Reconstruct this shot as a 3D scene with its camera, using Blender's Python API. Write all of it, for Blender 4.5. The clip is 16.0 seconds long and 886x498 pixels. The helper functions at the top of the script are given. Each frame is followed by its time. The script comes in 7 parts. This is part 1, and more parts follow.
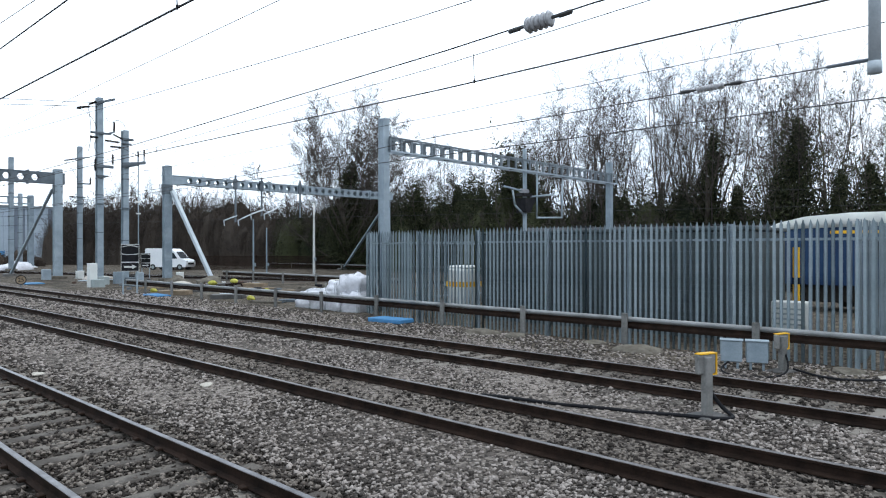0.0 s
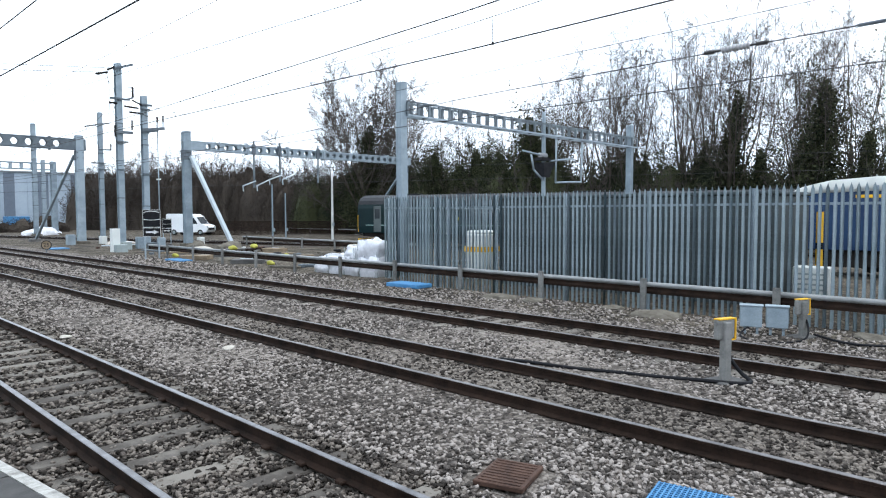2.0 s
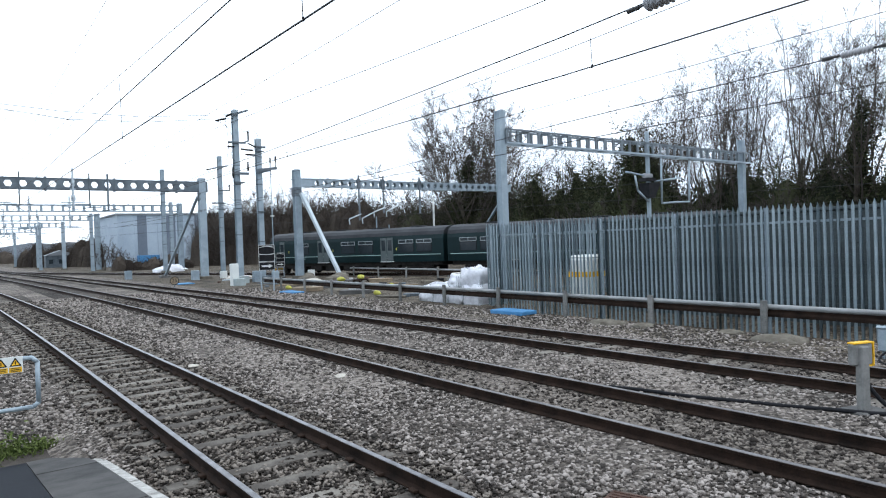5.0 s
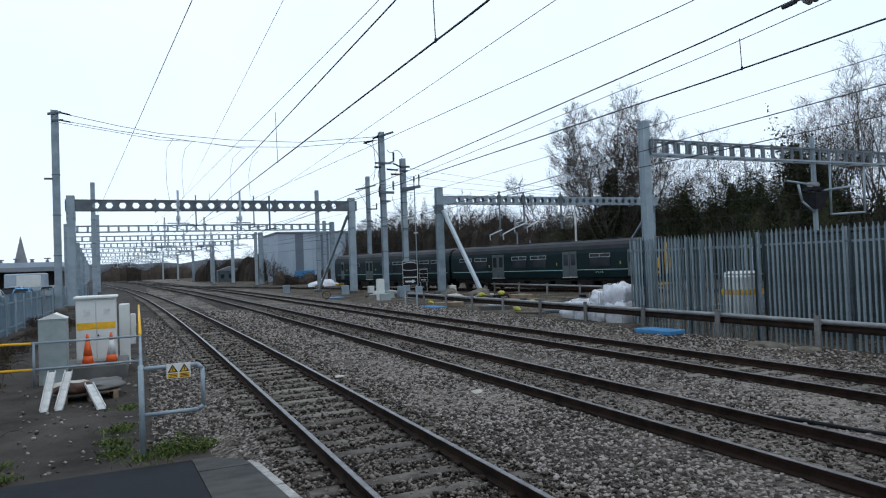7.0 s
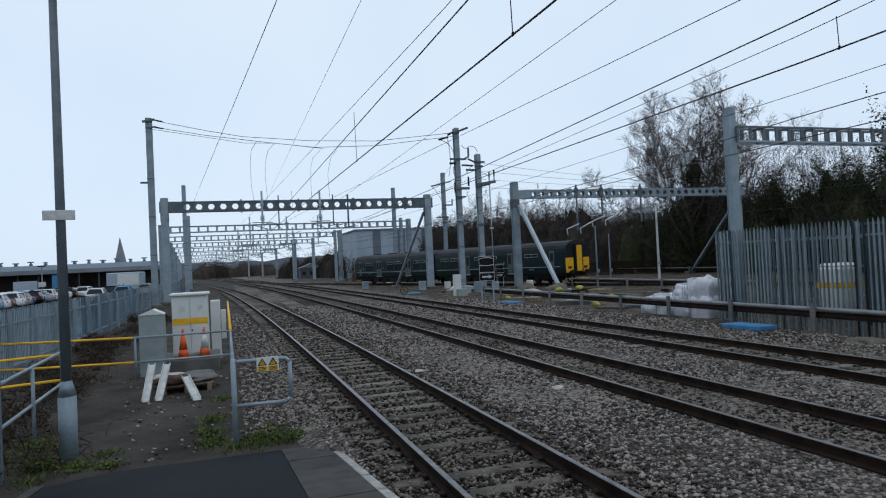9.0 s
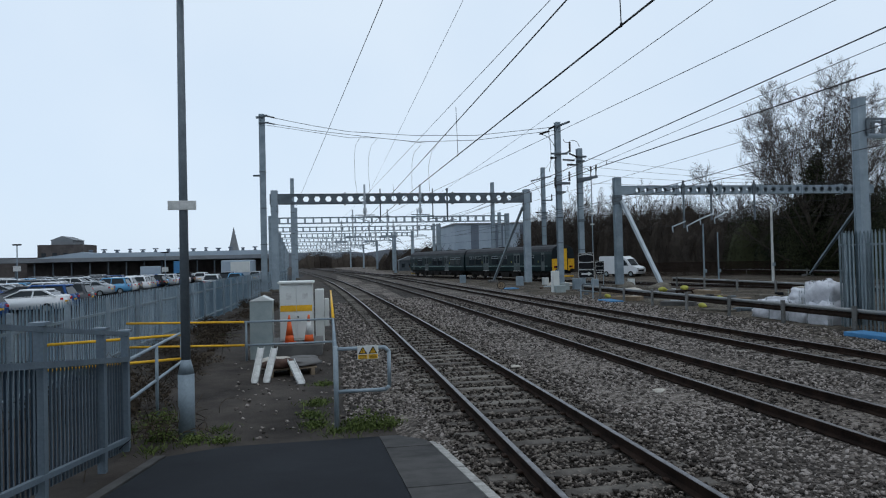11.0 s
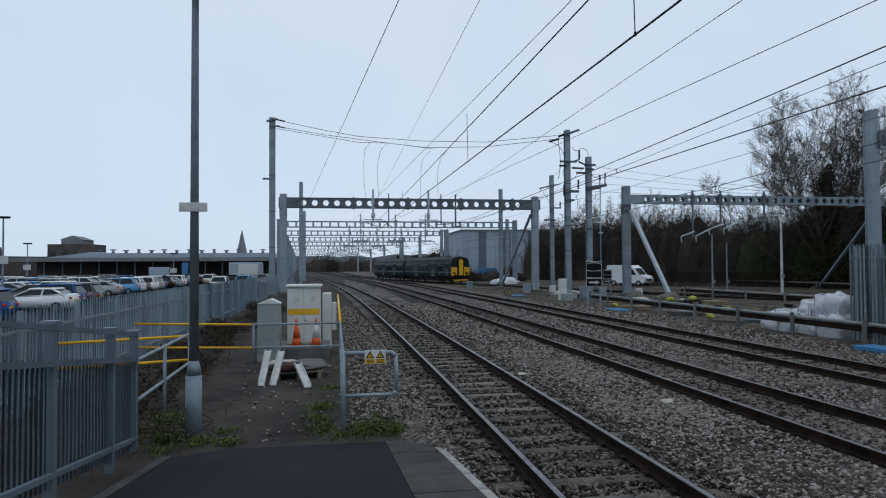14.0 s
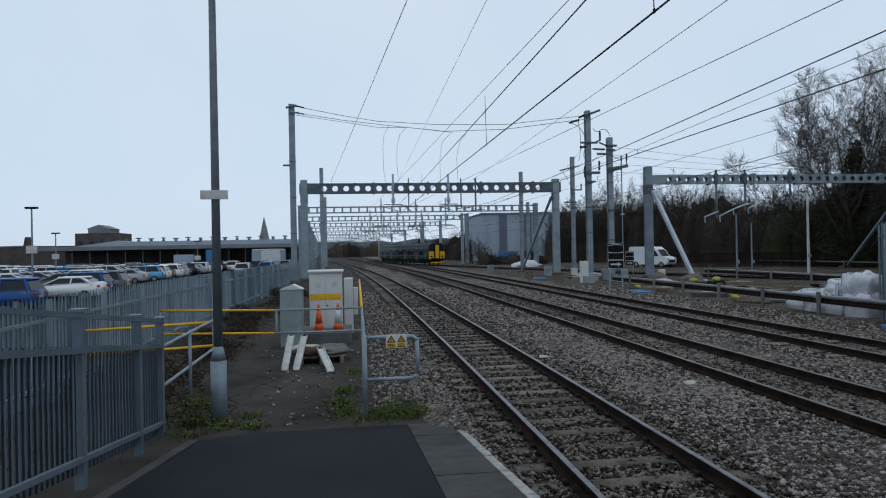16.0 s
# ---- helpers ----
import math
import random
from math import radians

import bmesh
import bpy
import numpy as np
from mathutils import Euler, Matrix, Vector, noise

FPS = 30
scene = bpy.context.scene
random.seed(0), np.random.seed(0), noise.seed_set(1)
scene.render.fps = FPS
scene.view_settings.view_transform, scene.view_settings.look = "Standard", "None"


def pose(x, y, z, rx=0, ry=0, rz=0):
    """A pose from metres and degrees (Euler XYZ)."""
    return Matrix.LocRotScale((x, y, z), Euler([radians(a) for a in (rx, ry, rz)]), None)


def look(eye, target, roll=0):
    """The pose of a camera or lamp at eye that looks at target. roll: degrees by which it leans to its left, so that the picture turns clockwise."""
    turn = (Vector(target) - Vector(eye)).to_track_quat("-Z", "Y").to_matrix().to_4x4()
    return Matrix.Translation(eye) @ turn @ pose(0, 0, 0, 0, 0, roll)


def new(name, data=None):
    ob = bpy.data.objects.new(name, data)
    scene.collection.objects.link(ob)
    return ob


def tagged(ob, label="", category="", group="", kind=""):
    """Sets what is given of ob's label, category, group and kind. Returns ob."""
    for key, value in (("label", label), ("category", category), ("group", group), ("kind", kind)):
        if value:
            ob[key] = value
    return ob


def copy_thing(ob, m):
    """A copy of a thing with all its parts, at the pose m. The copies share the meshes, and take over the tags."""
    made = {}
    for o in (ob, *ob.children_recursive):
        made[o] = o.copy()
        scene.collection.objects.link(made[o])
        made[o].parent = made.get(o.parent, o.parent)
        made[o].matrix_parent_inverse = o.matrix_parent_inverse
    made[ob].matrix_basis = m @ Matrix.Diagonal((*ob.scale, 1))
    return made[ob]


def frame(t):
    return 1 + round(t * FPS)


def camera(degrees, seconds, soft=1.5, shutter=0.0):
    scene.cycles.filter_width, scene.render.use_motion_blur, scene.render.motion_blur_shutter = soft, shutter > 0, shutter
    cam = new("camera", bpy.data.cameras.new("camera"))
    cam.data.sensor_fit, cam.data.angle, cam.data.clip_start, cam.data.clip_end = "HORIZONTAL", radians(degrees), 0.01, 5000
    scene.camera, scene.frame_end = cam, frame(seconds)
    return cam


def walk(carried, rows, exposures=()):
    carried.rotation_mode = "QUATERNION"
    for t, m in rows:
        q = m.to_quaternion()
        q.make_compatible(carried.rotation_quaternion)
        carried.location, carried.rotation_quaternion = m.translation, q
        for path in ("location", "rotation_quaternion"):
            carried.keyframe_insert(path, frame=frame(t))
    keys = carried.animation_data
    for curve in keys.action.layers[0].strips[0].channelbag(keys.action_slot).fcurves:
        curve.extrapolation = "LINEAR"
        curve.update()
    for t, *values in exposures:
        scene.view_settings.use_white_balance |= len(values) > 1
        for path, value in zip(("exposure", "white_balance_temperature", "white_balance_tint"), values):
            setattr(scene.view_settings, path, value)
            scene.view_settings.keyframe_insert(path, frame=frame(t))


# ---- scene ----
cam = camera(67.76, 16.0, soft=1.12)
PATH = [
    (0.0, pose(0.000, 0.0, 2.375, 89.94, 0.05, -47.24)),
    (0.5, pose(0.000, 0.0, 2.375, 89.71, 0.03, -48.11)),
    (1.0, pose(0.000, 0.0, 2.375, 88.31, -0.24, -47.12)),
    (1.5, pose(0.000, 0.0, 2.375, 87.27, -0.25, -46.19)),
    (2.0, pose(0.000, 0.0, 2.375, 86.91, 0.13, -45.68)),
    (2.5, pose(0.000, 0.0, 2.375, 86.20, 0.11, -45.54)),
    (3.0, pose(0.000, 0.0, 2.375, 86.71, 0.12, -44.51)),
    (3.2, pose(0.000, 0.0, 2.375, 87.53, 0.51, -44.06)),
    (5.3, pose(-0.050, 0.0, 2.375, 89.48, 2.06, -36.59)),
    (5.5, pose(-0.050, 0.0, 2.375, 90.04, 1.66, -37.07)),
    (6.0, pose(-0.020, 0.0, 2.375, 90.91, 2.79, -28.72)),
    (6.5, pose(0.090, 0.0, 2.375, 90.22, 1.95, -24.47)),
    (7.0, pose(0.080, 0.0, 2.375, 91.27, 2.13, -24.64)),
    (7.5, pose(0.050, 0.0, 2.375, 91.59, 2.96, -22.76)),
    (8.0, pose(0.035, 0.0, 2.375, 91.25, 2.67, -21.29)),
    (8.5, pose(0.030, 0.0, 2.375, 90.76, 2.07, -20.29)),
    (9.0, pose(0.030, 0.0, 2.375, 91.15, 2.76, -18.07)),
    (9.5, pose(0.045, 0.0, 2.375, 90.01, 1.64, -17.86)),
    (10.0, pose(0.010, 0.0, 2.375, 90.75, 1.95, -13.07)),
    (10.2, pose(0.010, 0.0, 2.375, 90.85, 1.99, -12.04)),
    (12.3, pose(0.000, 0.0, 2.375, 91.26, 0.38, -7.96)),
    (12.5, pose(0.000, 0.0, 2.375, 92.64, 0.77, -8.17)),
    (13.0, pose(-0.015, 0.0, 2.375, 91.45, 1.02, -9.43)),
    (13.5, pose(-0.020, 0.0, 2.375, 92.08, 0.66, -8.55)),
    (14.0, pose(-0.025, 0.0, 2.375, 91.50, 0.33, -9.02)),
    (14.5, pose(-0.025, 0.0, 2.375, 91.34, 0.95, -8.59)),
    (15.0, pose(-0.035, 0.0, 2.375, 91.41, 1.13, -7.11)),
    (15.5, pose(-0.030, 0.0, 2.375, 91.05, 1.09, -6.84)),
    (16.0, pose(0.000, 0.0, 2.375, 90.13, 1.09, -7.20)),
]
EXPOSURES = [(0.0, 1.1, 6450, 10), (1.0, 1.3, 6450, 10), (3.0, 1.58, 6480, 10), (5.5, 1.05, 6330, 10), (6.0, 0.30, 6190, 9), (6.5, 0.0, 6250, 9), (7.0, 0.38, 6220, 9), (7.5, 0.06, 6220, 9), (8.0, 0.0, 6200, 9), (9.0, -0.02, 6200, 9), (10.0, 0.02, 6250, 9), (12.5, -0.16, 6180, 9), (16.0, -0.2, 6170, 9)]
walk(cam, PATH, EXPOSURES)

# ---- light: overcast sky ----
world = bpy.data.worlds.new("sky")
scene.world = world
world.use_nodes = True
wn, wl = world.node_tree.nodes, world.node_tree.links
wn.clear()
w_out = wn.new("ShaderNodeOutputWorld")
w_bg = wn.new("ShaderNodeBackground")
w_sky = wn.new("ShaderNodeTexSky")
w_sky.sky_type = "NISHITA"
w_sky.sun_disc = False
w_sky.sun_elevation = radians(35)
w_sky.sun_rotation = radians(150)
w_mix = wn.new("ShaderNodeMix")
w_mix.data_type = "RGBA"
w_mix.inputs[0].default_value = 0.93
w_scale = wn.new("ShaderNodeVectorMath")
w_scale.operation = "SCALE"
w_scale.inputs[3].default_value = 0.1
w_cloud = wn.new("ShaderNodeTexNoise")
w_cloud.inputs["Scale"].default_value = 1.6
w_cloud.inputs["Detail"].default_value = 5
w_ramp = wn.new("ShaderNodeValToRGB")
w_ramp.color_ramp.elements[0].color = (0.60, 0.71, 0.84, 1)
w_ramp.color_ramp.elements[1].color = (0.72, 0.80, 0.88, 1)
w_ramp.color_ramp.elements[0].position = 0.3
w_ramp.color_ramp.elements[1].position = 0.75
w_tc = wn.new("ShaderNodeTexCoord")
wl.new(w_tc.outputs["Generated"], w_cloud.inputs["Vector"])
wl.new(w_cloud.outputs["Fac"], w_ramp.inputs[0])
wl.new(w_sky.outputs[0], w_scale.inputs[0])
wl.new(w_scale.outputs[0], w_mix.inputs[6])
wl.new(w_ramp.outputs[0], w_mix.inputs[7])
wl.new(w_mix.outputs[2], w_bg.inputs[0])
w_bg.inputs[1].default_value = 1.12
wl.new(w_bg.outputs[0], w_out.inputs[0])
sun_data = bpy.data.lights.new("sun", "SUN")
sun_data.energy = 0.5
sun_data.angle = radians(25)
sun_data.color = (1.0, 0.96, 0.9)
sun = new("sun", sun_data)
sun.matrix_world = look((0, 0, 50), (-8, 12, 0))


# ---- materials ----
def mat(name, a, b, rough=0.6, metal=0.0, scale=3.0, fine=40.0, bump=0.2, dist=0.01, isl=False, rand=0.0, coord="Object", third=None, spec=0.2):
    """Two-tone surface: large stains, fine grain in the relief, and a shift from piece to piece."""
    m = bpy.data.materials.new(name)
    m.use_nodes = True
    n, l = m.node_tree.nodes, m.node_tree.links
    p = n["Principled BSDF"]
    tc = n.new("ShaderNodeTexCoord")
    n1 = n.new("ShaderNodeTexNoise")
    n1.inputs["Scale"].default_value = scale
    n1.inputs["Detail"].default_value = 6
    n1.inputs["Roughness"].default_value = 0.65
    n2 = n.new("ShaderNodeTexNoise")
    n2.inputs["Scale"].default_value = fine
    n2.inputs["Detail"].default_value = 4
    l.new(tc.outputs[coord], n1.inputs["Vector"])
    l.new(tc.outputs[coord], n2.inputs["Vector"])
    add = n.new("ShaderNodeMath")
    add.operation = "MULTIPLY_ADD"
    add.inputs[1].default_value = 0.35
    l.new(n2.outputs["Fac"], add.inputs[0])
    l.new(n1.outputs["Fac"], add.inputs[2])
    sub = n.new("ShaderNodeMath")
    sub.operation = "SUBTRACT"
    sub.inputs[1].default_value = 0.17
    l.new(add.outputs[0], sub.inputs[0])
    last = sub
    if rand or isl:
        info = n.new("ShaderNodeNewGeometry") if isl else n.new("ShaderNodeObjectInfo")
        ma = n.new("ShaderNodeMath")
        ma.operation = "MULTIPLY_ADD"
        ma.inputs[1].default_value = rand or 0.5
        l.new(info.outputs["Random Per Island" if isl else "Random"], ma.inputs[0])
        s2 = n.new("ShaderNodeMath")
        s2.operation = "SUBTRACT"
        s2.inputs[1].default_value = (rand or 0.5) / 2
        l.new(sub.outputs[0], s2.inputs[0])
        l.new(s2.outputs[0], ma.inputs[2])
        last = ma
    ramp = n.new("ShaderNodeValToRGB")
    ramp.color_ramp.elements[0].position = 0.3
    ramp.color_ramp.elements[1].position = 0.7
    ramp.color_ramp.elements[0].color = (*a, 1)
    ramp.color_ramp.elements[1].color = (*b, 1)
    if third:
        e = ramp.color_ramp.elements.new(0.5)
        e.color = (*third, 1)
    l.new(last.outputs[0], ramp.inputs[0])
    l.new(ramp.outputs[0], p.inputs["Base Color"])
    p.inputs["Roughness"].default_value = rough
    p.inputs["Metallic"].default_value = metal
    p.inputs["Specular IOR Level"].default_value = spec
    if bump:
        bp = n.new("ShaderNodeBump")
        bp.inputs["Strength"].default_value = bump
        bp.inputs["Distance"].default_value = dist
        l.new(n2.outputs["Fac"], bp.inputs["Height"])
        l.new(bp.outputs[0], p.inputs["Normal"])
    return m


def pebbles(name, cols, size, patch, rough=0.92):
    """Crushed stone: a cell pattern of stones, each with its own tone, over broad stains."""
    m = bpy.data.materials.new(name)
    m.use_nodes = True
    n, l = m.node_tree.nodes, m.node_tree.links
    p = n["Principled BSDF"]
    tc = n.new("ShaderNodeTexCoord")
    warp = n.new("ShaderNodeTexNoise")
    warp.inputs["Scale"].default_value = 9
    mixv = n.new("ShaderNodeMix")
    mixv.data_type = "RGBA"
    mixv.inputs[0].default_value = 0.05
    l.new(tc.outputs["Object"], warp.inputs["Vector"])
    l.new(tc.outputs["Object"], mixv.inputs[6])
    l.new(warp.outputs["Color"], mixv.inputs[7])
    vo = n.new("ShaderNodeTexVoronoi")
    vo.inputs["Scale"].default_value = 1 / size
    l.new(mixv.outputs[2], vo.inputs["Vector"])
    sep = n.new("ShaderNodeSeparateColor")
    l.new(vo.outputs["Color"], sep.inputs[0])
    big = n.new("ShaderNodeTexNoise")
    big.inputs["Scale"].default_value = patch
    big.inputs["Detail"].default_value = 5
    l.new(tc.outputs["Object"], big.inputs["Vector"])
    ma = n.new("ShaderNodeMath")
    ma.operation = "MULTIPLY_ADD"
    ma.inputs[1].default_value = 0.55
    l.new(sep.outputs[0], ma.inputs[0])
    l.new(big.outputs["Fac"], ma.inputs[2])
    sub = n.new("ShaderNodeMath")
    sub.operation = "SUBTRACT"
    sub.inputs[1].default_value = 0.275
    l.new(ma.outputs[0], sub.inputs[0])
    ramp = n.new("ShaderNodeValToRGB")
    e = ramp.color_ramp.elements
    e[0].position, e[1].position = 0.22, 0.80
    e[0].color, e[1].color = (*cols[0], 1), (*cols[2], 1)
    mid = e.new(0.5)
    mid.color = (*cols[1], 1)
    l.new(sub.outputs[0], ramp.inputs[0])
    gap = n.new("ShaderNodeMapRange")
    gap.inputs["From Min"].default_value = 0.35
    gap.inputs["From Max"].default_value = 0.85
    gap.inputs["To Min"].default_value = 1.0
    gap.inputs["To Max"].default_value = 0.45
    l.new(vo.outputs["Distance"], gap.inputs["Value"])
    l.new(ramp.outputs[0], p.inputs["Base Color"])
    p.inputs["Roughness"].default_value = rough
    p.inputs["Specular IOR Level"].default_value = 0.12
    bp = n.new("ShaderNodeBump")
    bp.inputs["Strength"].default_value = 1.0
    bp.inputs["Distance"].default_value = size * 0.8
    l.new(gap.outputs[0], bp.inputs["Height"])
    l.new(bp.outputs[0], p.inputs["Normal"])
    return m


M = {}
M["ballast"] = pebbles("ballast", ((0.036, 0.030, 0.026), (0.10, 0.085, 0.073), (0.23, 0.20, 0.175)), 0.055, 0.22)
M["stone"] = mat("ballast_stone", (0.052, 0.045, 0.040), (0.29, 0.255, 0.230), 0.9, scale=6, fine=60, bump=0.4, isl=True, rand=0.9, third=(0.140, 0.119, 0.106), spec=0.1)
M["stone_grimy"] = mat("grimy_ballast_stone", (0.025, 0.021, 0.018), (0.18, 0.155, 0.133), 0.9, scale=6, fine=60, bump=0.4, isl=True, rand=0.9, third=(0.076, 0.063, 0.055), spec=0.1)
M["grimy_bed"] = pebbles("grimy_track_bed", ((0.015, 0.013, 0.011), (0.044, 0.037, 0.032), (0.11, 0.096, 0.083)), 0.06, 0.3)
M["dirt"] = pebbles("earth", ((0.020, 0.016, 0.012), (0.060, 0.049, 0.037), (0.15, 0.128, 0.10)), 0.07, 0.55)
M["sleeper"] = mat("concrete_sleeper", (0.060, 0.052, 0.045), (0.165, 0.148, 0.128), 0.9, scale=4, fine=50, bump=0.3, rand=0.5, spec=0.15)
M["rail_side"] = mat("rusty_rail", (0.007, 0.005, 0.004), (0.030, 0.018, 0.013), 0.85, scale=3, fine=40, bump=0.3, spec=0.08)
M["rail_top"] = mat("worn_rail_head", (0.055, 0.050, 0.050), (0.20, 0.195, 0.20), 0.36, 0.7, scale=5, fine=90, bump=0.05)
M["rail_dull"] = mat("dull_rail_head", (0.07, 0.064, 0.062), (0.19, 0.175, 0.17), 0.45, 0.5, scale=2, fine=60, bump=0.1)
M["galv"] = mat("galvanised_steel", (0.17, 0.21, 0.24), (0.29, 0.34, 0.375), 0.6, 0.25, scale=1.3, fine=30, bump=0.08, rand=0.25)
# darker steel: weathered fittings, and the first boom's shade as colour
M["galv_dark"] = mat("weathered_shaded_steel", (0.065, 0.078, 0.09), (0.14, 0.162, 0.18), 0.6, 0.25, scale=1.3, fine=30, bump=0.1, rand=0.2)
M["fence"] = mat("palisade_galvanised", (0.165, 0.205, 0.225), (0.27, 0.318, 0.343), 0.55, 0.25, scale=0.8, fine=25, bump=0.1, rand=0.2)
M["fence_pale"] = mat("pale_blue_grey_palisade", (0.25, 0.315, 0.36), (0.38, 0.455, 0.505), 0.55, 0.2, scale=0.8, fine=25, bump=0.1, rand=0.15)
M["wire"] = mat("copper_wire", (0.03, 0.03, 0.03), (0.07, 0.07, 0.07), 0.6, 0.3, bump=0)
M["asphalt"] = mat("platform_asphalt", (0.005, 0.006, 0.009), (0.014, 0.016, 0.020), 0.75, scale=0.8, fine=160, bump=0.35, dist=0.004, spec=0.09)
M["slab"] = mat("paving_slab", (0.06, 0.058, 0.056), (0.13, 0.125, 0.12), 0.8, scale=1.5, fine=80, bump=0.25, dist=0.004, rand=0.25, spec=0.25)
M["edge_slab"] = mat("worn_edge_slab", (0.024, 0.023, 0.023), (0.066, 0.063, 0.060), 0.8, scale=2.5, fine=90, bump=0.3, dist=0.004, rand=0.25, spec=0.15)
M["coping"] = mat("dirty_white_edge_line", (0.16, 0.15, 0.14), (0.42, 0.41, 0.38), 0.8, scale=7, fine=60, bump=0.2, spec=0.1)
M["white"] = mat("worn_white_paint", (0.36, 0.36, 0.35), (0.62, 0.62, 0.60), 0.6, scale=6, fine=50, bump=0.1)
M["yellow"] = mat("yellow_paint", (0.55, 0.30, 0.012), (0.78, 0.44, 0.03), 0.5, scale=4, fine=40, bump=0.05)
M["orange"] = mat("orange_plastic", (0.52, 0.075, 0.018), (0.66, 0.12, 0.03), 0.5, scale=5, fine=40, bump=0.05)
M["black"] = mat("black_paint", (0.006, 0.006, 0.007), (0.016, 0.016, 0.018), 0.6, scale=4, fine=40, bump=0.05, spec=0.08)
M["cab_grey"] = mat("cabinet_grey_paint", (0.52, 0.53, 0.51), (0.60, 0.61, 0.585), 0.5, scale=1.2, fine=20, bump=0.02)
M["cab_steel"] = mat("grey_green_steel", (0.20, 0.235, 0.235), (0.30, 0.335, 0.33), 0.55, scale=2, fine=40, bump=0.05)
M["bag"] = mat("woven_bag", (0.44, 0.44, 0.47), (0.66, 0.66, 0.69), 0.7, scale=4, fine=120, bump=0.35, dist=0.01)
M["blue"] = mat("blue_plastic", (0.035, 0.13, 0.27), (0.07, 0.21, 0.38), 0.6, scale=4, fine=40, bump=0.1)
M["strut"] = mat("pale_galvanised_tube", (0.32, 0.36, 0.39), (0.46, 0.50, 0.53), 0.55, 0.2, scale=1.2, fine=30, bump=0.05)
M["van_white"] = mat("white_vehicle_paint", (0.62, 0.63, 0.64), (0.72, 0.73, 0.74), 0.3, scale=0.8, fine=6, bump=0.0)
M["train"] = mat("dark_green_livery", (0.003, 0.011, 0.012), (0.007, 0.019, 0.021), 0.4, scale=0.6, fine=30, bump=0.03, spec=0.12)
M["train_roof"] = mat("train_roof", (0.014, 0.015, 0.017), (0.034, 0.036, 0.040), 0.65, scale=0.7, fine=30, bump=0.1)
M["train_line"] = mat("pale_lining", (0.20, 0.30, 0.28), (0.28, 0.38, 0.36), 0.4, bump=0)
M["train_door"] = mat("train_door_grey", (0.052, 0.066, 0.066), (0.085, 0.10, 0.10), 0.35, scale=1, bump=0.02)
M["glass"] = mat("dark_window_glass", (0.012, 0.016, 0.02), (0.03, 0.036, 0.04), 0.06, scale=0.5, bump=0)
M["window_lit"] = mat("window_alloy", (0.20, 0.225, 0.23), (0.30, 0.33, 0.335), 0.4, 0.3, bump=0)
M["underframe"] = mat("underframe_grime", (0.006, 0.0055, 0.005), (0.022, 0.019, 0.017), 0.85, scale=3, fine=30, bump=0.3, spec=0.15)
M["bark"] = mat("bark", (0.030, 0.024, 0.019), (0.085, 0.070, 0.056), 0.9, scale=2, fine=25, bump=0.5)
M["twig"] = mat("twigs", (0.032, 0.026, 0.023), (0.082, 0.070, 0.061), 0.9, scale=0.4, fine=6, bump=0, spec=0.1)
M["ivy"] = mat("ivy_leaves", (0.010, 0.013, 0.007), (0.046, 0.050, 0.024), 0.8, scale=0.5, fine=4, bump=0, isl=True, rand=0.6, spec=0.1)
M["scrub"] = mat("winter_scrub", (0.024, 0.019, 0.016), (0.066, 0.054, 0.044), 0.9, scale=0.12, fine=2, bump=0, isl=True, rand=0.5, spec=0.08)
M["grass"] = mat("grass", (0.034, 0.050, 0.013), (0.11, 0.14, 0.042), 0.85, scale=2, fine=10, bump=0, isl=True, rand=0.6, spec=0.12)
M["clad"] = mat("pale_cladding", (0.25, 0.30, 0.35), (0.33, 0.38, 0.43), 0.6, scale=0.2, fine=3, bump=0.05)
M["clad_dark"] = mat("dark_cladding", (0.10, 0.12, 0.15), (0.14, 0.16, 0.19), 0.55, scale=0.3, fine=3, bump=0.05)
M["brick"] = mat("dark_brick", (0.045, 0.038, 0.036), (0.105, 0.09, 0.083), 0.9, scale=0.4, fine=9, bump=0.3)
M["roof"] = mat("grey_roof", (0.13, 0.14, 0.15), (0.21, 0.22, 0.23), 0.7, scale=0.2, fine=3, bump=0.1)
# pale blue-grey of distance haze painted into the base colour
M["far"] = mat("haze_tinted_far", (0.13, 0.145, 0.165), (0.20, 0.215, 0.24), 0.95, scale=0.03, fine=0.3, bump=0, spec=0.05)
M["tyre"] = mat("tyre_rubber", (0.012, 0.012, 0.012), (0.03, 0.03, 0.03), 0.85, bump=0.1)
M["insulator"] = mat("insulator_grey", (0.30, 0.30, 0.31), (0.44, 0.44, 0.45), 0.4, bump=0)
M["rust"] = mat("rusty_plate", (0.035, 0.019, 0.014), (0.085, 0.047, 0.034), 0.8, scale=5, fine=50, bump=0.3)
M["cardbrick"] = mat("pale_stone", (0.30, 0.27, 0.23), (0.44, 0.41, 0.36), 0.85, scale=2, fine=20, bump=0.2)
M["wood"] = mat("weathered_timber", (0.13, 0.095, 0.06), (0.27, 0.21, 0.15), 0.85, scale=2, fine=30, bump=0.3)
M["platform_steel"] = mat("blue_grey_painted_steel", (0.088, 0.115, 0.142), (0.17, 0.21, 0.245), 0.5, 0.2, scale=1.0, fine=30, bump=0.06, rand=0.2)
M["barrier"] = mat("dull_barrier_steel", (0.15, 0.152, 0.15), (0.27, 0.275, 0.275), 0.5, 0.2, scale=1.5, fine=30, bump=0.1)
M["sack"] = mat("faded_yellow_sack", (0.22, 0.21, 0.03), (0.40, 0.38, 0.08), 0.7, scale=4, fine=30, bump=0.2)
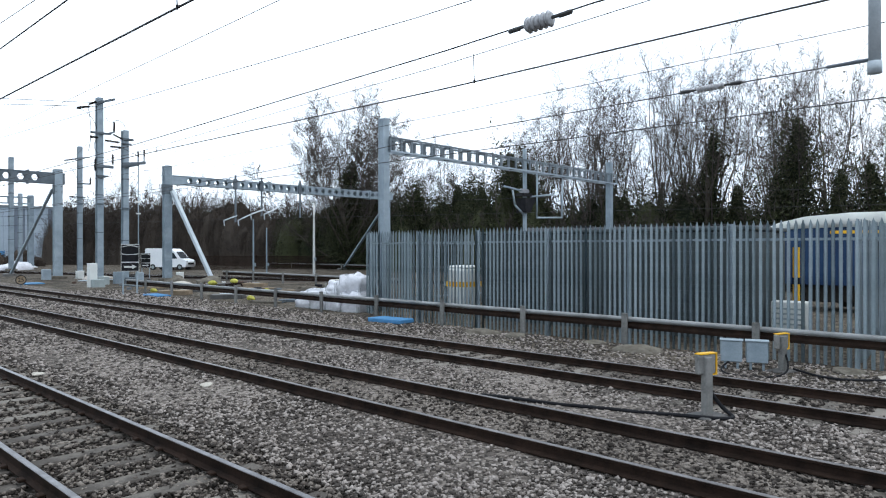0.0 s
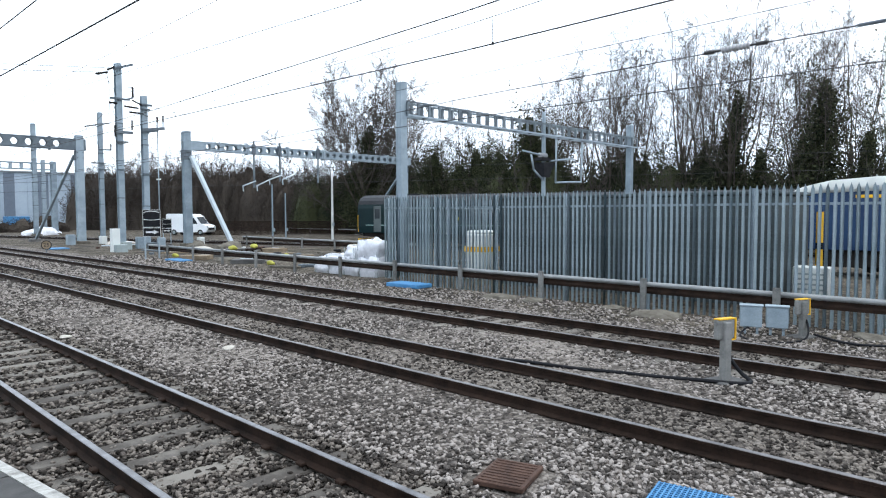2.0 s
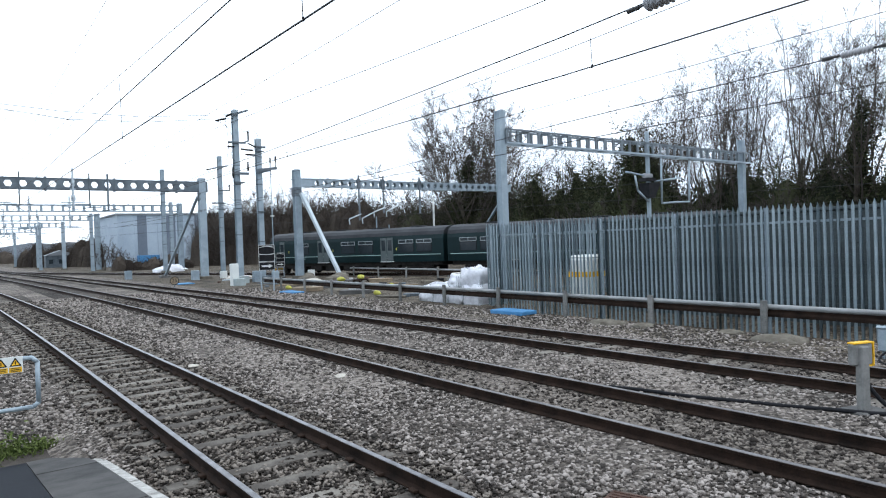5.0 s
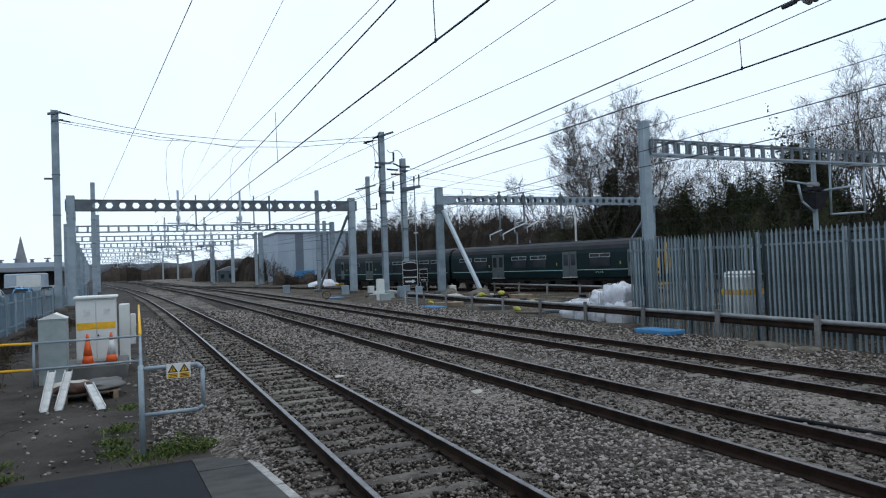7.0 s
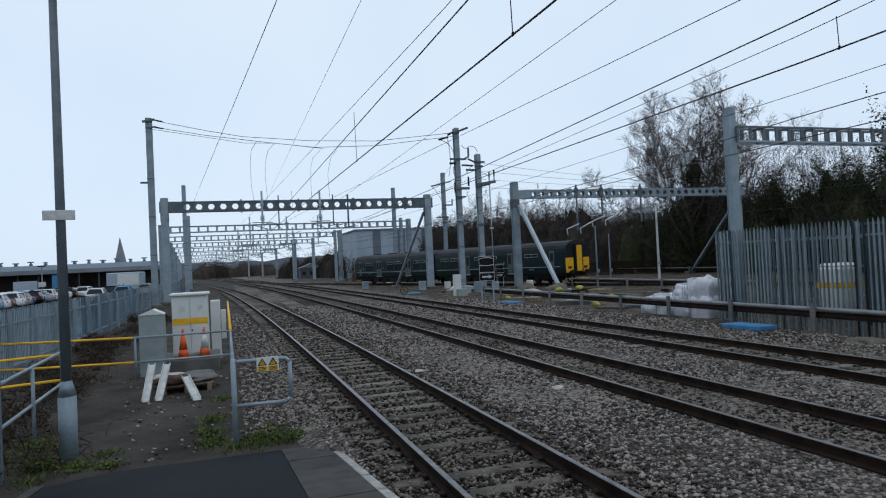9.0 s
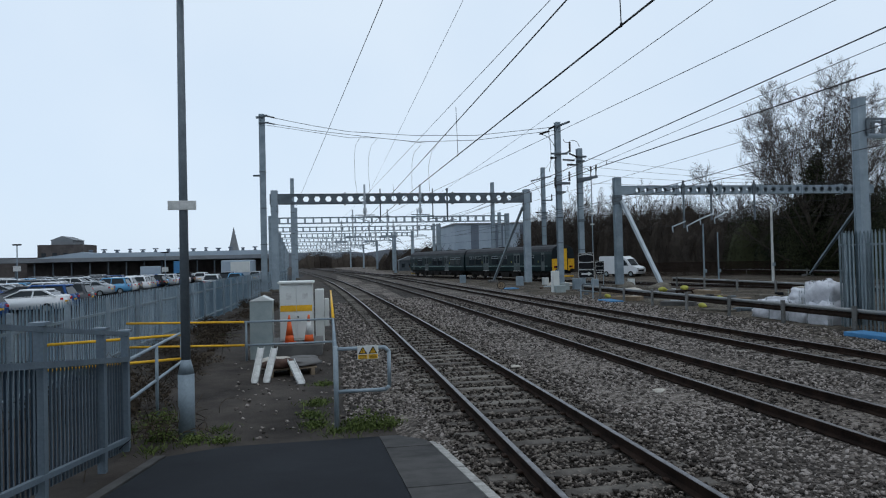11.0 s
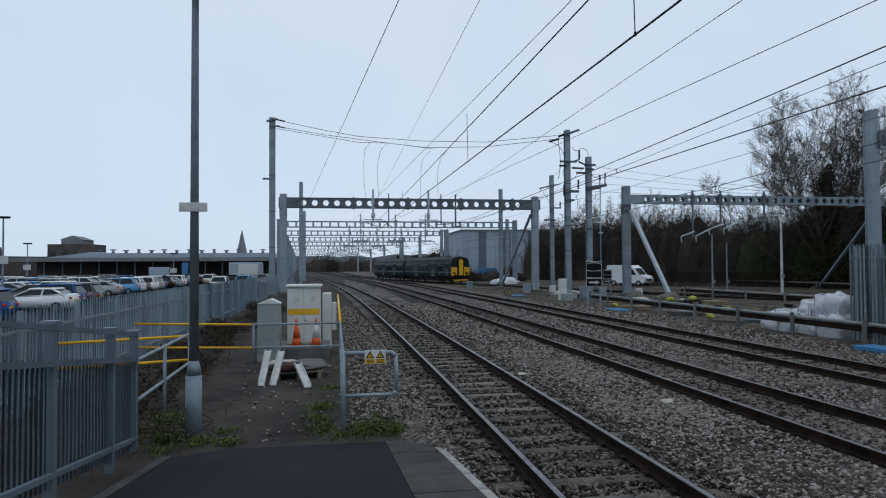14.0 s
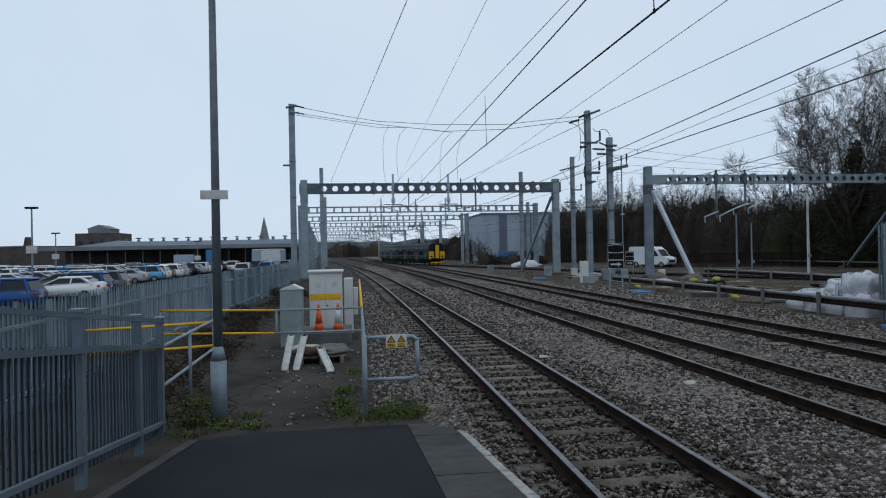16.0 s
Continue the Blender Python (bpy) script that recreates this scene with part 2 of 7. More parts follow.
M["dirt_slab"] = mat("muddy_concrete", (0.07, 0.06, 0.048), (0.16, 0.145, 0.12), 0.9, scale=3, fine=30, bump=0.3, spec=0.1)
M["shed"] = mat("dark_green_grey_sheet", (0.034, 0.043, 0.045), (0.060, 0.072, 0.074), 0.6, scale=0.6, fine=20, bump=0.1, spec=0.15)
M["path"] = mat("trodden_path", (0.022, 0.019, 0.017), (0.070, 0.060, 0.052), 0.95, scale=0.9, fine=70, bump=0.6, dist=0.02, spec=0.1)
M["post_grey"] = mat("weathered_post", (0.085, 0.085, 0.08), (0.19, 0.185, 0.175), 0.8, scale=3, fine=30, bump=0.15, rand=0.3)
M["loco_blue"] = mat("faded_navy_paint", (0.008, 0.022, 0.06), (0.018, 0.045, 0.10), 0.5, scale=0.7, fine=20, bump=0.05)
M["bramble"] = mat("dead_bramble", (0.018, 0.014, 0.010), (0.075, 0.058, 0.042), 0.9, scale=0.5, fine=6, bump=0, isl=True, rand=0.7, spec=0.08)
M["red"] = mat("red_lamp_glass", (0.35, 0.01, 0.01), (0.5, 0.02, 0.02), 0.2, bump=0)


# ---- mesh helpers ----
def box(bm, c, s, m=None, bev=0.0):
    """A box of size s centred at c."""
    r = bmesh.ops.create_cube(bm, size=1)
    vs = r["verts"]
    bmesh.ops.scale(bm, vec=s, verts=vs)
    bmesh.ops.translate(bm, vec=c, verts=vs)
    if bev:
        es = list({e for v in vs for e in v.link_edges})
        g = bmesh.ops.bevel(bm, geom=es, offset=bev, segments=1, affect="EDGES")
        vs = list({v for f in g["faces"] for v in f.verts} | {v for v in vs if v.is_valid})
    if m is not None:
        bmesh.ops.transform(bm, matrix=m, verts=vs)
    return vs


def rod(bm, a, b, r0, r1=None, n=8):
    """A round bar from a to b."""
    a, b = Vector(a), Vector(b)
    d = b - a
    if r1 is None:
        r1 = r0
    q = d.to_track_quat("Z", "Y").to_matrix().to_4x4()
    m = Matrix.Translation((a + b) / 2) @ q
    return bmesh.ops.create_cone(bm, cap_ends=True, segments=n, radius1=r0, radius2=r1, depth=d.length, matrix=m)["verts"]


def bar(bm, a, b, w, d):
    """A square bar from a to b."""
    a, b = Vector(a), Vector(b)
    v = b - a
    q = v.to_track_quat("Z", "Y").to_matrix().to_4x4()
    return box(bm, (0, 0, 0), (w, d, v.length), Matrix.Translation((a + b) / 2) @ q)


def prism(bm, outline, y0, y1):
    """Extrudes an outline of (x, z) from y0 to y1."""
    a = [bm.verts.new((x, y0, z)) for x, z in outline]
    b = [bm.verts.new((x, y1, z)) for x, z in outline]
    n = len(a)
    for i in range(n):
        bm.faces.new((a[i], a[(i + 1) % n], b[(i + 1) % n], b[i]))
    bm.faces.new(a[::-1])
    bm.faces.new(b)
    bmesh.ops.recalc_face_normals(bm, faces=bm.faces)


def mesh_of(name, bm, material, smooth=False):
    me = bpy.data.meshes.new(name)
    bm.to_mesh(me)
    bm.free()
    if smooth:
        for p in me.polygons:
            p.use_smooth = True
    for mm in (material if isinstance(material, (list, tuple)) else [material]):
        me.materials.append(mm)
    return me


def part(name, bm, material, parent=None, label="", smooth=False):
    ob = new(name, mesh_of(name, bm, material, smooth))
    ob.parent = parent
    if label:
        tagged(ob, label)
    return ob


def piece(name, me, parent, m):
    ob = new(name, me)
    ob.parent = parent
    ob.matrix_basis = m
    return ob


def thing(name, m, label, category, group="", kind=""):
    ob = new(name)
    ob.empty_display_size = 0.1
    ob.matrix_basis = m
    return tagged(ob, label, category, group, kind)


def raw(name, verts, faces, material, parent=None):
    me = bpy.data.meshes.new(name)
    me.from_pydata(verts, [], faces)
    me.materials.append(material)
    ob = new(name, me)
    ob.parent = parent
    return ob


BM = bmesh.new
rnd = random.Random(7)

def polar(az, r):
    return r * math.sin(radians(az)), r * math.cos(radians(az))


# main lines bend gently to the left in the distance
TRACKS = [(3.015, -0.34e-3), (7.52, -0.23e-3), (11.71, -0.21e-3)]


def main_x(i, y):
    x0, k = TRACKS[i]
    yy = max(y, 0)
    return x0 + k * min(yy, 120) ** 2 + 2 * k * 120 * max(0, yy - 120)


# the branch on which the train leaves
BRANCH = [(-90, 79.0), (-25, 55.4), (0, 46.4), (25, 37.4), (50, 28.6), (60, 25.6), (75, 21.4), (100, 14.9), (130, 8.4), (170, 3.4), (230, -2.5), (420, -24)]


def spline(pts, u):
    n = len(pts)
    i = 0
    while i < n - 2 and u > pts[i + 1][0]:
        i += 1
    slope = []
    for j in (i, i + 1):
        a, b = pts[max(j - 1, 0)], pts[min(j + 1, n - 1)]
        slope.append((b[1] - a[1]) / (b[0] - a[0]))
    (u0, v0), (u1, v1) = pts[i], pts[i + 1]
    h = u1 - u0
    s = (u - u0) / h
    return (2 * s**3 - 3 * s**2 + 1) * v0 + (s**3 - 2 * s**2 + s) * h * slope[0] + (3 * s**2 - 2 * s**3) * v1 + (s**3 - s**2) * h * slope[1]


def branch_x(y):
    return spline(BRANCH, y)

# ---- ground and tracks ----
def ground():
    bm = BM()
    xs = [-900, -300, -120, -60, -30, -14, -8, -5, -3, -2, -1, 0, 1, 1.6] + [x * 1.0 for x in range(2, 40)] + [44, 50, 60, 80, 120, 300, 900]
    ys = [-300, -100, -40, -15] + [y * 1.0 for y in range(-8, 40)] + list(range(42, 120, 4)) + [130, 150, 180, 220, 300, 500, 900, 2500]
    grid = []
    for y in ys:
        row = []
        for x in xs:
            z = -0.2
            if -60 < x < 45 and y < 150:
                z += 0.05 * noise.noise((x * 0.5, y * 0.5, 0)) + 0.02
            if 1.5 < x < 4.5:
                z -= 0.05
            if x < 1.3:
                z = -0.40 if x > -6.5 else -0.38
            if 16.5 < x < 18.5 and y < 19:
                z = -0.36
            if x > 40:
                z = -0.1
            row.append(bm.verts.new((x, y, z)))
        grid.append(row)
    for j in range(len(ys) - 1):
        for i in range(len(xs) - 1):
            bm.faces.new((grid[j][i], grid[j][i + 1], grid[j + 1][i + 1], grid[j + 1][i]))
    for f in bm.faces:
        c = f.calc_center_median()
        beds = [main_x(i, c.y) for i in range(3)]
        if c.y > 24 and min(abs(c.x - b) for b in beds) < 1.5 or 20 < c.y < 130 and abs(c.x - branch_x(c.y)) < 1.7:
            f.material_index = 3
        elif c.x > 13.6:
            f.material_index = 1
        elif c.x < 0.55 and c.y > 7:
            f.material_index = 2
    ob = part("ground", bm, [M["ballast"], M["dirt"], M["path"], M["grimy_bed"]], smooth=True)
    tagged(ob, "grey-brown railway ballast and trodden earth", "ground", kind="structure")


ground()

RAIL_PROFILE = [(-0.07, -0.16), (0.07, -0.16), (0.07, -0.145), (0.012, -0.12), (0.012, -0.045), (0.036, -0.035), (0.036, -0.006), (0.028, 0.0), (-0.028, 0.0), (-0.036, -0.006), (-0.036, -0.035), (-0.012, -0.045), (-0.012, -0.12), (-0.07, -0.145)]


def rail_mesh(fx, ys, side, top, name, parent, label):
    verts, faces, idx = [], [], []
    n = len(RAIL_PROFILE)
    for j, y in enumerate(ys):
        x = fx(y)
        for px, pz in RAIL_PROFILE:
            verts.append((x + px, y, pz))
        if j:
            for i in range(n):
                a, b = (j - 1) * n + i, (j - 1) * n + (i + 1) % n
                faces.append((a, a + n, b + n, b))
                idx.append(1 if i in (6, 7, 8) else 0)
    me = bpy.data.meshes.new(name)
    me.from_pydata(verts, [], faces)
    me.materials.append(side)
    me.materials.append(top)
    for p, k in zip(me.polygons, idx):
        p.material_index = k
    ob = new(name, me)
    ob.parent = parent
    tagged(ob, label)
    return ob


def sleeper_mesh():
    bm = BM()
    box(bm, (0, 0, -0.26), (2.5, 0.26, 0.2), bev=0.02)
    return mesh_of("sleeper", bm, M["sleeper"])


def clip_mesh():
    bm = BM()
    box(bm, (0, 0, -0.135), (0.07, 0.11, 0.04), bev=0.01)
    return mesh_of("rail_clip", bm, M["rail_side"])


SLEEPER, CLIP = sleeper_mesh(), clip_mesh()


def railway(fx, y0, y1, pieces, top, label, sink=0.0, clips=False):
    t = thing("railway_track", Matrix(), label, "railway track", "railway tracks")
    ys = []
    y = y0
    while y < y1:
        ys.append(y)
        y += 2.0 if y < 200 else 12.0
    for s in (-0.7525, 0.7525):
        rail_mesh(lambda q: fx(q) + s, ys, M["rail_side"], top, "rail", t, "rusty steel rail with worn running head")
    y = pieces[0]
    while y < pieces[1]:
        a = math.degrees(math.atan2(fx(y) - fx(y + 0.5), 0.5))
        m = pose(fx(y), y, -sink + rnd.uniform(-0.008, 0.008), 0, 0, a + rnd.uniform(-0.5, 0.5))
        piece("sleeper", SLEEPER, t, m)
        if clips and y < 26:
            for s in (-0.7525, 0.7525):
                for q in (-0.1, 0.1):
                    piece("rail_clip", CLIP, t, pose(fx(y) + s + q, y, 0))
        y += 0.66
    return t


railway(lambda y: main_x(0, y), -40, 900, (-3, 90), M["rail_top"], "main line with concrete sleepers and worn rails", sink=0.020, clips=True)
railway(lambda y: main_x(1, y), -40, 900, (-4, 80), M["rail_dull"], "running line with rusty rails and half-buried sleepers", sink=0.035)
railway(lambda y: main_x(2, y), -40, 900, (-4, 80), M["rail_dull"], "running line with dark rails beside the crash barrier", sink=0.01)
railway(branch_x, -60, 400, (20, 110), M["rail_top"], "curving branch line on which the train leaves", sink=0.02)


# ---- masts and gantries ----
def mast(x, y, top, w, label, base=-0.25):
    t = thing("overhead_line_mast", pose(x, y, base), label, "mast", "overhead line masts")
    H = top - base
    bm = BM()
    box(bm, (0, 0, 0.15), (w * 2.2, w * 2.2, 0.3), bev=0.04)
    part("foundation", bm, M["dirt_slab"], t, "concrete foundation block")
    bm = BM()
    f, g, hw = w * 0.12, w * 0.06, w / 2
    outline = [(-hw, -hw), (hw, -hw), (hw, -hw + f), (g, -hw + f), (g, hw - f), (hw, hw - f), (hw, hw), (-hw, hw), (-hw, hw - f), (-g, hw - f), (-g, -hw + f), (-hw, -hw + f)]
    lo = [bm.verts.new((a, b, 0.3)) for a, b in outline]
    hi = [bm.verts.new((a, b, H)) for a, b in outline]
    for i in range(12):
        bm.faces.new((lo[i], lo[(i + 1) % 12], hi[(i + 1) % 12], hi[i]))
    bm.faces.new(hi)
    part("column", bm, M["galv"], t, "galvanised steel column")
    bm = BM()
    box(bm, (0, 0, 0.32), (w * 1.7, w * 1.7, 0.05))
    for sx in (-1, 1):
        for sy in (-1, 1):
            rod(bm, (sx * w * 0.7, sy * w * 0.7, 0.3), (sx * w * 0.7, sy * w * 0.7, 0.42), 0.03, n=6)
    part("base_plate", bm, M["galv_dark"], t)
    for k in range(3):
        bm = BM()
        z = H * (0.28 + 0.2 * k)
        box(bm, (0, 0, z), (w * 1.12, w * 1.12, 0.07))
        part("band", bm, M["galv_dark"], t)
    return t


def hexbeam(parent, x0, x1, zt, zb, y, depth, solid=1.6, web="galv", knees=()):
    """A castellated box beam: two flanges and two webs pierced by a row of hexagons, solid at the ends."""
    d = zt - zb
    for nm, z in (("top_flange", zt - 0.03), ("bottom_flange", zb + 0.03)):
        bm = BM()
        box(bm, ((x0 + x1) / 2, y, z), (x1 - x0, depth + 0.08, 0.06))
        part(nm, bm, M[web], parent)
    p = d * 1.06
    n = max(2, int((x1 - x0 - 2 * solid) / p))
    start = x0 + ((x1 - x0) - n * p) / 2
    zc, r = (zt + zb) / 2, d * 0.315
    hh = d / 2 - 0.06
    for face in (y - depth / 2, y + depth / 2):
        bm = BM()
        for k in range(n):
            cx = start + (k + 0.5) * p
            hexp = [(cx + r * math.cos(radians(60 * i)), zc + r * math.sin(radians(60 * i))) for i in range(6)]
            rim = [(cx + p / 2, zc), (cx + r * 0.5, zc + hh), (cx - r * 0.5, zc + hh), (cx - p / 2, zc), (cx - r * 0.5, zc - hh), (cx + r * 0.5, zc - hh)]
            corners = ((cx + p / 2, zc + hh), (cx - p / 2, zc + hh), (cx - p / 2, zc - hh), (cx + p / 2, zc - hh))
            layers = []
            for yy in (face - 0.015, face + 0.015):
                hv = [bm.verts.new((a, yy, b)) for a, b in hexp]
                cr = [bm.verts.new((a, yy, b)) for a, b in corners]
                rt = [bm.verts.new((a, yy, b)) for a, b in rim]
                for i in range(6):
                    bm.faces.new((hv[i], hv[(i + 1) % 6], rt[(i + 1) % 6], rt[i]))
                for f in ((rt[0], rt[1], cr[0]), (rt[2], rt[3], cr[1]), (rt[3], rt[4], cr[2]), (rt[5], rt[0], cr[3])):
                    bm.faces.new(f)
                layers.append(hv)
            for i in range(6):
                bm.faces.new((layers[0][i], layers[0][(i + 1) % 6], layers[1][(i + 1) % 6], layers[1][i]))
        e = start + n * p
        box(bm, ((x0 + start) / 2, face, zc), (start - x0, 0.03, d - 0.12))
        box(bm, ((e + x1) / 2, face, zc), (x1 - e, 0.03, d - 0.12))
        bmesh.ops.remove_doubles(bm, verts=bm.verts[:], dist=0.0005)
        part("web", bm, M[web], parent, "steel web with hexagonal openings")
    k = 5
    while k < n:
        bm = BM()
        box(bm, (start + k * p, y, zc), (0.12, depth + 0.14, d + 0.2))
        part("splice_plate", bm, M[web], parent)
        k += 5
    for kx in knees:
        bm = BM()
        box(bm, (kx, y, zb - 0.42), (0.66, depth + 0.16, 0.8), bev=0.03)
        for q in (-0.22, 0.22):
            for zz in (-0.18, -0.65):
                rod(bm, (kx + q, y - depth / 2 - 0.12, zb + zz), (kx + q, y - depth / 2 - 0.06, zb + zz), 0.05, n=6)
        part("knuckle", bm, M["galv_dark"], parent, "dark bolted knuckle bracket")


def lattice_beam(parent, x0, x1, zt, zb, y, depth=0.5, pitch=0.75, th=0.09):
    """A ladder truss: four chords with uprights."""
    for z in (zt, zb):
        bm = BM()
        for yy in (y - depth / 2, y + depth / 2):
            box(bm, ((x0 + x1) / 2, yy, z), (x1 - x0, th, th))
        part("chord", bm, M["galv_dark"] if th < 0.1 and z == zt else M["galv"], parent)
    bm = BM()
    n = int((x1 - x0) / pitch)
    for k in range(n + 1):
        xx = x0 + (x1 - x0) * k / n
        for yy in (y - depth / 2, y + depth / 2):
            box(bm, (xx, yy, (zt + zb) / 2), (th * 1.6, th * 0.9, zt - zb - th))
        if k % 2 == 0:
            for z in (zt, zb):
                box(bm, (xx, y, z), (th * 0.7, depth - th, th * 0.7))
    ob = part("lacing", bm, M["galv_dark"] if th < 0.1 else M["galv"], parent)
    tagged(ob, kind="stuff")


def brace(parent, a, b, w=0.3, label="raking steel strut"):
    bm = BM()
    bar(bm, a, b, w, w * 0.7)
    part("strut", bm, M["strut" if "pale" in label else "galv"], parent, label)
    bm = BM()
    box(bm, (b[0], b[1], b[2] + 0.05), (0.9, 0.9, 0.5), bev=0.08)
    part("strut_foundation", bm, M["slab"], parent)


def column(parent, x, y, z0, z1, w):
    bm = BM()
    f = w * 0.1
    H = z1 - z0
    hw, g = w / 2, w * 0.42
    outline = [(-hw, -hw), (hw, -hw), (hw, -hw + f), (g, -hw + f), (g, hw - f), (hw, hw - f), (hw, hw), (-hw, hw), (-hw, hw - f), (-g, hw - f), (-g, -hw + f), (-hw, -hw + f)]
    lo = [bm.verts.new((x + a, y + b, z0)) for a, b in outline]
    hi = [bm.verts.new((x + a, y + b, z1)) for a, b in outline]
    for i in range(12):
        bm.faces.new((lo[i], lo[(i + 1) % 12], hi[(i + 1) % 12], hi[i]))
    bm.faces.new(hi)
    part("column", bm, M["galv"], parent, "galvanised steel column")
    bm = BM()
    box(bm, (x, y, z0 + 0.12), (w * 1.8, w * 1.8, 0.3), bev=0.04)
    part("footing", bm, M["dirt_slab"], parent)


def droppers(parent, xs, y, zb, L=1.4):
    """Drop tubes with pale insulators and registration arms below a boom."""
    for x in xs:
        bm = BM()
        rod(bm, (x, y - 0.32, zb + 1.75), (x, y - 0.32, zb - L), 0.09)
        box(bm, (x, y - 0.3, zb + 0.9), (0.42, 0.2, 0.1))
        box(bm, (x, y - 0.3, zb + 0.02), (0.42, 0.2, 0.1))
        part("drop_tube", bm, M["strut"], parent)
        bm = BM()
        for zz, rr in ((zb + 0.5, 0.2), (zb - 0.75, 0.24)):
            for k in range(5):
                q = (k - 2) * 0.1
                rod(bm, (x, y - 0.32, zz + q), (x, y - 0.32, zz + q + 0.07), rr * (1 - 0.12 * abs(k - 2)), rr * 0.7, n=10)
        tagged(part("insulator", bm, M["strut"], parent, "pale ribbed insulator"), kind="stuff")
        bm = BM()
        z = zb - L
        rod(bm, (x - 1.2, y - 0.32, z + 0.1), (x + 1.3, y - 0.32, z + 0.18), 0.055, n=6)
        rod(bm, (x - 0.9, y - 0.32, z + 0.3), (x + 0.9, y - 0.32, z + 0.3), 0.045, n=6)
        rod(bm, (x + 1.1, y - 0.32, z + 0.1), (x + 1.8, y - 0.32, z - 0.4), 0.035, n=6)
        rod(bm, (x - 0.9, y - 0.32, z + 0.1), (x + 0.4, y - 0.32, z - 0.3), 0.035, n=6)
        part("registration_arm", bm, M["galv"], parent)


def gantries():
    # first boom across the main lines
    y = 62.0
    g = thing("overhead_line_gantry", pose(0, 0, 0), "galvanised gantry with a boom of hexagonal openings over the main lines", "gantry", "overhead line gantries")
    column(g, -5.0, y, -0.2, 9.1, 0.6)
    column(g, 18.9, y, -0.2, 9.1, 0.6)
    # darker steel here paints in the shade on the boom's near side
    hexbeam(g, -5.4, 19.4, 8.78, 7.82, y, 0.42, 1.7, "galv_dark", (-5.0, 18.9))
    brace(g, (18.6, y + 0.3, 7.4), (17.6, y + 9, -0.2), 0.22)
    droppers(g, (3.2, 8.4), y, 7.85)
    for x, low in ((4.65, 6.5), (9.6, 6.3), (11.0, 6.1)):
        bm = BM()
        rod(bm, (x, y - 0.34, 9.2), (x, y - 0.34, low), 0.06 if x < 10 else 0.09, n=6)
        rod(bm, (x - 0.5, y - 0.34, low), (x + 0.9, y - 0.34, low + 0.12), 0.04, n=6)
        part("hanger", bm, M["galv_dark"], g)
    # second boom with a long strut, over the branch
    y = 51.0
    g = thing("overhead_line_gantry", pose(0, 0, 0), "galvanised gantry over the branch with a pale raking strut", "gantry", "overhead line gantries")
    column(g, 23.3, y, -0.2, 8.85, 0.55)
    column(g, 46.5, y, -0.2, 8.45, 0.55)
    hexbeam(g, 23.0, 47.2, 8.15, 7.42, y, 0.42, 1.6, "galv", (23.3, 46.5))
    brace(g, (23.5, y - 0.4, 6.9), (24.75, 46.4, -0.2), 0.3, "pale raking tubular strut")
    brace(g, (46.4, y + 0.3, 6.7), (48.2, 60.5, -0.2), 0.26)
    for x, low, arm in ((29.0, 4.6, 1), (31.5, 5.2, 1), (35.5, 5.2, 0)):
        bm = BM()
        rod(bm, (x, y - 0.34, 8.55), (x, y - 0.34, low), 0.085, n=8)
        box(bm, (x, y - 0.32, 7.8), (0.3, 0.16, 0.9))
        part("hanger", bm, M["galv_dark"], g)
        if arm:
            bm = BM()
            for q in ((-1.1, low + 0.1, 0.1, low + 0.55), (-1.1, low + 0.1, -1.05, low - 0.35), (0.2, low + 0.15, 1.5, low + 0.75), (0.2, low + 0.15, 0.25, low - 0.3)):
                rod(bm, (x + q[0], y - 0.4, q[1]), (x + q[2], y - 0.4, q[3]), 0.055, n=6)
            part("registration_arm", bm, M["strut"], g, "pale tubular registration arm")
    # ladder boom behind the palisade
    y = 20.4
    g = thing("overhead_line_gantry", pose(0, 0, 0), "lattice gantry on two posts behind the palisade fence", "gantry", "overhead line gantries")
    column(g, 18.45, y, -0.2, 7.75, 0.33)
    column(g, 37.4, y, -0.2, 7.75, 0.33)
    lattice_beam(g, 18.6, 37.9, 6.98, 6.42, y, 0.45, 0.62, 0.075)
    # far booms
    for yy in (92, 116, 142, 170, 204, 244, 300, 370):
        g = thing("overhead_line_gantry", pose(main_x(1, yy) - 7.52, 0, 0), "distant galvanised ladder gantry over the main lines", "gantry", "overhead line gantries")
        column(g, -6.0, yy, -0.2, 8.9, 0.6)
        column(g, 22.0 if yy > 100 else 27, yy, -0.2, 8.9, 0.6)
        lattice_beam(g, -6, 22 if yy > 100 else 27, 8.6, 7.85, yy, 0.6, 1.1, 0.14)
        droppers(g, (5, 9.8, 14), yy, 7.9, 2.2)


gantries()
mast(-5.55, 57.5, 15.1, 0.48, "tall galvanised mast beside the boundary fence")
mast(18.3, 51.0, 13.35, 0.42, "tall switching mast with insulators and a white cabinet")
mast(20.3, 51.5, 11.3, 0.42, "galvanised mast with side brackets")
mast(22.0, 88.0, 12.9, 0.46, "distant plain galvanised mast")
mast(24.3, 73.0, 12.8, 0.42, "distant galvanised mast with brackets")


# ---- palisade fence and crash barrier on the far side ----
def pale_mesh(h, w=0.07):
    bm = BM()
    t = 0.012
    out = [(-w / 2, 0), (-w / 4, 0.016), (w / 4, 0.016), (w / 2, 0)]
    pts = []
    for z, s in ((0, 1), (h - 0.12, 1), (h, 0.12)):
        pts.append([bm.verts.new((x * s, yy, z)) for x, yy in out])
    for a, b in zip(pts, pts[1:]):
        for i in range(3):
            bm.faces.new((a[i], a[i + 1], b[i + 1], b[i]))
    r = bmesh.ops.solidify(bm, geom=bm.faces[:], thickness=0.004)
    return mesh_of("pale", bm, M["fence"])


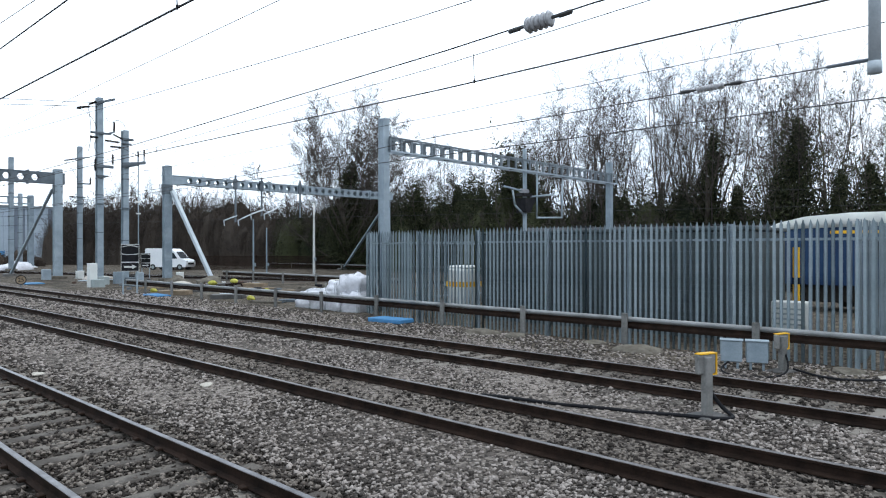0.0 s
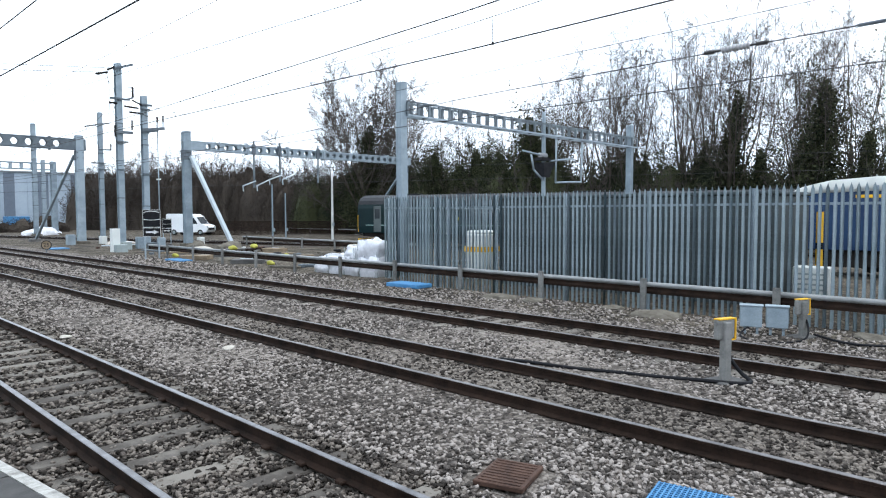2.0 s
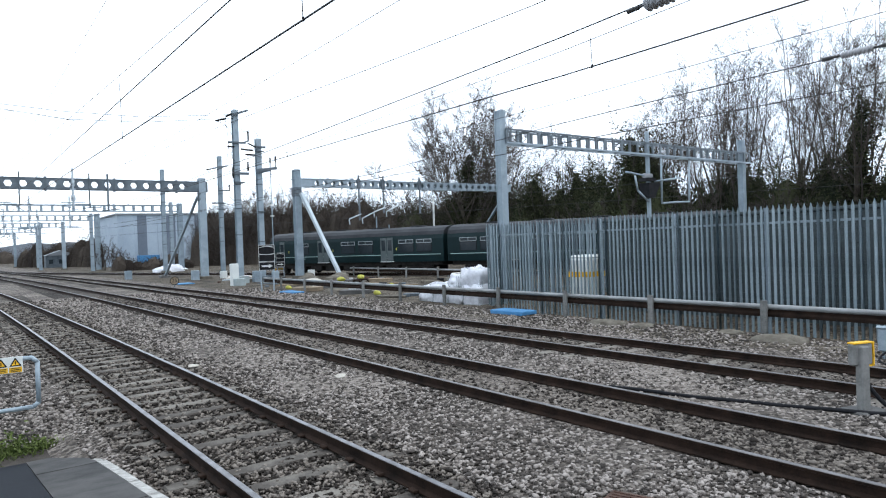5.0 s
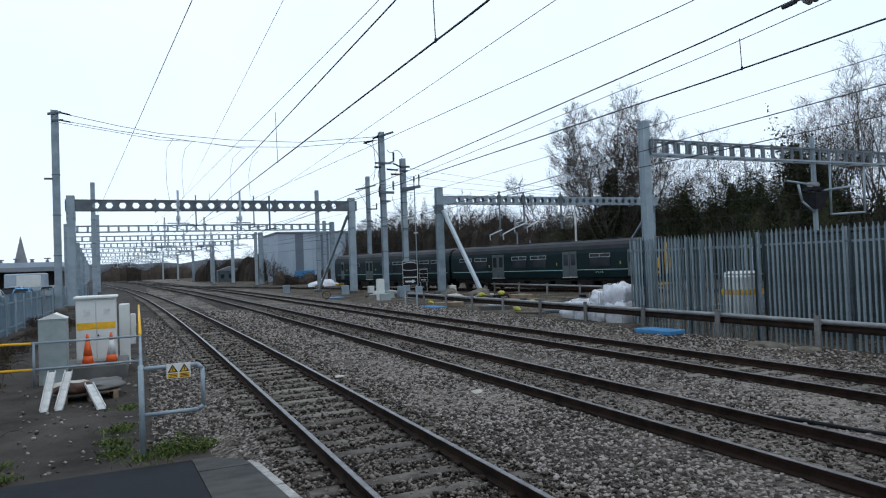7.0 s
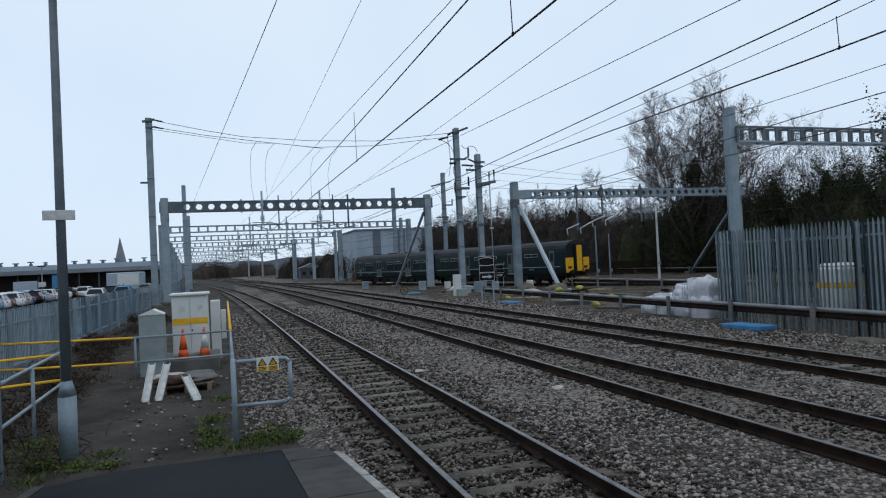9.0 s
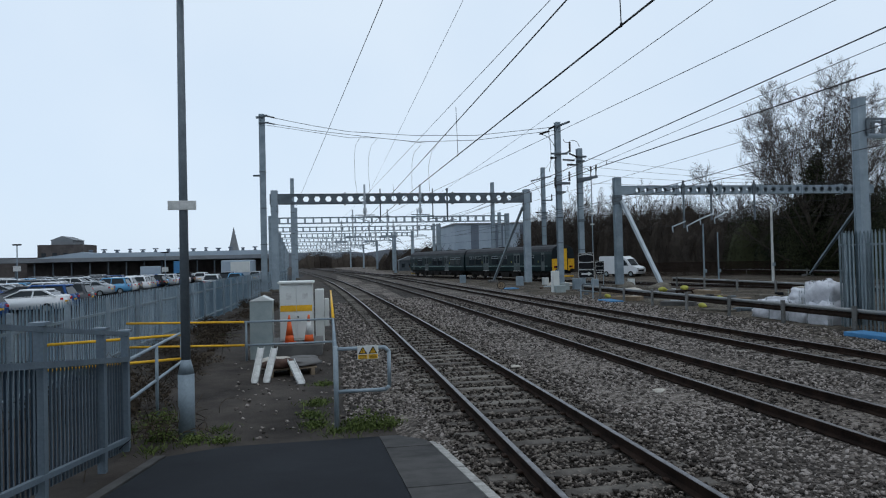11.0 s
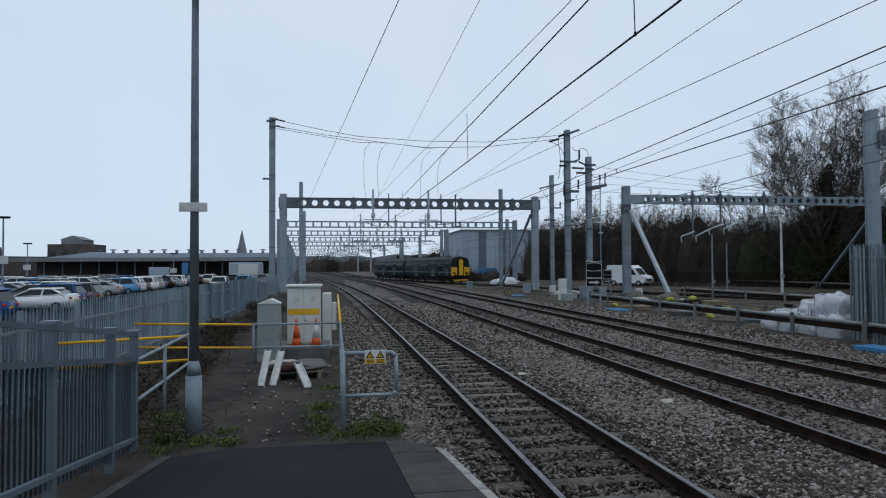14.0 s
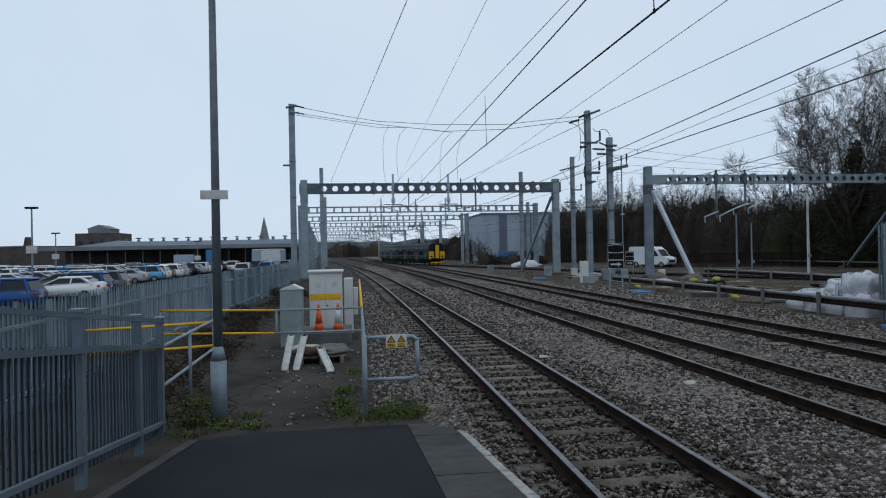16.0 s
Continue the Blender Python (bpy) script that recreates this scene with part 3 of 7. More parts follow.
PALE3, PALE24 = pale_mesh(3.33, 0.080), pale_mesh(2.0, 0.092)
PALE24.materials[0] = M["fence_pale"]


def palisade(a, b, h, me, label, pitch=0.155, z=0.0, post=2.75, every=1):
    a, b = Vector((*a, z)), Vector((*b, z))
    L = (b - a).length
    ang = math.degrees(math.atan2(b.y - a.y, b.x - a.x))
    t = thing("palisade_fence", pose(a.x, a.y, z, 0, 0, ang), label, "fence", "palisade fences")
    n = int(L / pitch)
    for k in range(n):
        piece("pale", me, t, pose((k + 0.5) * pitch, -0.03, 0.04 + rnd.uniform(-0.008, 0.008), rnd.uniform(-0.2, 0.2), rnd.uniform(-0.12, 0.12), 180))
    for zz in (0.6 if h > 3 else 0.35, h - 0.42):
        bm = BM()
        box(bm, (L / 2, 0.02, zz), (L, 0.05, 0.06))
        part("fence_rail", bm, M["fence"], t)
    bm = BM()
    box(bm, (0, 0.08, h / 2 - 0.2), (0.09, 0.09, h + 0.35))
    me2 = mesh_of("post", bm, M["galv"])
    k = 0
    while k * post <= L + 0.1:
        piece("post", me2, t, pose(min(k * post, L), 0, 0))
        k += 1
    return t


palisade((17.0, 19.7), (17.0, -9.0), 3.33, PALE3, "tall galvanised palisade fence along the depot boundary", z=-0.33)
palisade((26.2, 19.9), (17.05, 19.9), 3.33, PALE3, "galvanised palisade return fence at the depot corner", z=-0.33)
palisade((17.2, 3.3), (25.0, 3.3), 3.33, PALE3, "galvanised palisade return fence inside the depot", z=-0.33)


def barrier(x, y0, y1, label, post=2.9, z=-0.25):
    t = thing("crash_barrier", pose(x, 0, 0), label, "crash barrier", "crash barriers")
    prof = [(0.03, 0.55), (-0.02, 0.555), (-0.06, 0.535), (-0.07, 0.49), (-0.055, 0.45), (-0.01, 0.43), (0.03, 0.43)]
    bm = BM()
    prism(bm, prof, y0, y1)
    part("rail_beam", bm, M["barrier"], t, "rounded upper steel beam", True)
    # lower lip, much darker than the upper beam
    bm = BM()
    prism(bm, [(0.03, 0.422), (-0.005, 0.422), (0.008, 0.36), (-0.025, 0.31), (-0.015, 0.24), (0.03, 0.24)], y0, y1)
    part("lower_beam", bm, M["rail_side"], t, "dark lower lip of the beam")
    bm = BM()
    box(bm, (-0.13, 0, 0.42), (0.08, 0.16, 0.96), bev=0.01)
    box(bm, (-0.03, 0, 0.72), (0.13, 0.12, 0.1))
    me = mesh_of("post", bm, M["post_grey"])
    y = y0 + 0.2
    while y < y1:
        piece("post", me, t, pose(0, y, z, 0, rnd.uniform(-1, 1), 0))
        y += post
    return t


barrier(16.25, -8.35, 41, "galvanised crash barrier on posts beside the line", 3.3)


# ---- platform with its ramp ----
def ramp_z(y):
    return 0.78 - 0.1287 * max(0.0, y - 1.4)


def sloped(name, x0, x1, y0, y1, lift, material, parent=None, depth=0.9, left=None):
    """A strip of the platform that follows the ramp."""
    bm = BM()
    ys = sorted({y0, y1, *[v for v in (1.4, 9.95) if y0 < v < y1]})
    rows = []
    for y in ys:
        z = ramp_z(y) + lift
        xl = left(y) if left else x0
        rows.append([bm.verts.new(p) for p in ((xl, y, z), (x1, y, z), (x1, y, z - depth), (xl, y, z - depth))])
    for a, b in zip(rows, rows[1:]):
        for i in range(4):
            bm.faces.new((a[i], a[(i + 1) % 4], b[(i + 1) % 4], b[i]))
    bm.faces.new(rows[0])
    bm.faces.new(rows[-1][::-1])
    bmesh.ops.recalc_face_normals(bm, faces=bm.faces)
    return part(name, bm, material, parent)


platform = thing("platform", Matrix(), "asphalt station platform ramping down to the track, pale edge slabs", "platform", kind="structure")
sloped("asphalt_surface", -2.4, 0.70, -14, 10.7, 0.0, M["asphalt"], platform, left=lambda y: -2.35 if y < 9.96 else -1.5)
tagged(sloped("kerb", -2.50, -2.36, -14, 9.95, 0.02, M["edge_slab"], platform, 0.5), "worn concrete kerb")
y = -6.0
k = 0
while y < 10.6:
    L = min(0.9, 10.7 - y)
    if L > 0.2:
        tagged(sloped("edge_slab", 0.708, 1.375, y, y + L - 0.008, 0.004 + 0.003 * math.sin(k * 2.3), M["edge_slab"], platform, 0.3))
        sloped("coping_stone", 1.38, 1.48, y, y + L - 0.008, 0.006 + 0.003 * math.sin(k * 1.7), M["coping"], platform, 0.3)
    y += 0.9
    k += 1
tagged(sloped("platform_wall", 0.72, 1.36, -14, 10.65, -0.25, M["brick"], platform, 1.0), "dark brick platform wall")


# ---- fences, rails and gate at the platform end ----
def tube(name, pts, r, material, parent, label=""):
    bm = BM()
    for a, b in zip(pts, pts[1:]):
        rod(bm, a, b, r, n=8)
    for p in pts[1:-1]:
        bmesh.ops.create_icosphere(bm, subdivisions=1, radius=r * 1.02, matrix=Matrix.Translation(p))
    return part(name, bm, material, parent, label, True)


def platform_fence():
    t = thing("palisade_fence", Matrix(), "blue-grey palisade fence climbing the platform ramp", "fence", "palisade fences")
    me = pale_mesh(1.40, 0.07)
    x = -3.1
    y = 10.6
    base = lambda q: ramp_z(q) - 0.02
    while y > 1.0:
        piece("pale", me, t, pose(x - 0.03, y, base(y) + 0.05, 0, 0, -90))
        y -= 0.115
    bm = BM()
    box(bm, (0, 0, 0.9), (0.10, 0.10, 1.95))
    box(bm, (0, 0, 1.9), (0.17, 0.17, 0.035))
    pm = mesh_of("post", bm, M["platform_steel"])
    for y in (10.7, 9.65, 7.75, 5.0, 2.2):
        piece("post", pm, t, pose(x, y, base(y) - 0.05))
    me.materials.clear()
    me.materials.append(M["platform_steel"])
    for hgt, r in ((1.80, 0.055), (1.42, 0.07), (0.22, 0.06)):
        bm = BM()
        bar(bm, (x + 0.03, 10.7, base(10.7) + hgt), (x + 0.03, 1.0, base(1.0) + hgt), r, r)
        part("fence_rail", bm, M["platform_steel"], t)
    t2 = thing("handrail", Matrix(), "grey tubular handrail beside the lamp post", "handrail", "handrails")
    for z in (0.95, 0.33):
        tube("rail", [(x, 10.75, z), (x - 0.1, 15.0, z)], 0.028, M["galv"], t2)
    for y in (10.85, 12.6, 15.0):
        tube("post", [(x - 0.02, y, -0.45), (x - 0.02, y, 0.95)], 0.03, M["galv"], t2)
    t3 = thing("handrail", Matrix(), "yellow tubular barrier between the fences", "handrail", "handrails")
    for z in (0.88, 0.36):
        tube("rail", [(-5.9, 14.6, z - 0.05), (-3.25, 15.2, z)], 0.03, M["yellow"], t3)
    for xx in (-5.9, -3.25):
        tube("post", [(xx, 14.6 if xx < -4 else 15.2, -0.45), (xx, 14.6 if xx < -4 else 15.2, 0.9)], 0.03, M["galv"], t3)
    t4 = thing("handrail", Matrix(), "long barrier of yellow and grey tubes before the cabinets", "handrail", "handrails")
    for z in (0.72, 0.05):
        tube("rail", [(-5.7, 19.8, z + 0.08), (-2.5, 19.8, z)], 0.032, M["yellow"], t4, "yellow painted tube")
        tube("rail", [(-2.5, 19.8, z), (0.03, 19.8, z)], 0.03, M["galv"], t4)
        tube("rail", [(0.03, 19.8, z), (0.05, 11.3, z + 0.2)], 0.03, M["galv"], t4)
    tube("rail", [(0.03, 19.9, 0.75), (-0.05, 40.0, 0.72)], 0.045, M["yellow"], t4, "yellow painted tube")
    for xx, yy in ((-5.7, 19.8), (-2.45, 19.8), (0.03, 19.8), (0.04, 15.5), (-0.02, 30.0), (-0.05, 40.0)):
        tube("post", [(xx, yy, -0.45), (xx, yy, 0.74)], 0.032, M["galv"], t4)
    g = thing("gate", Matrix(), "galvanised tubular swing gate with electric warning sign", "gate")
    tube("gate_post", [(0.05, 11.2, -0.45), (0.05, 11.2, 0.98)], 0.042, M["galv"], g)
    tube("gate_frame", [(0.06, 11.2, 0.93), (0.87, 11.2, 0.93), (0.94, 11.2, 0.86), (0.94, 11.2, 0.28), (0.87, 11.2, 0.22), (0.06, 11.2, 0.22)], 0.032, M["galv"], g)
    bm = BM()
    box(bm, (0, 0, 0), (0.35, 0.012, 0.23), bev=0.004)
    s = part("warning_sign", bm, M["cab_grey"], g, "pale plate with two yellow warning triangles")
    s.matrix_basis = pose(0.585, 11.155, 0.86)
    for k in (-0.085, 0.085):
        bm = BM()
        box(bm, (k, -0.0065, -0.07), (0.155, 0.003, 0.075))
        part("yellow_panel", bm, M["yellow"], s)
        bm = BM()
        vs = [bm.verts.new(p) for p in ((k - 0.075, -0.0085, -0.02), (k + 0.075, -0.0085, -0.02), (k, -0.0085, 0.105))]
        bm.faces.new(vs)
        vs2 = [bm.verts.new(p) for p in ((k - 0.045, -0.0095, -0.005), (k + 0.045, -0.0095, -0.005), (k, -0.0095, 0.075))]
        f = bm.faces.new(vs2)
        f.material_index = 1
        box(bm, (k, -0.0105, 0.03), (0.012, 0.002, 0.05))
        for kk in range(3):
            box(bm, (k, -0.0095, -0.048 - kk * 0.022), (0.12, 0.003, 0.009))
        part("triangle", bm, [M["black"], M["yellow"]], s, "black warning triangle over text bars")


platform_fence()
palisade((-6.0, 52.0), (-6.0, 5.0), 2.0, PALE24, "blue-grey palisade fence between the car park and the line", pitch=0.16, z=-0.4)
palisade((-5.9, 92.0), (-6.0, 52.1), 2.0, PALE24, "blue-grey palisade fence running on beside the line", pitch=0.32, z=-0.4, post=5)


def lamp_post():
    t = thing("lamp_post", pose(-2.35, 11.3, -0.42), "dark steel platform lamp post with a wide base and blank sign", "lamp post")
    bm = BM()
    rod(bm, (0, 0, 0), (0, 0, 1.05), 0.13, n=16)
    rod(bm, (0, 0, 1.05), (0, 0, 1.28), 0.13, 0.075, n=16)
    part("base_section", bm, M["galv"], t, "galvanised wide base", True)
    bm = BM()
    rod(bm, (0, 0, 1.26), (0, 0, 7.35), 0.075, 0.055, n=14)
    part("pole", bm, M["galv_dark"], t, "", True)
    bm = BM()
    box(bm, (0, -0.1, 3.78), (0.44, 0.02, 0.15), bev=0.006)
    part("sign_plate", bm, M["white"], t, "blank white sign plate")
    bm = BM()
    box(bm, (0.30, 0, 7.42), (0.92, 0.3, 0.1), bev=0.04)
    box(bm, (-0.12, 0, 7.42), (0.2, 0.16, 0.08), bev=0.02)
    part("lamp_head", bm, M["black"], t, "flat dark lamp head")


lamp_post()


def cabinets():
    bm = BM()
    box(bm, (0, 0, 0.18), (1.6, 2.2, 0.37), bev=0.02)
    p = part("plinth", bm, M["slab"])
    p.matrix_basis = pose(-1.1, 21.4, -0.42)
    tagged(p, "grey concrete plinth under the cabinet", "plinth")
    t = thing("equipment_cabinet", pose(-1.1, 21.75, -0.05), "pale grey lineside cabinet with a yellow band", "cabinet", "lineside cabinets")
    bm = BM()
    box(bm, (0, 0, 0.9), (1.02, 0.9, 1.8), bev=0.015)
    part("body", bm, M["cab_grey"], t)
    bm = BM()
    box(bm, (0, -0.03, 1.83), (1.12, 1.05, 0.08), bev=0.02)
    part("roof", bm, M["cab_grey"], t)
    for s in (-1, 1):
        bm = BM()
        box(bm, (s * 0.25, -0.46, 0.9), (0.485, 0.025, 1.66), bev=0.006)
        d = part("door", bm, M["cab_grey"], t)
        bm = BM()
        box(bm, (s * 0.25, -0.4765, 1.02), (0.485, 0.006, 0.19))
        part("yellow_band", bm, M["yellow"], d, "yellow painted band")
        bm = BM()
        box(bm, (s * 0.25 + 0.02, -0.4765, 1.4), (0.17, 0.006, 0.2))
        box(bm, (s * 0.25 + 0.02, -0.481, 1.43), (0.08, 0.004, 0.09))
        part("notice", bm, [M["white"]], d, "white warning notice")
    bm = BM()
    rod(bm, (0.05, -0.47, 0.75), (0.05, -0.52, 0.75), 0.025)
    part("handle", bm, M["black"], t)
    t = thing("equipment_cabinet", pose(-0.36, 23.3, -0.42), "narrow pale grey cabinet behind the large one", "cabinet", "lineside cabinets")
    bm = BM()
    box(bm, (-0.05, 0, 0.95), (0.3, 0.6, 1.9), bev=0.02)
    part("body", bm, M["cab_grey"], t)
    bm = BM()
    box(bm, (0.19, -0.1, 1.1), (0.16, 0.3, 0.95), bev=0.02)
    part("meter_box", bm, M["cab_grey"], t)
    t = thing("equipment_cabinet", pose(-2.05, 19.75, -0.42), "grey-green steel cabinet with a ridged top", "cabinet", "lineside cabinets")
    t.location.y = 20.3
    bm = BM()
    prism(bm, [(-0.32, 0), (0.32, 0), (0.32, 1.72), (0.05, 1.84), (-0.32, 1.72)], -0.3, 0.3)
    part("body", bm, M["cab_steel"], t)
    bm = BM()
    prism(bm, [(-0.34, 1.722), (0.34, 1.722), (0.05, 1.87)], -0.33, 0.33)
    part("lid", bm, M["cab_grey"], t)


cabinets()


def cone(x, y, z, top, label):
    t = thing("traffic_cone", pose(x, y, z), label, "traffic cone", "traffic cones")
    bm = BM()
    box(bm, (0, 0, 0.02), (0.38, 0.38, 0.04), bev=0.012)
    part("foot", bm, M["orange"] if not top else M["black"], t)
    bm = BM()
    rod(bm, (0, 0, 0.04), (0, 0, 0.26), 0.15, 0.115, n=16)
    part("lower_band", bm, M["orange"], t, "", True)
    bm = BM()
    rod(bm, (0, 0, 0.26), (0, 0, 0.66), 0.115, 0.055, n=16)
    part("sleeve", bm, M["white"] if top else M["orange"], t, "", True)
    bm = BM()
    rod(bm, (0, 0, 0.66), (0, 0, 0.86), 0.055, 0.028, n=16)
    part("tip", bm, M["orange"], t, "", True)


cone(-1.28, 20.55, -0.045, False, "plain orange traffic cone on the plinth")
cone(-0.70, 20.55, -0.045, True, "orange traffic cone with a white sleeve on the plinth")


def channel(a, b, w, name="steel_channel", label="white steel channel leaning on the rubbish heap"):
    a, b = Vector(a), Vector(b)
    t = thing(name, Matrix.Translation((a + b) / 2) @ (b - a).to_track_quat("Z", "Y").to_matrix().to_4x4(), label, "steel channel", "loose steel channels")
    L = (b - a).length
    bm = BM()
    box(bm, (0, 0, 0), (w, 0.012, L))
    part("web", bm, M["white"], t)
    for s in (-1, 1):
        bm = BM()
        box(bm, (s * (w / 2 + 0.006), 0.03, 0), (0.012, 0.072, L))
        part("flange", bm, M["white"], t)


channel((-1.80, 15.9, -0.38), (-1.72, 16.75, 0.32), 0.13)
channel((-1.53, 15.9, -0.38), (-1.40, 16.75, 0.30), 0.13)
channel((-0.72, 15.5, -0.38), (-1.02, 16.7, -0.02), 0.15)


def heap():
    t = thing("pallet", pose(-1.05, 17.2, -0.42, 0, 0, 8), "weathered timber pallet under rubbish", "pallet")
    for k in range(5):
        bm = BM()
        box(bm, (0, -0.4 + k * 0.2, 0.20), (1.2, 0.12, 0.025))
        part("slat", bm, M["wood"], t)
    for k in (-0.5, 0, 0.5):
        bm = BM()
        box(bm, (k, 0, 0.092), (0.1, 0.95, 0.185))
        part("bearer", bm, M["wood"], t)
    for k, (x, y, z, sx, sy, sz, mm) in enumerate(((-1.3, 17.0, -0.12, 0.42, 0.35, 0.13, "rust"), (-0.85, 17.2, -0.13, 0.5, 0.4, 0.11, "slab"), (-0.75, 17.5, -0.12, 0.4, 0.3, 0.12, "slab"), (-1.5, 17.5, -0.12, 0.42, 0.4, 0.12, "cardbrick"))):
        bm = BM()
        bmesh.ops.create_icosphere(bm, subdivisions=3, radius=1)
        for v in bm.verts:
            q = v.co.copy()
            v.co = Vector((q.x * sx, q.y * sy, q.z * sz)) * (1 + 0.35 * noise.noise(q * 2.0 + Vector((k * 7, 0, 0))))
        ob = part("rubbish_sack", bm, M[mm], smooth=True)
        ob.matrix_basis = pose(x, y, z)
        tagged(ob, "crumpled sack of rubbish on the pallet", "sack", "rubbish sacks")


heap()


# ---- things beside the far line ----
def bulk_bag(x, y, z, s, k, rot=0):
    t = thing("bulk_bag", pose(x, y, z, 0, 5 * math.sin(k * 2.7) if z > 0 else 0, rot), "crumpled white woven bulk bag behind the crash barrier", "bulk bag", "bulk bags")
    bm = BM()
    bmesh.ops.create_cube(bm, size=1)
    bmesh.ops.subdivide_edges(bm, edges=bm.edges[:], cuts=7, use_grid_fill=True)
    for v in bm.verts:
        q = v.co.copy()
        r = 0.86 + 0.24 * math.cos(q.z * 2.6 + 0.25)
        n = noise.noise(q * 2.2 + Vector((k * 5.1, 0, 0))) * 0.22 + noise.noise(q * 5 + Vector((k, 3, 0))) * 0.13
        fold = 0.03 * math.sin(9 * (q.x + q.y) + k) * (0.5 - abs(q.z))
        v.co = Vector((q.x * r * s[0] * (1 + n + fold), q.y * r * s[1] * (1 + n - fold), (q.z + 0.5) * s[2] * (1 + n * (1 if q.z > 0 else 0))))
    part("sack", bm, M["bag"], t, "", True)
    for sx in (-1, 1):
        bm = BM()
        bar(bm, (sx * s[0] * 0.5, -s[1] * 0.54, 0.05), (sx * s[0] * 0.46, -s[1] * 0.50, s[2] * 0.98), 0.02, 0.012)
        bar(bm, (-s[0] * 0.555, sx * s[1] * 0.46, 0.05), (-s[0] * 0.52, sx * s[1] * 0.44, s[2] * 0.98), 0.012, 0.02)
        part("seam_tape", bm, M["cab_steel"], t, "grey seam tape")
    for sx, sy in ((-1, -1), (1, -1), (-1, 1), (1, 1)):
        bm = BM()
        xx, yy = sx * s[0] * 0.42, sy * s[1] * 0.42
        pts = [(xx, yy, s[2] * 0.9), (xx * 0.9, yy * 0.8, s[2] * 1.12), (xx * 0.55, yy * 0.7, s[2] * 1.1), (xx * 0.5, yy, s[2] * 0.9)]
        for a, b in zip(pts, pts[1:]):
            bar(bm, a, b, 0.06, 0.015)
        part("lifting_loop", bm, M["black"] if sx > 0 else M["bag"], t)


for k, (x, y, z, s, r) in enumerate([(17.35, 20.75, -0.25, (0.95, 1.0, 0.85), 4), (17.35, 21.8, -0.25, (0.92, 0.95, 0.80), -5), (17.3, 22.85, -0.25, (0.9, 0.95, 0.74), 9), (17.35, 23.9, -0.25, (0.88, 0.95, 0.66), 3), (18.35, 21.0, -0.25, (0.9, 0.95, 0.85), 15), (18.35, 22.1, -0.25, (0.9, 0.9, 0.8), 30),
                                     (17.5, 20.95, 0.47, (1.0, 1.15, 0.78), 8), (17.45, 22.0, 0.46, (0.9, 0.95, 0.52), -12), (17.4, 23.05, 0.40, (0.95, 1.1, 0.24), 14), (17.4, 24.0, 0.32, (0.8, 0.8, 0.18), 25)]):
    bulk_bag(x, y, z, s, k, r)


def simple(name, label, cat, c, s, material, rot=0, bev=0.02, group=""):
    bm = BM()
    box(bm, (0, 0, s[2] / 2), s, bev=min(bev, min(s) * 0.3))
    ob = part(name, bm, M[material])
    ob.matrix_basis = pose(*c, 0, 0, rot)
    return tagged(ob, label, cat, group)


simple("blue_board", "blue plastic trough cover lying beside the line", "board", (15.5, 16.8, -0.17), (0.75, 1.5, 0.14), "blue", 4, group="blue boards")
simple("blue_board", "blue plastic trough cover lying beside the line", "board", (15.6, 35.4, -0.19), (0.8, 1.9, 0.10), "blue", -3, group="blue boards")
simple("blue_board", "distant blue plastic board on the ballast", "board", (14.8, 54, -0.17), (1.2, 1.6, 0.08), "blue", 0, group="blue boards")
simple("white_cabinet", "white lineside cabinet beside the switching mast", "cabinet", (16.4, 47.0, -0.2), (0.5, 0.5, 1.6), "cab_grey", 0)
simple("concrete_block", "pale concrete block behind the bulk bags", "block", (21.5, 26.5, -0.2), (1.3, 1.3, 1.0), "cardbrick", 10)
for x, y, r in ((24.0, 39.5, 20), (17.2, 30.8, 50), (20.2, 31.5, 5), (16.9, 36, 40), (22.2, 41, 70), (19.0, 36.5, 15)):
    simple("sleeper_offcut", "short timber and concrete offcuts on the ground", "offcuts", (x, y, -0.2), (0.9, 1.6, 0.25), "slab" if r % 20 else "wood", r, group="offcuts")
for x, y in ((17.6, 29.3), (21.5, 34.0), (20.8, 28.0), (17.0, 39.0)):
    bm = BM()
    bmesh.ops.create_icosphere(bm, subdivisions=2, radius=0.2)
    for v in bm.verts:
        v.co *= 1 + 0.4 * noise.noise(v.co * 4)
        v.co.z = max(v.co.z * 0.75, -0.12)
    ob = part("yellow_sack", bm, M["sack"], smooth=True)
    ob.matrix_basis = pose(x, y, -0.1)
    tagged(ob, "crumpled yellow sack on the ground", "sack", "yellow sacks")
for k in range(46):
    x = rnd.uniform(16.8, 27.0)
    y = rnd.uniform(25.0, 60.0)
    s = rnd.uniform(0.25, 1.0)
    simple("debris", rnd.choice(("muddy broken concrete lump on the ground", "rusty scrap steel lying on the ground", "grey cable trough lid on the ground")), "debris", (x, y, -0.21), (0.5 * s, 1.1 * s, 0.12 + 0.22 * s * rnd.random()), rnd.choice(("dirt_slab", "rust", "slab", "galv_dark", "black", "dirt_slab")), rnd.uniform(0, 180), 0.03, "lineside debris")


def mound(x, y, w, h, material, label, cat, k):
    bm = BM()
    bmesh.ops.create_icosphere(bm, subdivisions=3, radius=1)
    for v in bm.verts:
        q = v.co.copy()
        n = 1 + 0.35 * noise.noise(q * 1.6 + Vector((k * 3.3, 0, 0))) + 0.15 * noise.noise(q * 5 + Vector((0, k, 0)))
        v.co = Vector((q.x * w * n, q.y * w * 1.3 * n, max(q.z, -0.12) * h * n))
    ob = part("mound", bm, M[material], smooth=True)
    ob.matrix_basis = pose(x, y, -0.2)
    tagged(ob, label, cat, "lineside mounds")


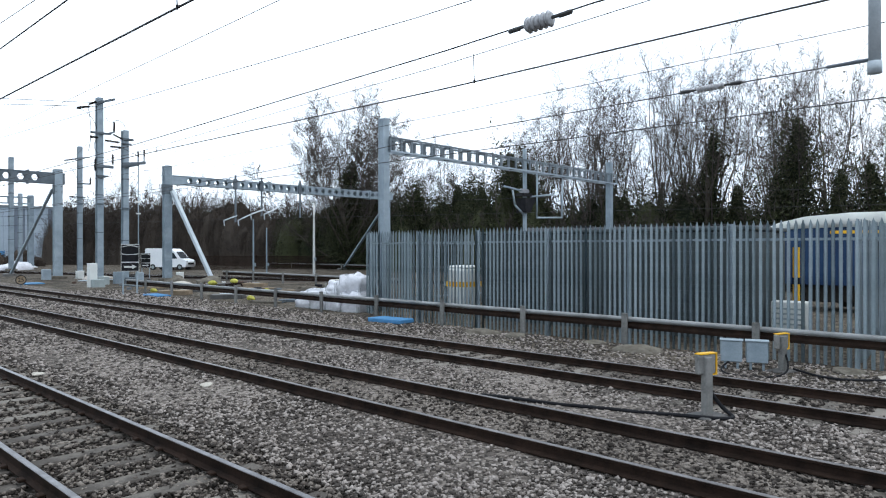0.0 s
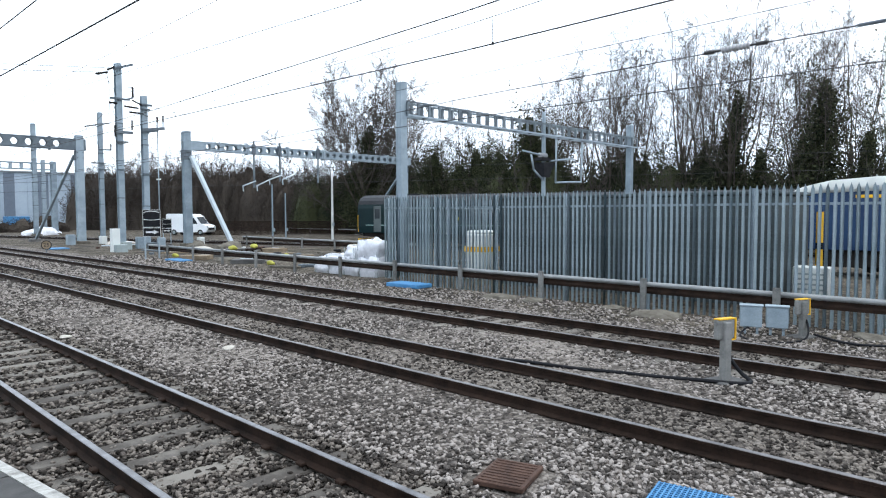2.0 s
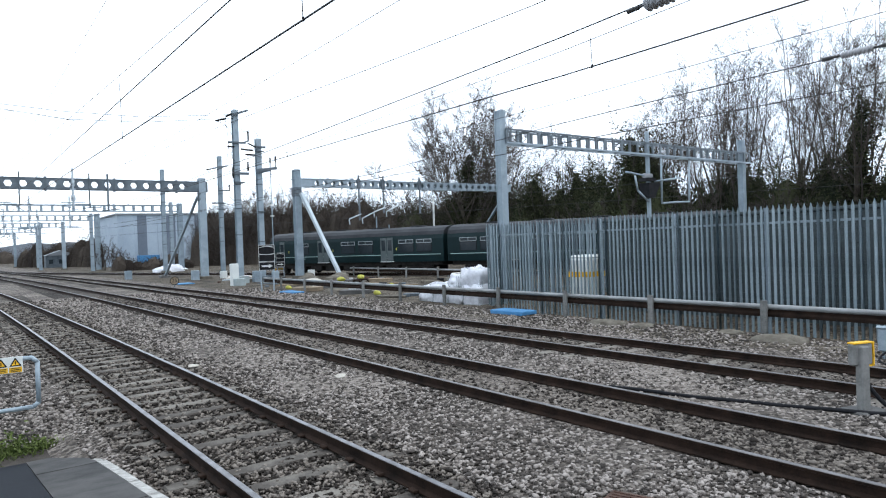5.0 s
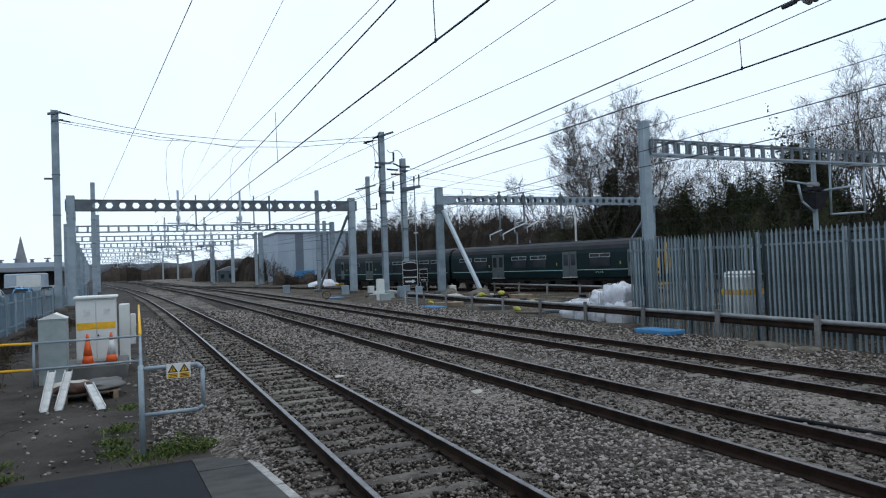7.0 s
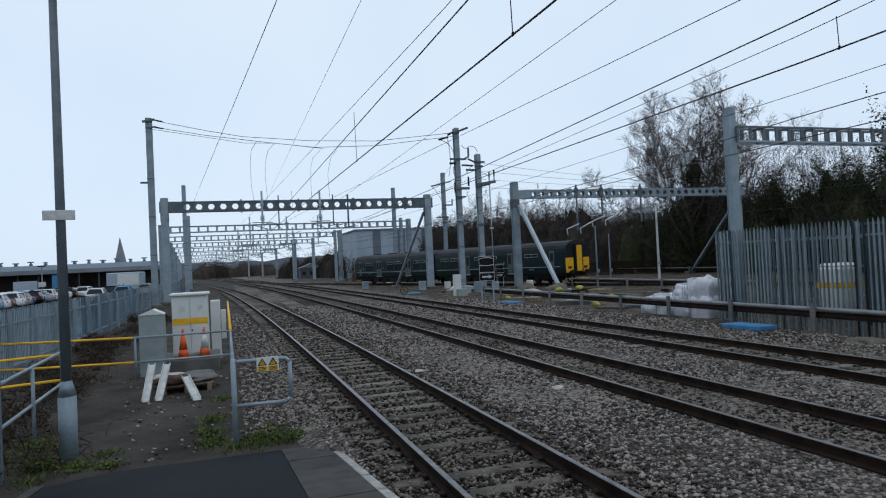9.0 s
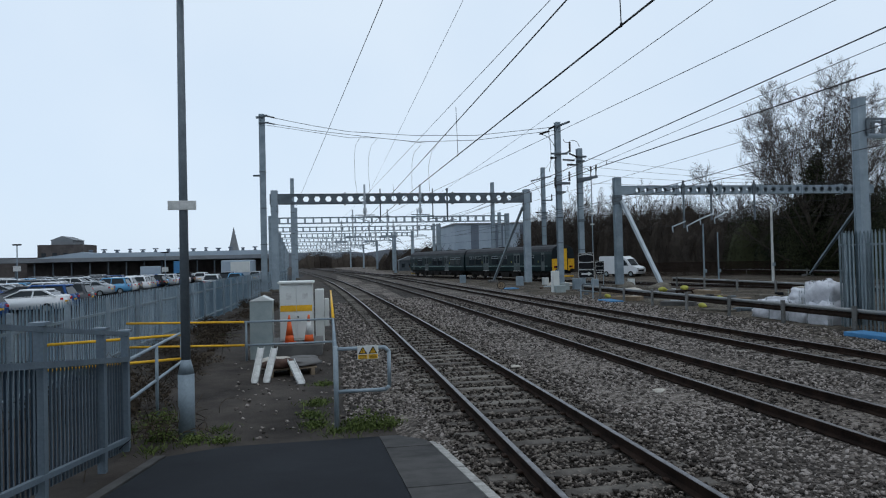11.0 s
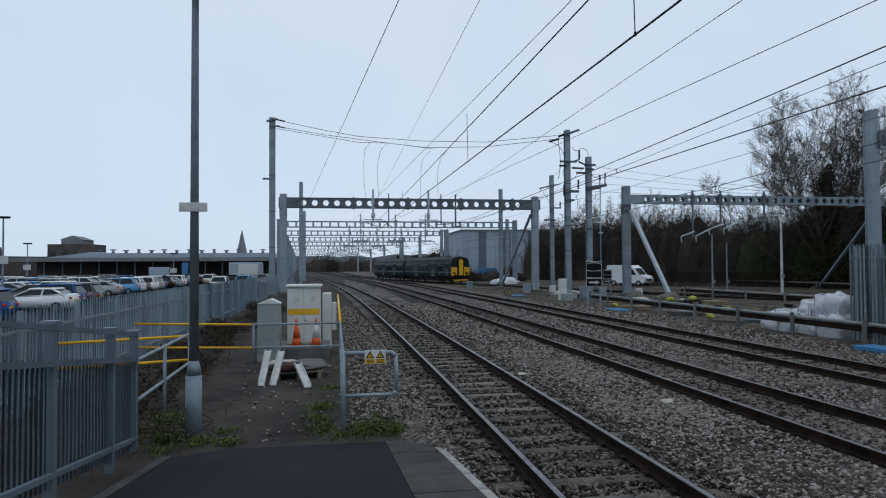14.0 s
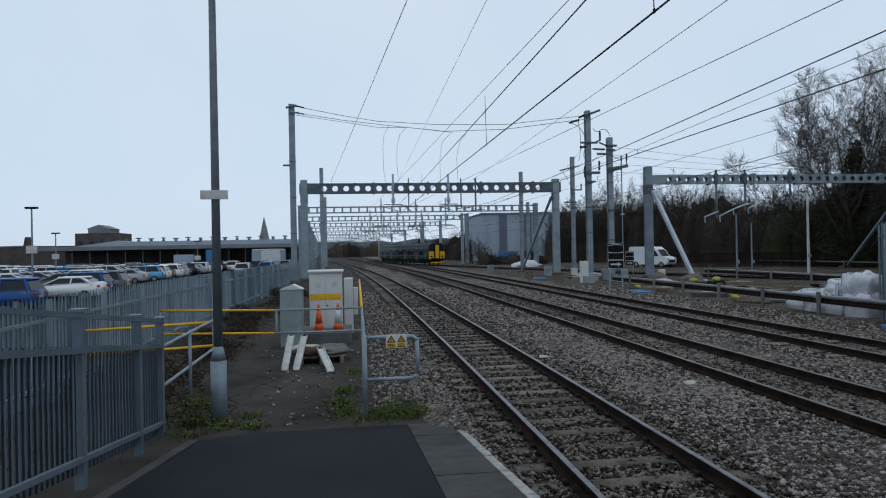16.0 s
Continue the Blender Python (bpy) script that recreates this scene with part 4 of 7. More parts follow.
for k, (x, y, w, h, m, lab, cat) in enumerate([(23.6, 44.6, 0.8, 0.6, "dirt_slab", "muddy spoil heap beside the strut footing", "spoil heap"), (22.2, 47.0, 0.7, 0.55, "dirt_slab", "muddy spoil heap beside the strut footing", "spoil heap"), (21.0, 44.0, 0.9, 0.3, "cardbrick", "pale rubble heap beside the line", "rubble"), (19.4, 38.5, 0.8, 0.22, "cardbrick", "pale rubble heap beside the line", "rubble"), (17.6, 33.5, 0.7, 0.2, "dirt_slab", "low heap of muddy stone", "rubble"), (20.6, 57.5, 1.2, 0.4, "cardbrick", "pale rubble heap beside the line", "rubble"), (15.3, 7.6, 0.5, 0.16, "dirt_slab", "broken concrete beside the barrier", "rubble"), (15.35, 12.6, 0.5, 0.14, "dirt_slab", "broken concrete beside the barrier", "rubble"), (15.2, 1.6, 0.7, 0.16, "cardbrick", "pale broken slab beside the barrier", "rubble")]):
    mound(x, y, w, h, m, lab, cat, k)
for x, y, sx, sy, sz, m, r in ((23.95, 50.2, 0.45, 0.4, 0.75, "cab_grey", 10), (19.3, 50.3, 0.5, 0.5, 0.9, "galv", 0), (18.0, 49.6, 0.7, 0.6, 0.6, "cab_steel", 12), (16.6, 46.6, 0.75, 0.6, 0.55, "cab_steel", 0), (19.9, 49.6, 0.6, 0.5, 0.5, "galv_dark", 30), (21.0, 50.6, 0.5, 0.4, 0.8, "galv", 5), (17.6, 60.5, 0.6, 0.6, 0.9, "galv", 0), (20.3, 61.0, 0.5, 0.5, 0.7, "cab_grey", 8), (25.3, 71.5, 0.7, 0.6, 0.9, "cab_grey", 0), (14.4, 72.0, 0.6, 0.6, 0.9, "galv", 0)):
    simple("lineside_box", "small steel equipment box beside a mast", "equipment box", (x, y, -0.22), (sx, sy, sz), m, r, 0.03, "lineside boxes")
for x, y, L, r, m in ((21.6, 42.6, 2.6, 75, "white"), (20.4, 41.2, 2.0, 68, "strut"), (24.0, 45.3, 2.0, 82, "white"), (19.0, 42.0, 3.0, 60, "wood"), (22.5, 37.0, 2.6, 35, "wood"), (18.2, 33.6, 1.8, 20, "strut"), (20.0, 55.5, 3.2, 80, "strut"), (22.6, 58.0, 3.0, 75, "wood"), (21.8, 33.4, 2.2, 85, "wood"), (18.4, 45.8, 2.4, 8, "galv_dark"), (17.0, 27.0, 1.5, 30, "dirt_slab")):
    simple("loose_board", "long board lying among the lineside clutter", "board", (x, y, -0.17), (0.28, L, 0.09), m, r, 0.01, "loose boards")
for x, y in ((20.5, 38.6), (22.8, 40.0)):
    t = thing("trestle", pose(x, y, -0.2, 0, 0, 25), "dark timber trestle carrying a yellow sack", "trestle", "trestles")
    for k in (-0.5, 0.5):
        for q in (-0.25, 0.25):
            bm = BM()
            bar(bm, (k, q * 1.3, 0), (k, q * 0.8, 0.2), 0.09, 0.09)
            part("leg", bm, M["rail_side"], t)
    bm = BM()
    box(bm, (0, 0, 0.23), (1.4, 0.45, 0.1), bev=0.01)
    part("top", bm, M["rail_side"], t)
    bm = BM()
    bmesh.ops.create_icosphere(bm, subdivisions=2, radius=0.27)
    for v in bm.verts:
        v.co *= 1 + 0.4 * noise.noise(v.co * 4 + Vector((x, 0, 0)))
        v.co.z *= 0.6
    ob = part("yellow_sack", bm, M["sack"], smooth=True)
    ob.matrix_basis = pose(x, y, 0.2)
    tagged(ob, "crumpled yellow sack on a dark trestle", "sack", "yellow sacks")


def mesh_fence():
    a, b = Vector((*polar(25.0, 86), -0.3)), Vector((*polar(42.0, 79), -0.3))
    L = (b - a).length
    t = thing("mesh_fence", Matrix.Translation(a) @ Matrix.Rotation(math.atan2(b.y - a.y, b.x - a.x), 4, "Z"), "dark weathered mesh fence before the scrub", "fence", "mesh fences")
    n = int(L / 2.4)
    for k in range(n + 1):
        bm = BM()
        box(bm, (k * L / n, 0, 0.95), (0.08, 0.08, 1.9))
        part("post", bm, M["rail_side"], t)
    for k in range(n):
        bm = BM()
        x0, w = k * L / n, L / n
        for z in (0.1, 0.95, 1.75):
            box(bm, (x0 + w / 2, -0.03, z), (w - 0.1, 0.03, 0.05))
        q = 0.12
        while q < w:
            box(bm, (x0 + q, -0.03, 0.92), (0.07, 0.02, 1.7))
            q += 0.11
        tagged(part("panel", bm, M["rail_side"], t), kind="stuff")


mesh_fence()
barrier(27.5, 29, 50, "second crash barrier beside the branch line", 4)
barrier(48.0, 15, 75, "far pale crash barrier before the scrub", 5)


def board_sign(x, y, s, label):
    t = thing("track_sign", pose(x, y, -0.22, 0, 0, -22), label, "sign", "lineside signs")
    for k in (-0.36, 0.36):
        bm = BM()
        rod(bm, (k * s, 0.05, 0), (k * s, 0.05, 2.8 * s), 0.045 * s)
        part("post", bm, M["galv"], t)
    for zc, hh in ((2.34, 1.0), (1.57, 0.5)):
        bm = BM()
        box(bm, (0, 0, zc * s), (0.93 * s, 0.03, hh * s), bev=0.01)
        b = part("sign_board", bm, M["white"], t, "black sign with a white border")
        bm = BM()
        box(bm, (0, -0.018, zc * s), (0.88 * s, 0.008, (hh - 0.05) * s))
        part("black_field", bm, M["black"], b)
        bm = BM()
        if hh > 0.8:
            n = 10
            up = [bm.verts.new((s * 0.84 * (-0.5 + k / n), -0.026, s * (zc - 0.02 - 0.06 * math.sin(math.pi * k / n) + 0.01))) for k in range(n + 1)]
            lo = [bm.verts.new((s * 0.84 * (-0.5 + k / n), -0.026, s * (zc - 0.07 - 0.03 * math.sin(math.pi * k / n)))) for k in range(n + 1)]
            for k in range(n):
                bm.faces.new((lo[k], lo[k + 1], up[k + 1], up[k]))
            up = [bm.verts.new((s * 0.84 * (-0.5 + k / n), -0.026, s * (zc + 0.36 + 0.08 * math.sin(math.pi * k / n)))) for k in range(n + 1)]
            lo = [bm.verts.new((s * 0.84 * (-0.5 + k / n), -0.026, s * (zc + 0.32 + 0.08 * math.sin(math.pi * k / n)))) for k in range(n + 1)]
            for k in range(n):
                bm.faces.new((lo[k], lo[k + 1], up[k + 1], up[k]))
            part("wave_band", bm, M["white"], b, "white curved band")
        else:
            pts = [(-0.30, -0.05), (0.1, -0.05), (0.1, -0.13), (0.34, 0), (0.1, 0.13), (0.1, 0.05), (-0.32, 0.05)]
            bm.faces.new([bm.verts.new((px * s, -0.026, (zc + pz) * s)) for px, pz in pts])
            part("arrow", bm, M["white"], b, "white arrow")


board_sign(15.25, 38.0, 1.0, "black and white lineside board with an arrow panel")
board_sign(22.9, 54.0, 0.78, "smaller black and white lineside board")


def marker_post(x, y, top, z0, label):
    t = thing("marker_post", pose(x, y, z0, 0, 0, -20), label, "post", "concrete marker posts")
    bm = BM()
    box(bm, (0, 0, top / 2), (0.14, 0.12, top), bev=0.015)
    part("post", bm, M["post_grey"], t)
    bm = BM()
    box(bm, (0.02, 0.05, top - 0.12), (0.36, 0.1, 0.30), bev=0.02)
    b = part("box", bm, M["post_grey"], t, "weathered box with yellow edge")
    bm = BM()
    for c, s in (((0.21, 0.05, top - 0.12), (0.02, 0.11, 0.34)), ((0.03, 0.05, top + 0.042), (0.34, 0.11, 0.018)), ((0.1, 0.05, top - 0.282), (0.22, 0.11, 0.018))):
        box(bm, c, s)
    part("yellow_edge", bm, M["yellow"], b)
    bm = BM()
    box(bm, (0, 0, 0.03), (0.5, 0.4, 0.1), bev=0.02)
    part("footing", bm, M["slab"], t)


marker_post(10.05, 3.85, 0.95, -0.22, "leaning concrete post with a yellow-edged box")
marker_post(14.75, 4.1, 0.78, -0.22, "short concrete post with a yellow-edged box")
for x, y in ((14.4, 5.0), (14.6, 4.55)):
    t = thing("junction_box", pose(x, y, -0.22, 0, 0, -72), "blue-grey steel junction box on two legs", "junction box", "junction boxes")
    bm = BM()
    box(bm, (0, 0, 0.42), (0.42, 0.22, 0.44), bev=0.02)
    part("case", bm, M["galv"], t)
    bm = BM()
    box(bm, (0, 0, 0.655), (0.46, 0.26, 0.03), bev=0.008)
    part("lid", bm, M["galv"], t)
    for k in (-0.12, 0.12):
        bm = BM()
        box(bm, (k, 0, 0.1), (0.05, 0.05, 0.24))
        part("leg", bm, M["galv"], t)


def cable(name, pts, r, label):
    cu = bpy.data.curves.new(name, "CURVE")
    cu.dimensions = "3D"
    cu.bevel_depth = r
    cu.bevel_resolution = 2
    sp = cu.splines.new("NURBS")
    sp.points.add(len(pts) - 1)
    for p, q in zip(sp.points, pts):
        p.co = (*q, 1)
    sp.use_endpoint_u = True
    cu.materials.append(M["black"])
    return tagged(new(name, cu), label, "cable", "ground cables")


cable("ground_cable", [(8.75, 7.2, -0.14), (8.9, 6.6, -0.12), (9.0, 6.0, -0.15), (9.3, 5.2, -0.13), (9.5, 4.6, -0.15), (9.75, 4.1, -0.14), (9.9, 3.6, -0.15), (10.2, 3.4, -0.15), (10.25, 3.7, -0.1), (10.1, 3.85, 0.25)], 0.03, "black cable snaking over the ballast to the post")
cable("ground_cable", [(14.8, 4.1, 0.3), (14.7, 3.9, -0.1), (14.0, 3.9, -0.17), (13.6, 4.4, -0.18), (13.7, 5.2, -0.17), (14.4, 5.0, 0.0)], 0.02, "thin black cable between the junction boxes")
cable("ground_cable", [(14.8, 3.9, -0.1), (14.2, 3.2, -0.15), (14.6, 2.5, -0.12), (15.3, 2.0, -0.16), (15.0, 1.2, -0.16)], 0.025, "black cable coiled on the ground")


def drain():
    t = thing("drain_cover", pose(4.92, 3.92, -0.155, 0, 0, 18), "rusty chequered steel drain cover in the ballast", "drain cover")
    bm = BM()
    box(bm, (0, 0, 0), (0.62, 0.5, 0.05), bev=0.008)
    part("frame", bm, M["rust"], t)
    for k in range(9):
        bm = BM()
        box(bm, (-0.26 + k * 0.065, 0, 0.029), (0.022, 0.42, 0.01))
        part("ridge", bm, M["rust"], t)
    t = thing("blue_grate", pose(5.44, 2.38, -0.14, 0, 0, 12), "blue plastic lattice grate in the ballast", "grate")
    for k in range(15):
        bm = BM()
        box(bm, (-0.315 + k * 0.045, 0, 0), (0.014, 0.66, 0.05))
        part("bar", bm, M["blue"], t)
        bm = BM()
        box(bm, (0, -0.315 + k * 0.045, 0.003), (0.66, 0.014, 0.05))
        part("bar", bm, M["blue"], t)


drain()
for x, y in ((6.0, 11.5), (4.2, 15.0), (15.4, 11.4), (15.7, 9.0), (15.5, 3.0)):
    bm = BM()
    bmesh.ops.create_icosphere(bm, subdivisions=2, radius=0.2)
    for v in bm.verts:
        v.co *= 1 + 0.5 * noise.noise(v.co * 5 + Vector((x, y, 0)))
        v.co.z *= 0.35
    ob = part("loose_stone", bm, M["cardbrick"] if x < 8 else M["dirt_slab"])
    ob.matrix_basis = pose(x, y, -0.15)
    ob.scale = (0.6, 0.6, 0.6) if x < 8 else (1.3, 1.6, 1.2)
    tagged(ob, "pale loose slab of stone on the ballast", "stone", "loose stones")


# ---- behind the palisade ----
def depot():
    t = thing("equipment_cabinet", pose(19.6, 17.0, -0.2), "pale cabinet with a yellow band behind the palisade", "cabinet", "lineside cabinets")
    bm = BM()
    box(bm, (0, 0, 0.9), (1.0, 0.95, 1.8), bev=0.08)
    part("body", bm, M["cab_grey"], t)
    bm = BM()
    box(bm, (0, 0, 1.83), (0.9, 0.9, 0.16), bev=0.07)
    part("roof", bm, M["cab_grey"], t)
    bm = BM()
    box(bm, (0, 0, 1.18), (1.012, 0.962, 0.2))
    part("yellow_band", bm, M["yellow"], t)
    t = thing("air_conditioner", pose(20.0, 5.35, -0.2), "white slatted air-conditioning unit behind the palisade", "air conditioner")
    bm = BM()
    box(bm, (0, 0, 0.55), (0.5, 0.9, 1.1), bev=0.03)
    part("case", bm, M["cab_grey"], t)
    for k in range(6):
        bm = BM()
        box(bm, (-0.256, 0, 0.2 + k * 0.14), (0.012, 0.8, 0.05))
        part("slat", bm, M["cab_steel"], t)
    t = thing("yellow_bollard", pose(21.5, 5.6, -0.2), "tall yellow post behind the palisade", "bollard")
    bm = BM()
    rod(bm, (0, 0, 0), (0, 0, 2.6), 0.1, n=12)
    part("post", bm, M["yellow"], t)
    bm = BM()
    rod(bm, (0, 0, 1.5), (0, 0, 1.7), 0.103, n=12)
    part("band", bm, M["black"], t)
    t = thing("equipment_shed", pose(20.4, 10.75, -0.2), "dark green-grey steel equipment shed behind the palisade", "shed")
    bm = BM()
    box(bm, (0, 0, 1.5), (3.0, 9.5, 3.1), bev=0.03)
    part("wall", bm, M["shed"], t)
    bm = BM()
    box(bm, (0, 0, 3.12), (3.2, 9.7, 0.10), bev=0.02)
    part("roof", bm, M["shed"], t)
    for k in range(16):
        bm = BM()
        box(bm, (-1.505, 0, 0.15 + k * 0.19), (0.03, 9.4, 0.10), bev=0.008)
        part("cladding_board", bm, M["shed"], t)
    # signal hung from the lattice gantry
    s = thing("signal", pose(28.4, 20.4, 0), "black hooded railway signal on a steel post", "signal")
    bm = BM()
    rod(bm, (0, 0, -0.2), (0, 0, 7.6), 0.11)
    part("post", bm, M["galv"], s)
    bm = BM()
    prism(bm, [(-0.5, 5.1), (0.3, 5.1), (0.3, 5.22), (0.1, 5.26), (-0.4, 5.26)], -0.25, 0.25)
    part("platform", bm, M["black"], s)
    bm = BM()
    prism(bm, [(-0.35, 4.25), (0.1, 4.25), (0.6, 5.0), (-0.35, 5.0)], -0.3, 0.3)
    part("hood", bm, M["black"], s, "black sloping hood")
    t = thing("ground_signal", pose(30.5, 22.0, -0.2), "small black signal head on a post", "signal")
    bm = BM()
    rod(bm, (0, 0, 0), (0, 0, 3.0), 0.06)
    part("post", bm, M["galv_dark"], t)
    bm = BM()
    box(bm, (0, 0, 3.1), (0.4, 0.3, 0.7), bev=0.04)
    part("head", bm, M["black"], t)
    bm = BM()
    rod(bm, (-0.05, -0.16, 3.2), (-0.05, -0.2, 3.2), 0.08, n=12)
    part("lens", bm, M["red"], t, "red signal lens")
    c = thing("cantilever", pose(28.4, 20.3, 0), "pale tubular registration arms with insulators under the gantry", "cantilever")
    for nm, pts in (("upper_tube", [(-1.9, 0, 5.5), (-0.3, 0, 5.35)]), ("lower_tube", [(-1.2, 0, 5.35), (-1.0, 0, 4.6), (-0.2, 0, 4.1)]), ("arm", [(0.4, 0, 5.1), (2.6, 0, 5.35)]), ("loop", [(1.0, 0, 6.4), (0.95, 0, 4.0), (3.4, 0, 4.1), (3.5, 0, 6.3)])):
        tube(nm, pts, 0.05, M["galv"], c)
    bm = BM()
    for k in range(6):
        rod(bm, (-0.5 + k * 0.12, 0, 5.37), (-0.43 + k * 0.12, 0, 5.37), 0.12, 0.06, n=10)
    tagged(part("insulator", bm, M["insulator"], c), kind="stuff")


depot()


def parked_unit():
    """A blue vehicle parked in the depot."""
    t = thing("parked_locomotive", pose(31.0, 0.0, 0), "blue locomotive with a pale curved roof parked in the depot", "locomotive")
    bm = BM()
    prism(bm, [(-1.35, 0.9), (1.35, 0.9), (1.35, 3.2), (-1.35, 3.2)], -11, 8.4)
    part("body", bm, M["loco_blue"], t, "faded blue body side")
    bm = BM()
    ys = [(-11, 0), (6.0, 0), (7.6, 0.12), (8.6, 0.4), (9.3, 0.85)]
    prev = None
    for y, drop in ys:
        ring = []
        for k in range(9):
            a = math.pi * k / 8
            ring.append(bm.verts.new((-1.4 * math.cos(a), y, 3.2 - drop * 0.3 + (0.62 - drop * 0.55) * math.sin(a) ** 0.8)))
        if prev:
            for i in range(8):
                bm.faces.new((prev[i], prev[i + 1], ring[i + 1], ring[i]))
        prev = ring
    bmesh.ops.solidify(bm, geom=bm.faces[:], thickness=0.05)
    part("roof", bm, M["cab_grey"], t, "pale rounded roof", True)
    bm = BM()
    box(bm, (-1.362, -4.0, 3.12), (0.02, 13, 0.2))
    part("dark_band", bm, M["shed"], t, "dark band under the roof")
    bm = BM()
    box(bm, (-1.36, -0.5, 3.0), (0.02, 14, 0.12))
    part("yellow_line", bm, M["yellow"], t)
    for k in range(5):
        bm = BM()
        box(bm, (-1.362, 4.5 - k * 3.2, 2.3), (0.02, 1.5, 0.7), bev=0.005)
        part("window", bm, M["glass"], t)
    bm = BM()
    box(bm, (0, -1.2, 0.55), (2.3, 18, 0.7), bev=0.05)
    part("underframe", bm, M["underframe"], t)
    for y in (-8, -5.5, 3.5, 6):
        for x in (-0.75, 0.75):
            bm = BM()
            rod(bm, (x - 0.07, y, 0.46), (x + 0.07, y, 0.46), 0.46, n=20)
            part("wheel", bm, M["underframe"], t)


parked_unit()


def speed_board(x, y):
    t = thing("speed_sign", pose(x, y, -0.2, 0, 0, -16), "round pale speed board reading 25 beside the line", "sign")
    bm = BM()
    rod(bm, (0, 0, 0), (0, 0, 0.35), 0.04, n=8)
    part("post", bm, M["galv_dark"], t)
    bm = BM()
    rod(bm, (0, -0.03, 0.52), (0, 0.0, 0.52), 0.31, n=24)
    b = part("disc", bm, M["black"], t, "dark rim of the disc")
    bm = BM()
    rod(bm, (0, -0.038, 0.52), (0, -0.028, 0.52), 0.26, n=24)
    part("face", bm, M["wood"], b, "pale disc face")
    cu = bpy.data.curves.new("numerals", "FONT")
    cu.body = "25"
    cu.size = 0.36
    cu.align_x = cu.align_y = "CENTER"
    cu.extrude = 0.004
    cu.materials.append(M["black"])
    ob = new("numerals", cu)
    ob.parent = b
    ob.matrix_basis = pose(0, -0.044, 0.52, 90)


speed_board(13.0, 49.8)


def van():
    t = thing("van", pose(35.6, 77.0, -0.15, 0, 0, -57), "white high-roofed panel van parked before the scrub", "van")
    bm = BM()
    prof = [(-2.7, 0.35), (2.45, 0.35), (2.62, 0.6), (2.62, 1.0), (2.4, 1.2), (1.75, 1.35), (1.1, 2.15), (0.6, 2.5), (-2.55, 2.55), (-2.7, 2.4)]
    prism(bm, prof, -0.98, 0.98)
    part("body", bm, M["van_white"], t)
    for s in (-1, 1):
        bm = BM()
        prism(bm, [(0.35, 1.35), (1.45, 1.35), (0.95, 2.05), (0.35, 2.05)], s * 0.984 - 0.006, s * 0.984 + 0.006)
        part("side_window", bm, M["glass"], t)
        for y in (-1.7, 1.75):
            bm = BM()
            rod(bm, (y, s * 0.99, 0.34), (y, s * 0.74, 0.34), 0.35, n=18)
            w = part("wheel", bm, M["tyre"], t)
            bm = BM()
            rod(bm, (y, s * 0.998, 0.34), (y, s * 0.97, 0.34), 0.2, n=14)
            part("hub", bm, M["cab_steel"], w)
    bm = BM()
    q = [bm.verts.new(p) for p in ((1.80, -0.8, 1.36), (1.80, 0.8, 1.36), (1.15, 0.75, 2.16), (1.15, -0.75, 2.16))]
    bm.faces.new(q)
    bmesh.ops.solidify(bm, geom=bm.faces[:], thickness=0.02)
    part("windscreen", bm, M["glass"], t)
    bm = BM()
    box(bm, (2.63, 0, 0.75), (0.02, 1.3, 0.22))
    part("grille", bm, M["black"], t)
    for s in (-1, 1):
        bm = BM()
        box(bm, (2.56, s * 0.78, 1.0), (0.14, 0.3, 0.18), bev=0.02)
        part("headlight", bm, M["window_lit"], t)


van()
for x, y, h in ((38.9, 53.2, 7.0), (31.5, 52.0, 5.2), (36.0, 57.0, 4.6)):
    t = thing("lamp_column", pose(x, y, -0.2), "slim pale column before the scrub", "column", "slim columns")
    bm = BM()
    rod(bm, (0, 0, 0), (0, 0, h), 0.13 if h > 6 else 0.08, 0.09 if h > 6 else 0.06, n=10)
    part("pole", bm, M["white"] if h > 6 else M["galv"], t)
    bm = BM()
    box(bm, (0, -0.16, h * 0.22), (0.25, 0.16, 0.3), bev=0.02)
    part("box", bm, M["galv"], t)


